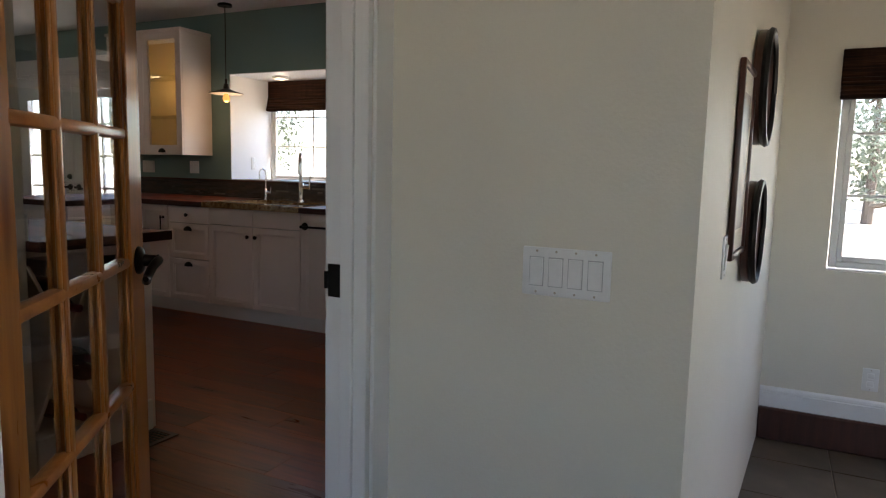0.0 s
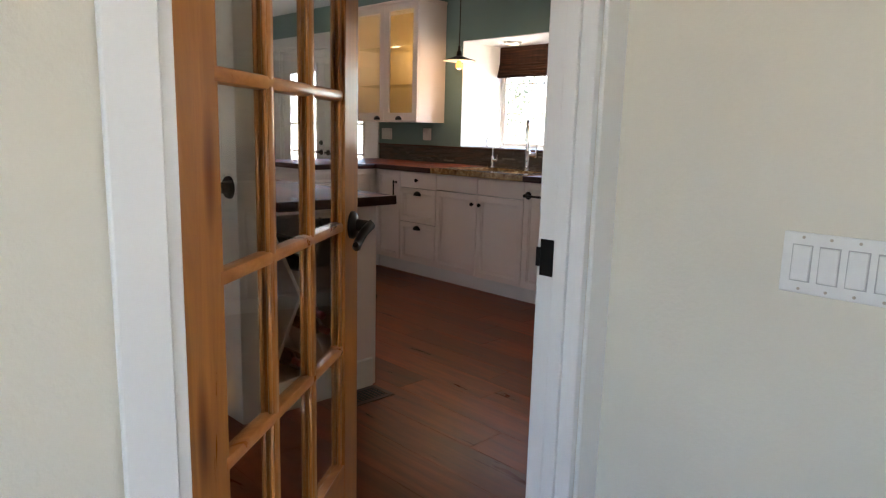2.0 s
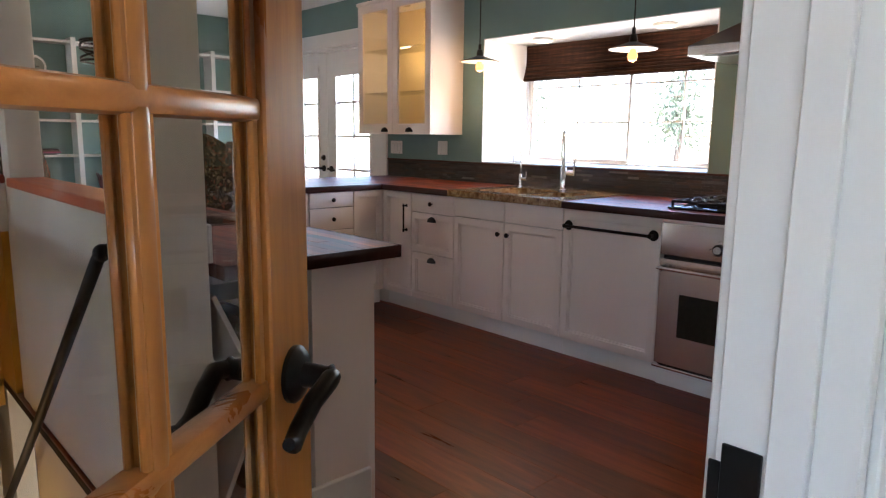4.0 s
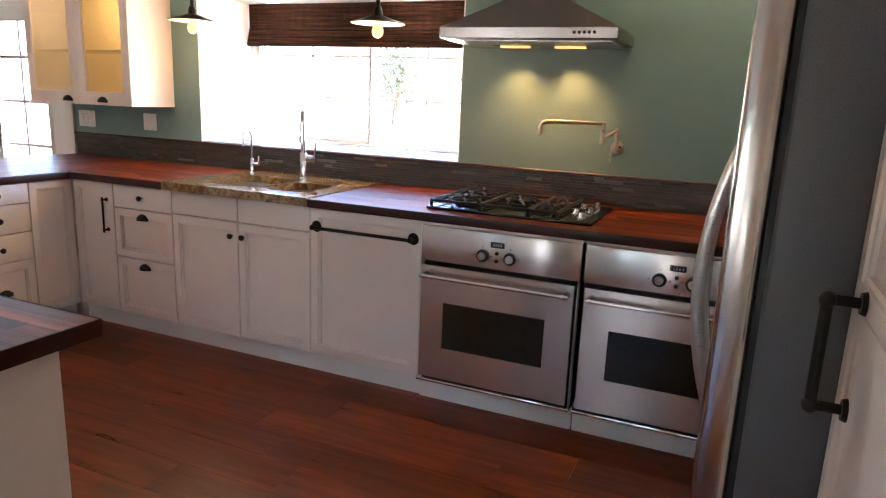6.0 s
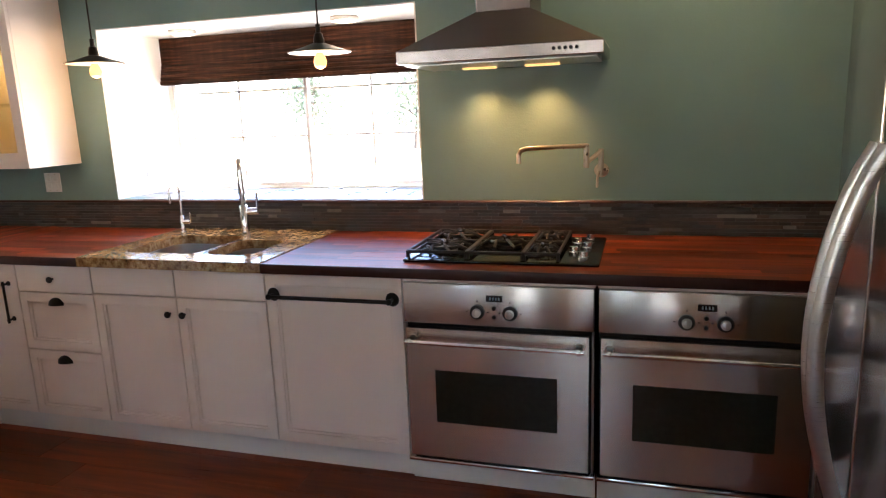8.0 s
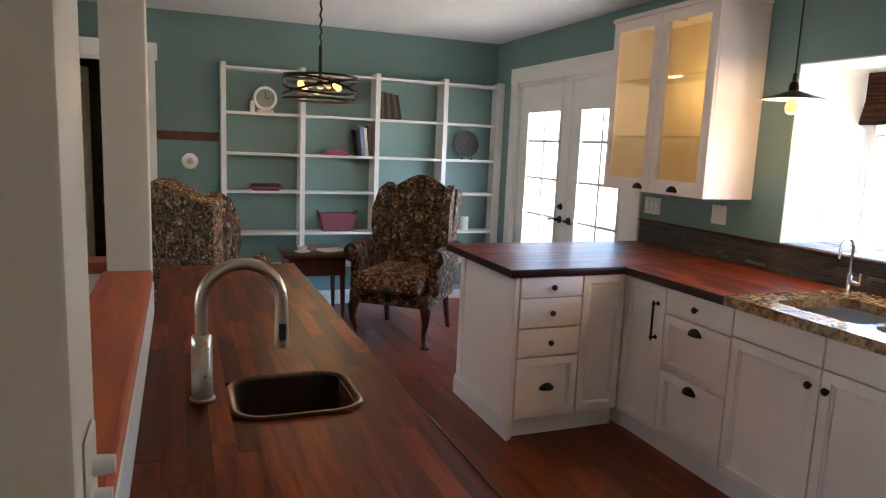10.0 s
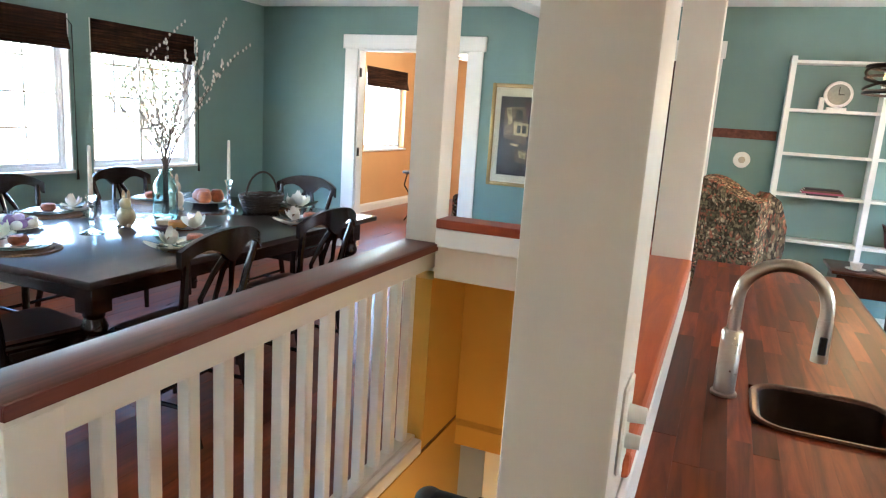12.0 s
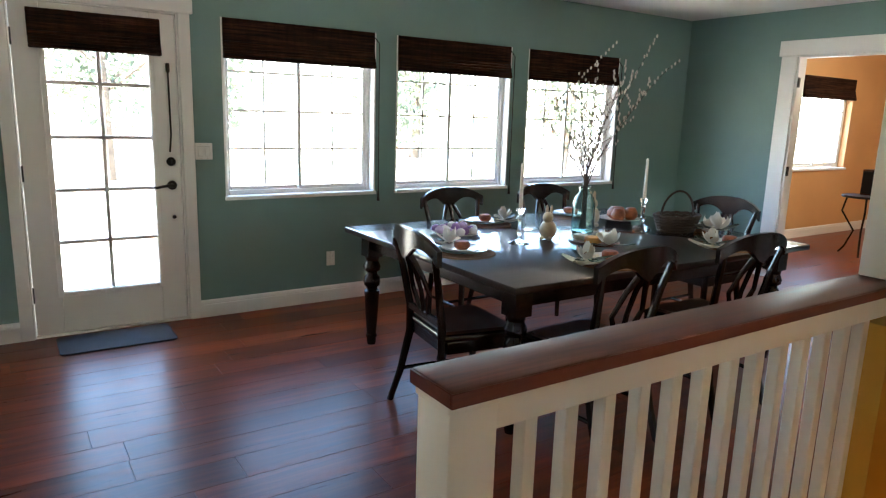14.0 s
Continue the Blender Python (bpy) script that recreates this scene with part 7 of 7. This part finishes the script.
# two bundles: a tall one leaning to the far wall, a looser one fanning the other way
for k in range(13):
    side = k < 7
    u = rn.uniform(0.05, 0.42) if side else -rn.uniform(-0.02, 0.34)
    dx, dy = -0.66 * u + rn.uniform(-0.05, 0.05), 0.75 * u + rn.uniform(-0.06, 0.06)
    hgt = rn.uniform(0.85, 1.12) if side else (rn.uniform(0.95, 1.2) if k < 9 else rn.uniform(0.6, 0.85))
    foot = Vector((rn.uniform(-0.025, 0.025), rn.uniform(-0.025, 0.025), 0.03))
    neck = Vector((rn.uniform(-0.012, 0.012), rn.uniform(-0.012, 0.012), 0.29))
    pts = [foot, neck]
    for i in range(1, 10):
        t = i / 9
        pts.append(neck + Vector((dx * t ** 1.35 + rn.uniform(-0.006, 0.006), dy * t ** 1.35 + rn.uniform(-0.006, 0.006), (hgt - 0.29) * t)))
    br = part("branch", Build().tube(pts, [0.0042 - 0.0032 * i / 10 for i in range(11)], 5), TWIG, vs, "thin brown willow branch")
    g, sg = Build(), Build()
    for i in range(4, 11):
        p, d = pts[i], (pts[i] - pts[i - 1]).normalized()
        for j in range(3):
            a = rn.uniform(0, 6.28)
            q = p - d * rn.uniform(0, 0.06)
            g.ball(q + Vector((math.cos(a), math.sin(a), 0.3)) * 0.007, 0.0075, 0.8, 0.8, 1.5, 6)
        if i % 2 == 0:
            a, ln = rn.uniform(0, 6.28), rn.uniform(0.08, 0.17)
            tip = p + Vector((math.cos(a) * ln * 0.7, math.sin(a) * ln * 0.7, ln * 0.6))
            sg.tube([p, p.lerp(tip, 0.5) + Vector((0, 0, 0.01)), tip], [0.0018, 0.0014, 0.001], 4)
            for j in range(1, 6):
                q = p.lerp(tip, j / 5)
                g.ball(q + Vector((rn.uniform(-0.006, 0.006), rn.uniform(-0.006, 0.006), 0.008)), 0.0075, 0.8, 0.8, 1.4, 6)
    part("side_twigs", sg, TWIG, br)["kind"] = "stuff"
    part("catkin_spray", g, CATKIN, br, "pale furry catkins")["kind"] = "stuff"

eg = thing("egg_tray", "plate of purple and white painted eggs", "egg tray", -1.64, -5.72, TZ)
part("dish", Build().lathe([(0.09, 0), (0.15, 0.015), (0.152, 0.02), (0.14, 0.018), (0.08, 0.006), (0.002, 0.006)], n=32), CHINA, eg)
EGGS = [plain("egg_purple", (0.25, 0.13, 0.36), 0.4), plain("egg_lilac", (0.45, 0.33, 0.55), 0.4), plain("egg_white", (0.72, 0.70, 0.70), 0.4)]
for k in range(19):
    a, r = k * 2.4, 0.03 * math.sqrt(k)
    part("egg", Build().ball((r * math.cos(a), r * math.sin(a), 0.03 + (0.02 if k < 5 else 0)), 0.025, 1.25, 1, 1, 10, m=None), EGGS[k % 3], eg)


def rabbit(x, y, z, s, rz, mat, label):
    g = Build()
    g.ball((0, 0, 0.06 * s), 0.055 * s, 1, 0.95, 1.1, 14).ball((0.012 * s, 0, 0.135 * s), 0.035 * s, 1.1, 0.9, 1, 12)
    for t in (-1, 1):
        g.ball((-0.005 * s, t * 0.014 * s, 0.178 * s), 0.011 * s, 0.8, 0.9, 3.0, 8).ball((0.035 * s, t * 0.025 * s, 0.012 * s), 0.016 * s, 1.8, 0.9, 0.75, 8)
    ob_ = part("rabbit_figurine", g, mat, None)
    ob_.matrix_basis = pose(x, y, z, 0, 0, rz)
    return tagged(ob_, label, "figurine")


rabbit(-2.06, -5.35, TZ, 1.0, 30, plain("beige_ceramic", (0.50, 0.40, 0.25), 0.35), "small beige ceramic rabbit figurine on the table")
rabbit(-2.70, -5.62, TZ, 1.15, 60, plain("pale_ceramic", (0.60, 0.50, 0.36), 0.35), "pale ceramic rabbit figurine beside the vase")
PUMP = plain("orange_bread", (0.28, 0.07, 0.018), 0.5, 0, 0.35, 30)
bp = thing("bread_plate", "white plate with round orange-brown loaves", "bread plate", -3.10, -5.72, TZ)
part("plate", Build().lathe([(0.08, 0), (0.15, 0.015), (0.152, 0.02), (0.14, 0.018), (0.08, 0.006), (0.002, 0.006)], n=32), CHINA, bp)
for x, y, r in ((0.0, -0.03, 0.07), (0.07, 0.05, 0.05), (-0.06, 0.05, 0.05)):
    part("loaf", Build().lathe([(r * 0.6, 0.008), (r, 0.03), (r, 0.06), (r * 0.65, 0.095), (r * 0.2, 0.10)], (x, y, 0), 16), PUMP, bp)
BASKETM = plain("dark_wicker", (0.03, 0.016, 0.010), 0.7, 0, 0.5, 120)
bk_ = thing("wicker_basket", "dark wicker basket with a tall handle", "basket", -3.10, -5.22, TZ)
for k in range(6):
    r = 0.115 + 0.006 * k
    part("weave", Build().tube([(r * 1.25 * math.cos(2 * math.pi * i / 28), r * 0.85 * math.sin(2 * math.pi * i / 28), 0.012 + 0.019 * k + 0.003 * (-1) ** i) for i in range(29)], 0.0105, 6), BASKETM, bk_)
part("bottom", Build().prism([(0.14 * math.cos(i * math.pi / 8), 0.095 * math.sin(i * math.pi / 8)) for i in range(16)], 0.0, 0.012), BASKETM, bk_)
part("handle", Build().tube([(0.17 * math.cos(math.pi * i / 14), 0, 0.10 + 0.17 * math.sin(math.pi * i / 14)) for i in range(15)], 0.008, 6), BASKETM, bk_)
magnolia(-3.22, -4.98, TZ + 0.03, 1.35, 10, "large white silk magnolia by the basket")
magnolia(-2.16, -4.95, TZ + 0.02, 1.1, 80, "large white silk magnolia on the table")
CAKE = [plain("pale_cheese", (0.62, 0.55, 0.42), 0.6), plain("orange_cheese", (0.55, 0.26, 0.06), 0.55)]
cb = thing("cheese_board", "wooden board with pale and orange cheeses", "cheese board", -2.26, -5.16, TZ)
part("board", Build().lathe([(0.15, 0), (0.152, 0.006), (0.148, 0.014), (0.002, 0.015)], n=30), MAHOG, cb)
for x, y, r, h, c in ((-0.07, 0.03, 0.06, 0.045, 0), (0.06, 0.05, 0.05, 0.04, 1), (0.05, -0.06, 0.045, 0.035, 0)):
    part("cheese", Build().lathe([(r, 0.014), (r * 1.03, 0.02), (r * 1.02, h), (r * 0.92, h + 0.006), (0.004, h + 0.007)], (x, y, 0), 20), CAKE[c], cb)

# ---- picture and hall pictures ----
pic = thing("framed_picture", "gold framed dark painting of a lit house on the teal wall", "picture", WW, -4.06, 1.345)
GOLD = metal("antique_gold", (0.36, 0.26, 0.12), 0.42)
pw2, ph2 = 0.385, 0.49
for n_, a, b, c, d in (("frame_side", -pw2, -pw2 + 0.038, -ph2, ph2), ("frame_side", pw2 - 0.038, pw2, -ph2, ph2), ("frame_side", -pw2 + 0.038, pw2 - 0.038, ph2 - 0.038, ph2), ("frame_side", -pw2 + 0.038, pw2 - 0.038, -ph2, -ph2 + 0.038)):
    part(n_, Build().box(0.0, 0.028, a, b, c, d, 0.008, 2), GOLD, pic)
part("mount", Build().box(0.004, 0.012, -pw2 + 0.038, pw2 - 0.038, -ph2 + 0.038, ph2 - 0.038), LINEN, pic, "cream picture mount")
DARKP = plain("dark_painting", (0.02, 0.013, 0.022), 0.3, 0, 0.75, 6)
LITP = plain("painted_lit_wall", (0.46, 0.36, 0.21), 0.35, 0, 0.6, 18)
DIMP = plain("painted_dim_wall", (0.12, 0.08, 0.05), 0.35, 0, 0.7, 16)
DEEPP = plain("painted_dark_opening", (0.012, 0.009, 0.009), 0.35, 0, 0.5, 20)
WINEP = plain("painted_wine_sky", (0.05, 0.012, 0.022), 0.35, 0, 0.8, 9)
part("painting", Build().box(0.012, 0.014, -0.29, 0.29, -0.38, 0.37), DARKP, pic)
FACE = Matrix(((0, 0, 1, 0), (1, 0, 0, 0), (0, 1, 0, 0), (0, 0, 0, 1)))
# a lit house by the water: sky, facade, balcony, openings, reflections
for lv, mt, outline in ((0, WINEP, [(-0.03, 0.18), (0.12, 0.15), (0.2, 0.27), (0.1, 0.34), (-0.05, 0.33)]),
                        (0, DIMP, [(-0.25, 0.27), (-0.05, 0.28), (0.0, 0.1), (-0.02, -0.08), (-0.24, -0.02)]),
                        (1, LITP, [(-0.23, 0.26), (-0.18, 0.27), (-0.16, 0.12), (-0.2, 0.1)]),
                        (1, LITP, [(-0.15, 0.14), (0.0, 0.12), (0.0, 0.0), (-0.14, 0.01)]),
                        (1, LITP, [(-0.17, -0.07), (-0.08, -0.08), (-0.09, -0.1), (-0.17, -0.09)]),
                        (1, DIMP, [(-0.12, -0.12), (0.04, -0.14), (0.02, -0.27), (-0.11, -0.24)]),
                        (1, DIMP, [(0.1, -0.12), (0.17, -0.12), (0.15, -0.25), (0.11, -0.24)]),
                        (2, LITP, [(-0.08, -0.14), (0.0, -0.15), (-0.01, -0.22), (-0.07, -0.2)]),
                        (2, DEEPP, [(-0.13, 0.16), (-0.06, 0.16), (-0.06, 0.22), (-0.075, 0.25), (-0.115, 0.25), (-0.13, 0.22)]),
                        (2, DEEPP, [(-0.11, 0.03), (-0.075, 0.03), (-0.075, 0.1), (-0.11, 0.1)]),
                        (2, DEEPP, [(-0.06, 0.03), (-0.02, 0.03), (-0.02, 0.1), (-0.06, 0.1)])):
    part("painted_patch", Build().prism(outline, 0.0138, 0.0143 + 0.0004 * lv, FACE), mt, pic)
part("glazing", Build().box(0.016, 0.018, -pw2 + 0.05, pw2 - 0.05, -ph2 + 0.05, ph2 - 0.05), PANE, pic, "clear picture glass")
hp = thing("hall_picture", "dark wooden framed picture on the cream hall wall", "picture", 2.346, -1.77, 1.255, -3.5)
for a, b, c, d in ((-0.15, -0.132, -0.27, 0.27), (0.132, 0.15, -0.27, 0.27), (-0.132, 0.132, 0.252, 0.27), (-0.132, 0.132, -0.27, -0.252)):
    part("frame_side", Build().box(0.004, 0.02, a, b, c, d, 0.004, 2), MAHOG, hp)
part("mount", Build().box(0.004, 0.012, -0.132, 0.132, -0.252, 0.252), LINEN, hp, "cream picture mount")
part("print", Build().box(0.012, 0.0135, -0.085, 0.085, -0.19, 0.19), plain("faded_print", (0.26, 0.21, 0.15), 0.4, 0, 0.4, 14), hp, "faded brown print")
for z, r in ((1.495, 0.18), (1.035, 0.165)):
    o = thing("wall_plate_ornament", "dark round metal wall ornament in the hall", "wall ornament", 2.372, -1.46, z, -3.5, "hall ornaments")
    part("disc", Build().lathe([(r, 0.0), (r, 0.02), (r * 0.93, 0.032), (r * 0.85, 0.022), (0.02, 0.018)], n=36, m=Matrix.Rotation(radians(90), 4, "Y")), MAHOG, o)
    part("ring", Build().tube([(0.034, r * 0.97 * math.cos(2 * math.pi * i / 32), r * 0.97 * math.sin(2 * math.pi * i / 32)) for i in range(33)], 0.012, 6), BLACK, o)

# ---- the bedroom and the dark room ----
bed = thing("bed", "bed with a floral quilt and black iron headboard", "bed", -7.6, -4.45, 0)
part("mattress", soft(Build().box(-1.0, 1.0, -0.7, 0.7, 0.25, 0.55), 0.05), LINEN, bed)
part("quilt", soft(Build().box(-0.95, 1.03, -0.74, 0.74, 0.2, 0.60), 0.05), TAPESTRY, bed, "floral quilt")
part("base", Build().box(-0.98, 0.98, -0.68, 0.68, 0.0, 0.25), MAHOG, bed)
part("headboard", Build().tube([(-1.03, -0.72, 0.0), (-1.03, -0.72, 1.05), (-1.03, 0, 1.25), (-1.03, 0.72, 1.05), (-1.03, 0.72, 0.0)], 0.018, 8), BLACK, bed)
part("pillow", Build().ball((-0.7, -0.35, 0.68), 0.3, 0.7, 1.1, 0.32).ball((-0.7, 0.35, 0.68), 0.3, 0.7, 1.1, 0.32), LINEN, bed, "white pillows")
it = thing("iron_side_table", "black scrolled iron side table in the bedroom", "side table", -7.75, -6.15, 0)
part("top", Build().lathe([(0.24, 0.68), (0.25, 0.69), (0.24, 0.705), (0.002, 0.706)], n=24), BLACK, it)
for k in range(3):
    a = k * 2.094 + 0.5
    part("leg", Build().tube([(0.2 * math.cos(a), 0.2 * math.sin(a), 0.68), (0.24 * math.cos(a), 0.24 * math.sin(a), 0.5), (0.08 * math.cos(a), 0.08 * math.sin(a), 0.28), (0.16 * math.cos(a), 0.16 * math.sin(a), 0.08), (0.22 * math.cos(a), 0.22 * math.sin(a), 0.0)], 0.011, 6), BLACK, it)
tv = thing("dark_speaker", "dark upright speaker on the iron table", "speaker", -7.85, -6.15, 0.706)
part("case", Build().box(-0.08, 0.08, -0.08, 0.08, 0, 0.30, 0.01, 2), MAHOG, tv)
part("grille", Build().box(0.08, 0.085, -0.07, 0.07, 0.02, 0.28, 0.002), IRON, tv)
fan = thing("ceiling_fan", "white ceiling fan in the bedroom", "ceiling fan", -7.9, -5.35, 2.27)
part("rod", Build().cyl((0, 0, 0.05), (0, 0, CE - 2.27), 0.014, n=10), TRIM, fan)
part("motor", Build().lathe([(0.06, -0.06), (0.11, -0.03), (0.12, 0.02), (0.07, 0.06)], n=22), TRIM, fan)
for k in range(5):
    part("blade", Build().box(0.12, 0.66, -0.065, 0.065, -0.006, 0.004, 0.002, m=Matrix.Rotation(k * 1.2566 + 0.3, 4, "Z") @ Matrix.Rotation(radians(9), 4, "X")), TRIM, fan)
part("light_bowl", Build().lathe([(0.03, -0.15), (0.085, -0.12), (0.10, -0.07), (0.06, -0.058)], n=20), SHADE_IN, fan)
lamp("bedroom_fan_light", -7.9, -5.35, 2.08, 4.0, (1.0, 0.86, 0.66), 0.08)
wr = thing("flower_wall_spray", "dried magnolia spray on the ochre wall", "wall decoration", -10.59, -6.2, 1.5)
for k in range(7):
    g = Build()
    petal_cup(g, (0.02, 0.05 * math.cos(k * 1.3), 0.08 * math.sin(k * 1.7)), 0.0, 0.9, k * 0.9, 0.16, 0.05)
    part("petal", g, PETAL if k % 2 else PUMP, wr)
d2 = thing("door_second", "open white glazed door leaning into the dark room", "door", WW - 0.10, D2[0] + 0.03, 0, 158)
glazed_leaf(d2, 0.0, 0.77, 0.012, 2.09, 0.0, 0.038, 0.11, 0.13, 0.24, 3, 5, CREAM)

# ---- sloped soffit over the stair ----
setting("soffit_west", Build().prism([(-4.33, CE), (-3.5, 2.235), (-3.0, 2.235), (-3.0, CE)], 0.0, 1.6, Matrix.Translation((-5.62, 0, 0)) @ Matrix(((0, 0, 1, 0), (1, 0, 0, 0), (0, 1, 0, 0), (0, 0, 0, 1)))), WHITE_CEIL, "white sloped ceiling soffit", "ceiling")
setting("wall_stair_foot", Build().box(WELL[0] - 1.3, WELL[0] - 1.2, -3.6, -2.3, -2.6, -0.05).box(WELL[0] - 1.2, WELL[0], -3.48, -3.38, -2.6, -0.05).box(WELL[0] - 1.2, WELL[0], -2.48, -2.38, -2.6, -0.05), POST, "cream painted passage walls at the stair foot", "wall")
setting("floor_passage", Build().box(WELL[0] - 1.3, WELL[0] - 0.1, -3.6, -2.3, -2.7, -2.6), GROUT, "tiled passage floor at the stair foot", "floor")
setting("stair_door_casing", Build().box(WELL[0] - 0.06, WELL[0] - 0.01, -3.20, -3.115, -2.6, -0.156, 0.003).box(WELL[0] - 0.06, WELL[0] - 0.01, -2.62, -2.54, -2.6, -0.156, 0.003), TRIM, "white door casing at the stair foot", "door casing")

# ---- outdoors ----
LEAVES = plain("tree_leaves", (0.11, 0.13, 0.08), 0.7, 0, 0.5, 3)
BARK = plain("bark", (0.09, 0.065, 0.045), 0.9, 0, 0.4, 12)


def tree(x, y, h, seed, conifer=False):
    rn_ = random.Random(seed)
    root = thing("tree", "leafy green tree beyond the window" if not conifer else "dark conifer beyond the window", "tree", x, y, -0.3, 0, "trees outdoors")
    g = Build().tube([(0, 0, 0), (0.05 * h * rn_.uniform(-0.5, 0.5), 0.03 * h, h * 0.4), (0, 0, h * 0.85)], [h * 0.03, h * 0.022, h * 0.006], 8)
    tips = []
    for k in range(11):
        a, z = rn_.uniform(0, 6.28), h * rn_.uniform(0.25 if not conifer else 0.12, 0.8)
        r = h * (0.30 * (1 - (z / h - 0.4) ** 2) if not conifer else 0.26 * (1 - z / h)) * rn_.uniform(0.6, 1.0)
        tip = Vector((r * math.cos(a), r * math.sin(a), z + (r * 0.5 if not conifer else -r * 0.1)))
        g.tube([(0, 0, z - r * 0.2), tip * 0.6 + Vector((0, 0, z * 0.35)), tip], [h * 0.009, h * 0.006, h * 0.002], 5)
        tips.append(tip)
    part("trunk", g, BARK, root)
    vv, ff = [], []
    for k in range(1500):
        t = tips[rn_.randrange(len(tips))] * rn_.uniform(0.45, 1.08)
        sp = h * 0.07
        c = Vector((t.x + rn_.gauss(0, sp), t.y + rn_.gauss(0, sp), (t.z if t.length else 0) + rn_.gauss(0, sp * 0.8)))
        if c.z < h * 0.12:
            continue
        q = Euler((rn_.uniform(0, 6.28), rn_.uniform(0, 6.28), 0)).to_matrix()
        s = h * rn_.uniform(0.012, 0.024)
        i = len(vv)
        vv += [tuple(c + q @ Vector(p)) for p in ((-s, 0, 0), (0, -s * 0.5, s * 0.1), (s, 0, 0), (0, s * 0.5, s * 0.1))]
        ff.append((i, i + 1, i + 2, i + 3))
    me_ = bpy.data.meshes.new("crown")
    me_.from_pydata(vv, [], ff)
    part("crown", me_, LEAVES, root)


for k, (x, y, h, c) in enumerate(((-10, 30, 7, 0), (-3.0, 32, 7, 1), (2.5, 30, 6.5, 0), (-18, 34, 8, 1), (-22, 24, 7, 0), (8, 33, 7, 0), (5.2, 22, 6, 1), (-1.5, -20, 5.5, 0), (-5, -24, 7, 0), (2.5, -23, 6, 0), (-10, -22, 6, 1), (-16, -20, 7, 0), (-13.5, -26, 8, 0))):
    tree(x, y, h, 20 + k, bool(c))
nh = thing("neighbour_house", "far pale house with a dark roof", "house", -8, 48, -0.3)
part("wall", Build().box(-6, 6, -4, 4, 0, 3.2), CREAM, nh)
part("roof", Build().prism([(-6.6, 3.1), (6.6, 3.1), (0, 6.2)], -4.5, 4.5, Matrix(((1, 0, 0, 0), (0, 0, 1, 0), (0, 1, 0, 0), (0, 0, 0, 1)))), IRON, nh)
for x in (-4, -1, 2.5):
    part("window", Build().box(x, x + 1.4, -4.06, -4.0, 1.0, 2.3), DARKGLASS, nh)

# ---- floor boards and hall tiles ----
floor = thing("floor", "dark red-brown wide-plank wooden floor", "floor", 0, 0, 0, 0, "", "structure")
rp = random.Random(9)
PL = {}


def plank(x0_, x1_, y0_, y1_):
    key = (round((x1_ - x0_) * 20), round((y1_ - y0_) * 1000))
    w, d = x1_ - x0_ - 0.001, y1_ - y0_ - 0.001
    me_ = Build().box(0, w, 0, d, -0.013, 0, 0.0008).mesh("plank")
    o = part("plank", me_, FLOORW, floor)
    o.location = (x0_ + 0.0005, y0_ + 0.0005, -rp.uniform(0, 0.0004))


wx0, wx1, wy0, wy1 = WELL
for ya, yb, right in ((WS, wy0, 1.30), (wy0, wy1, 1.56), (wy1, WN, 2.1)):
    n = max(1, round((yb - ya) / 0.19))
    for k in range(n):
        a, b = ya + (yb - ya) * k / n, ya + (yb - ya) * (k + 1) / n
        x = WW - rp.uniform(0, 1.2)
        while x < right:
            w = rp.uniform(1.05, 1.75)
            p, q = max(x, WW), min(x + w, right)
            x += w
            if q - p < 0.02:
                continue
            if ya == wy0:
                for s0, s1 in ((p, min(q, wx0)), (max(p, wx1), q)):
                    if s1 - s0 > 0.02:
                        plank(s0, s1, a, b)
            else:
                plank(p, q, a, b)
tm = Build().box(0, 0.395, 0, 0.395, -0.007, 0.0, 0.002).mesh("tile")
for i in range(9):
    for k in range(15):
        x, y = 1.58 + i * 0.4, -6.0 + k * 0.4
        if y < -0.2:
            o = part("tile", tm, TILE, hall_floor)
            o.location = (x, y, HALL + rp.uniform(0, 0.0006))
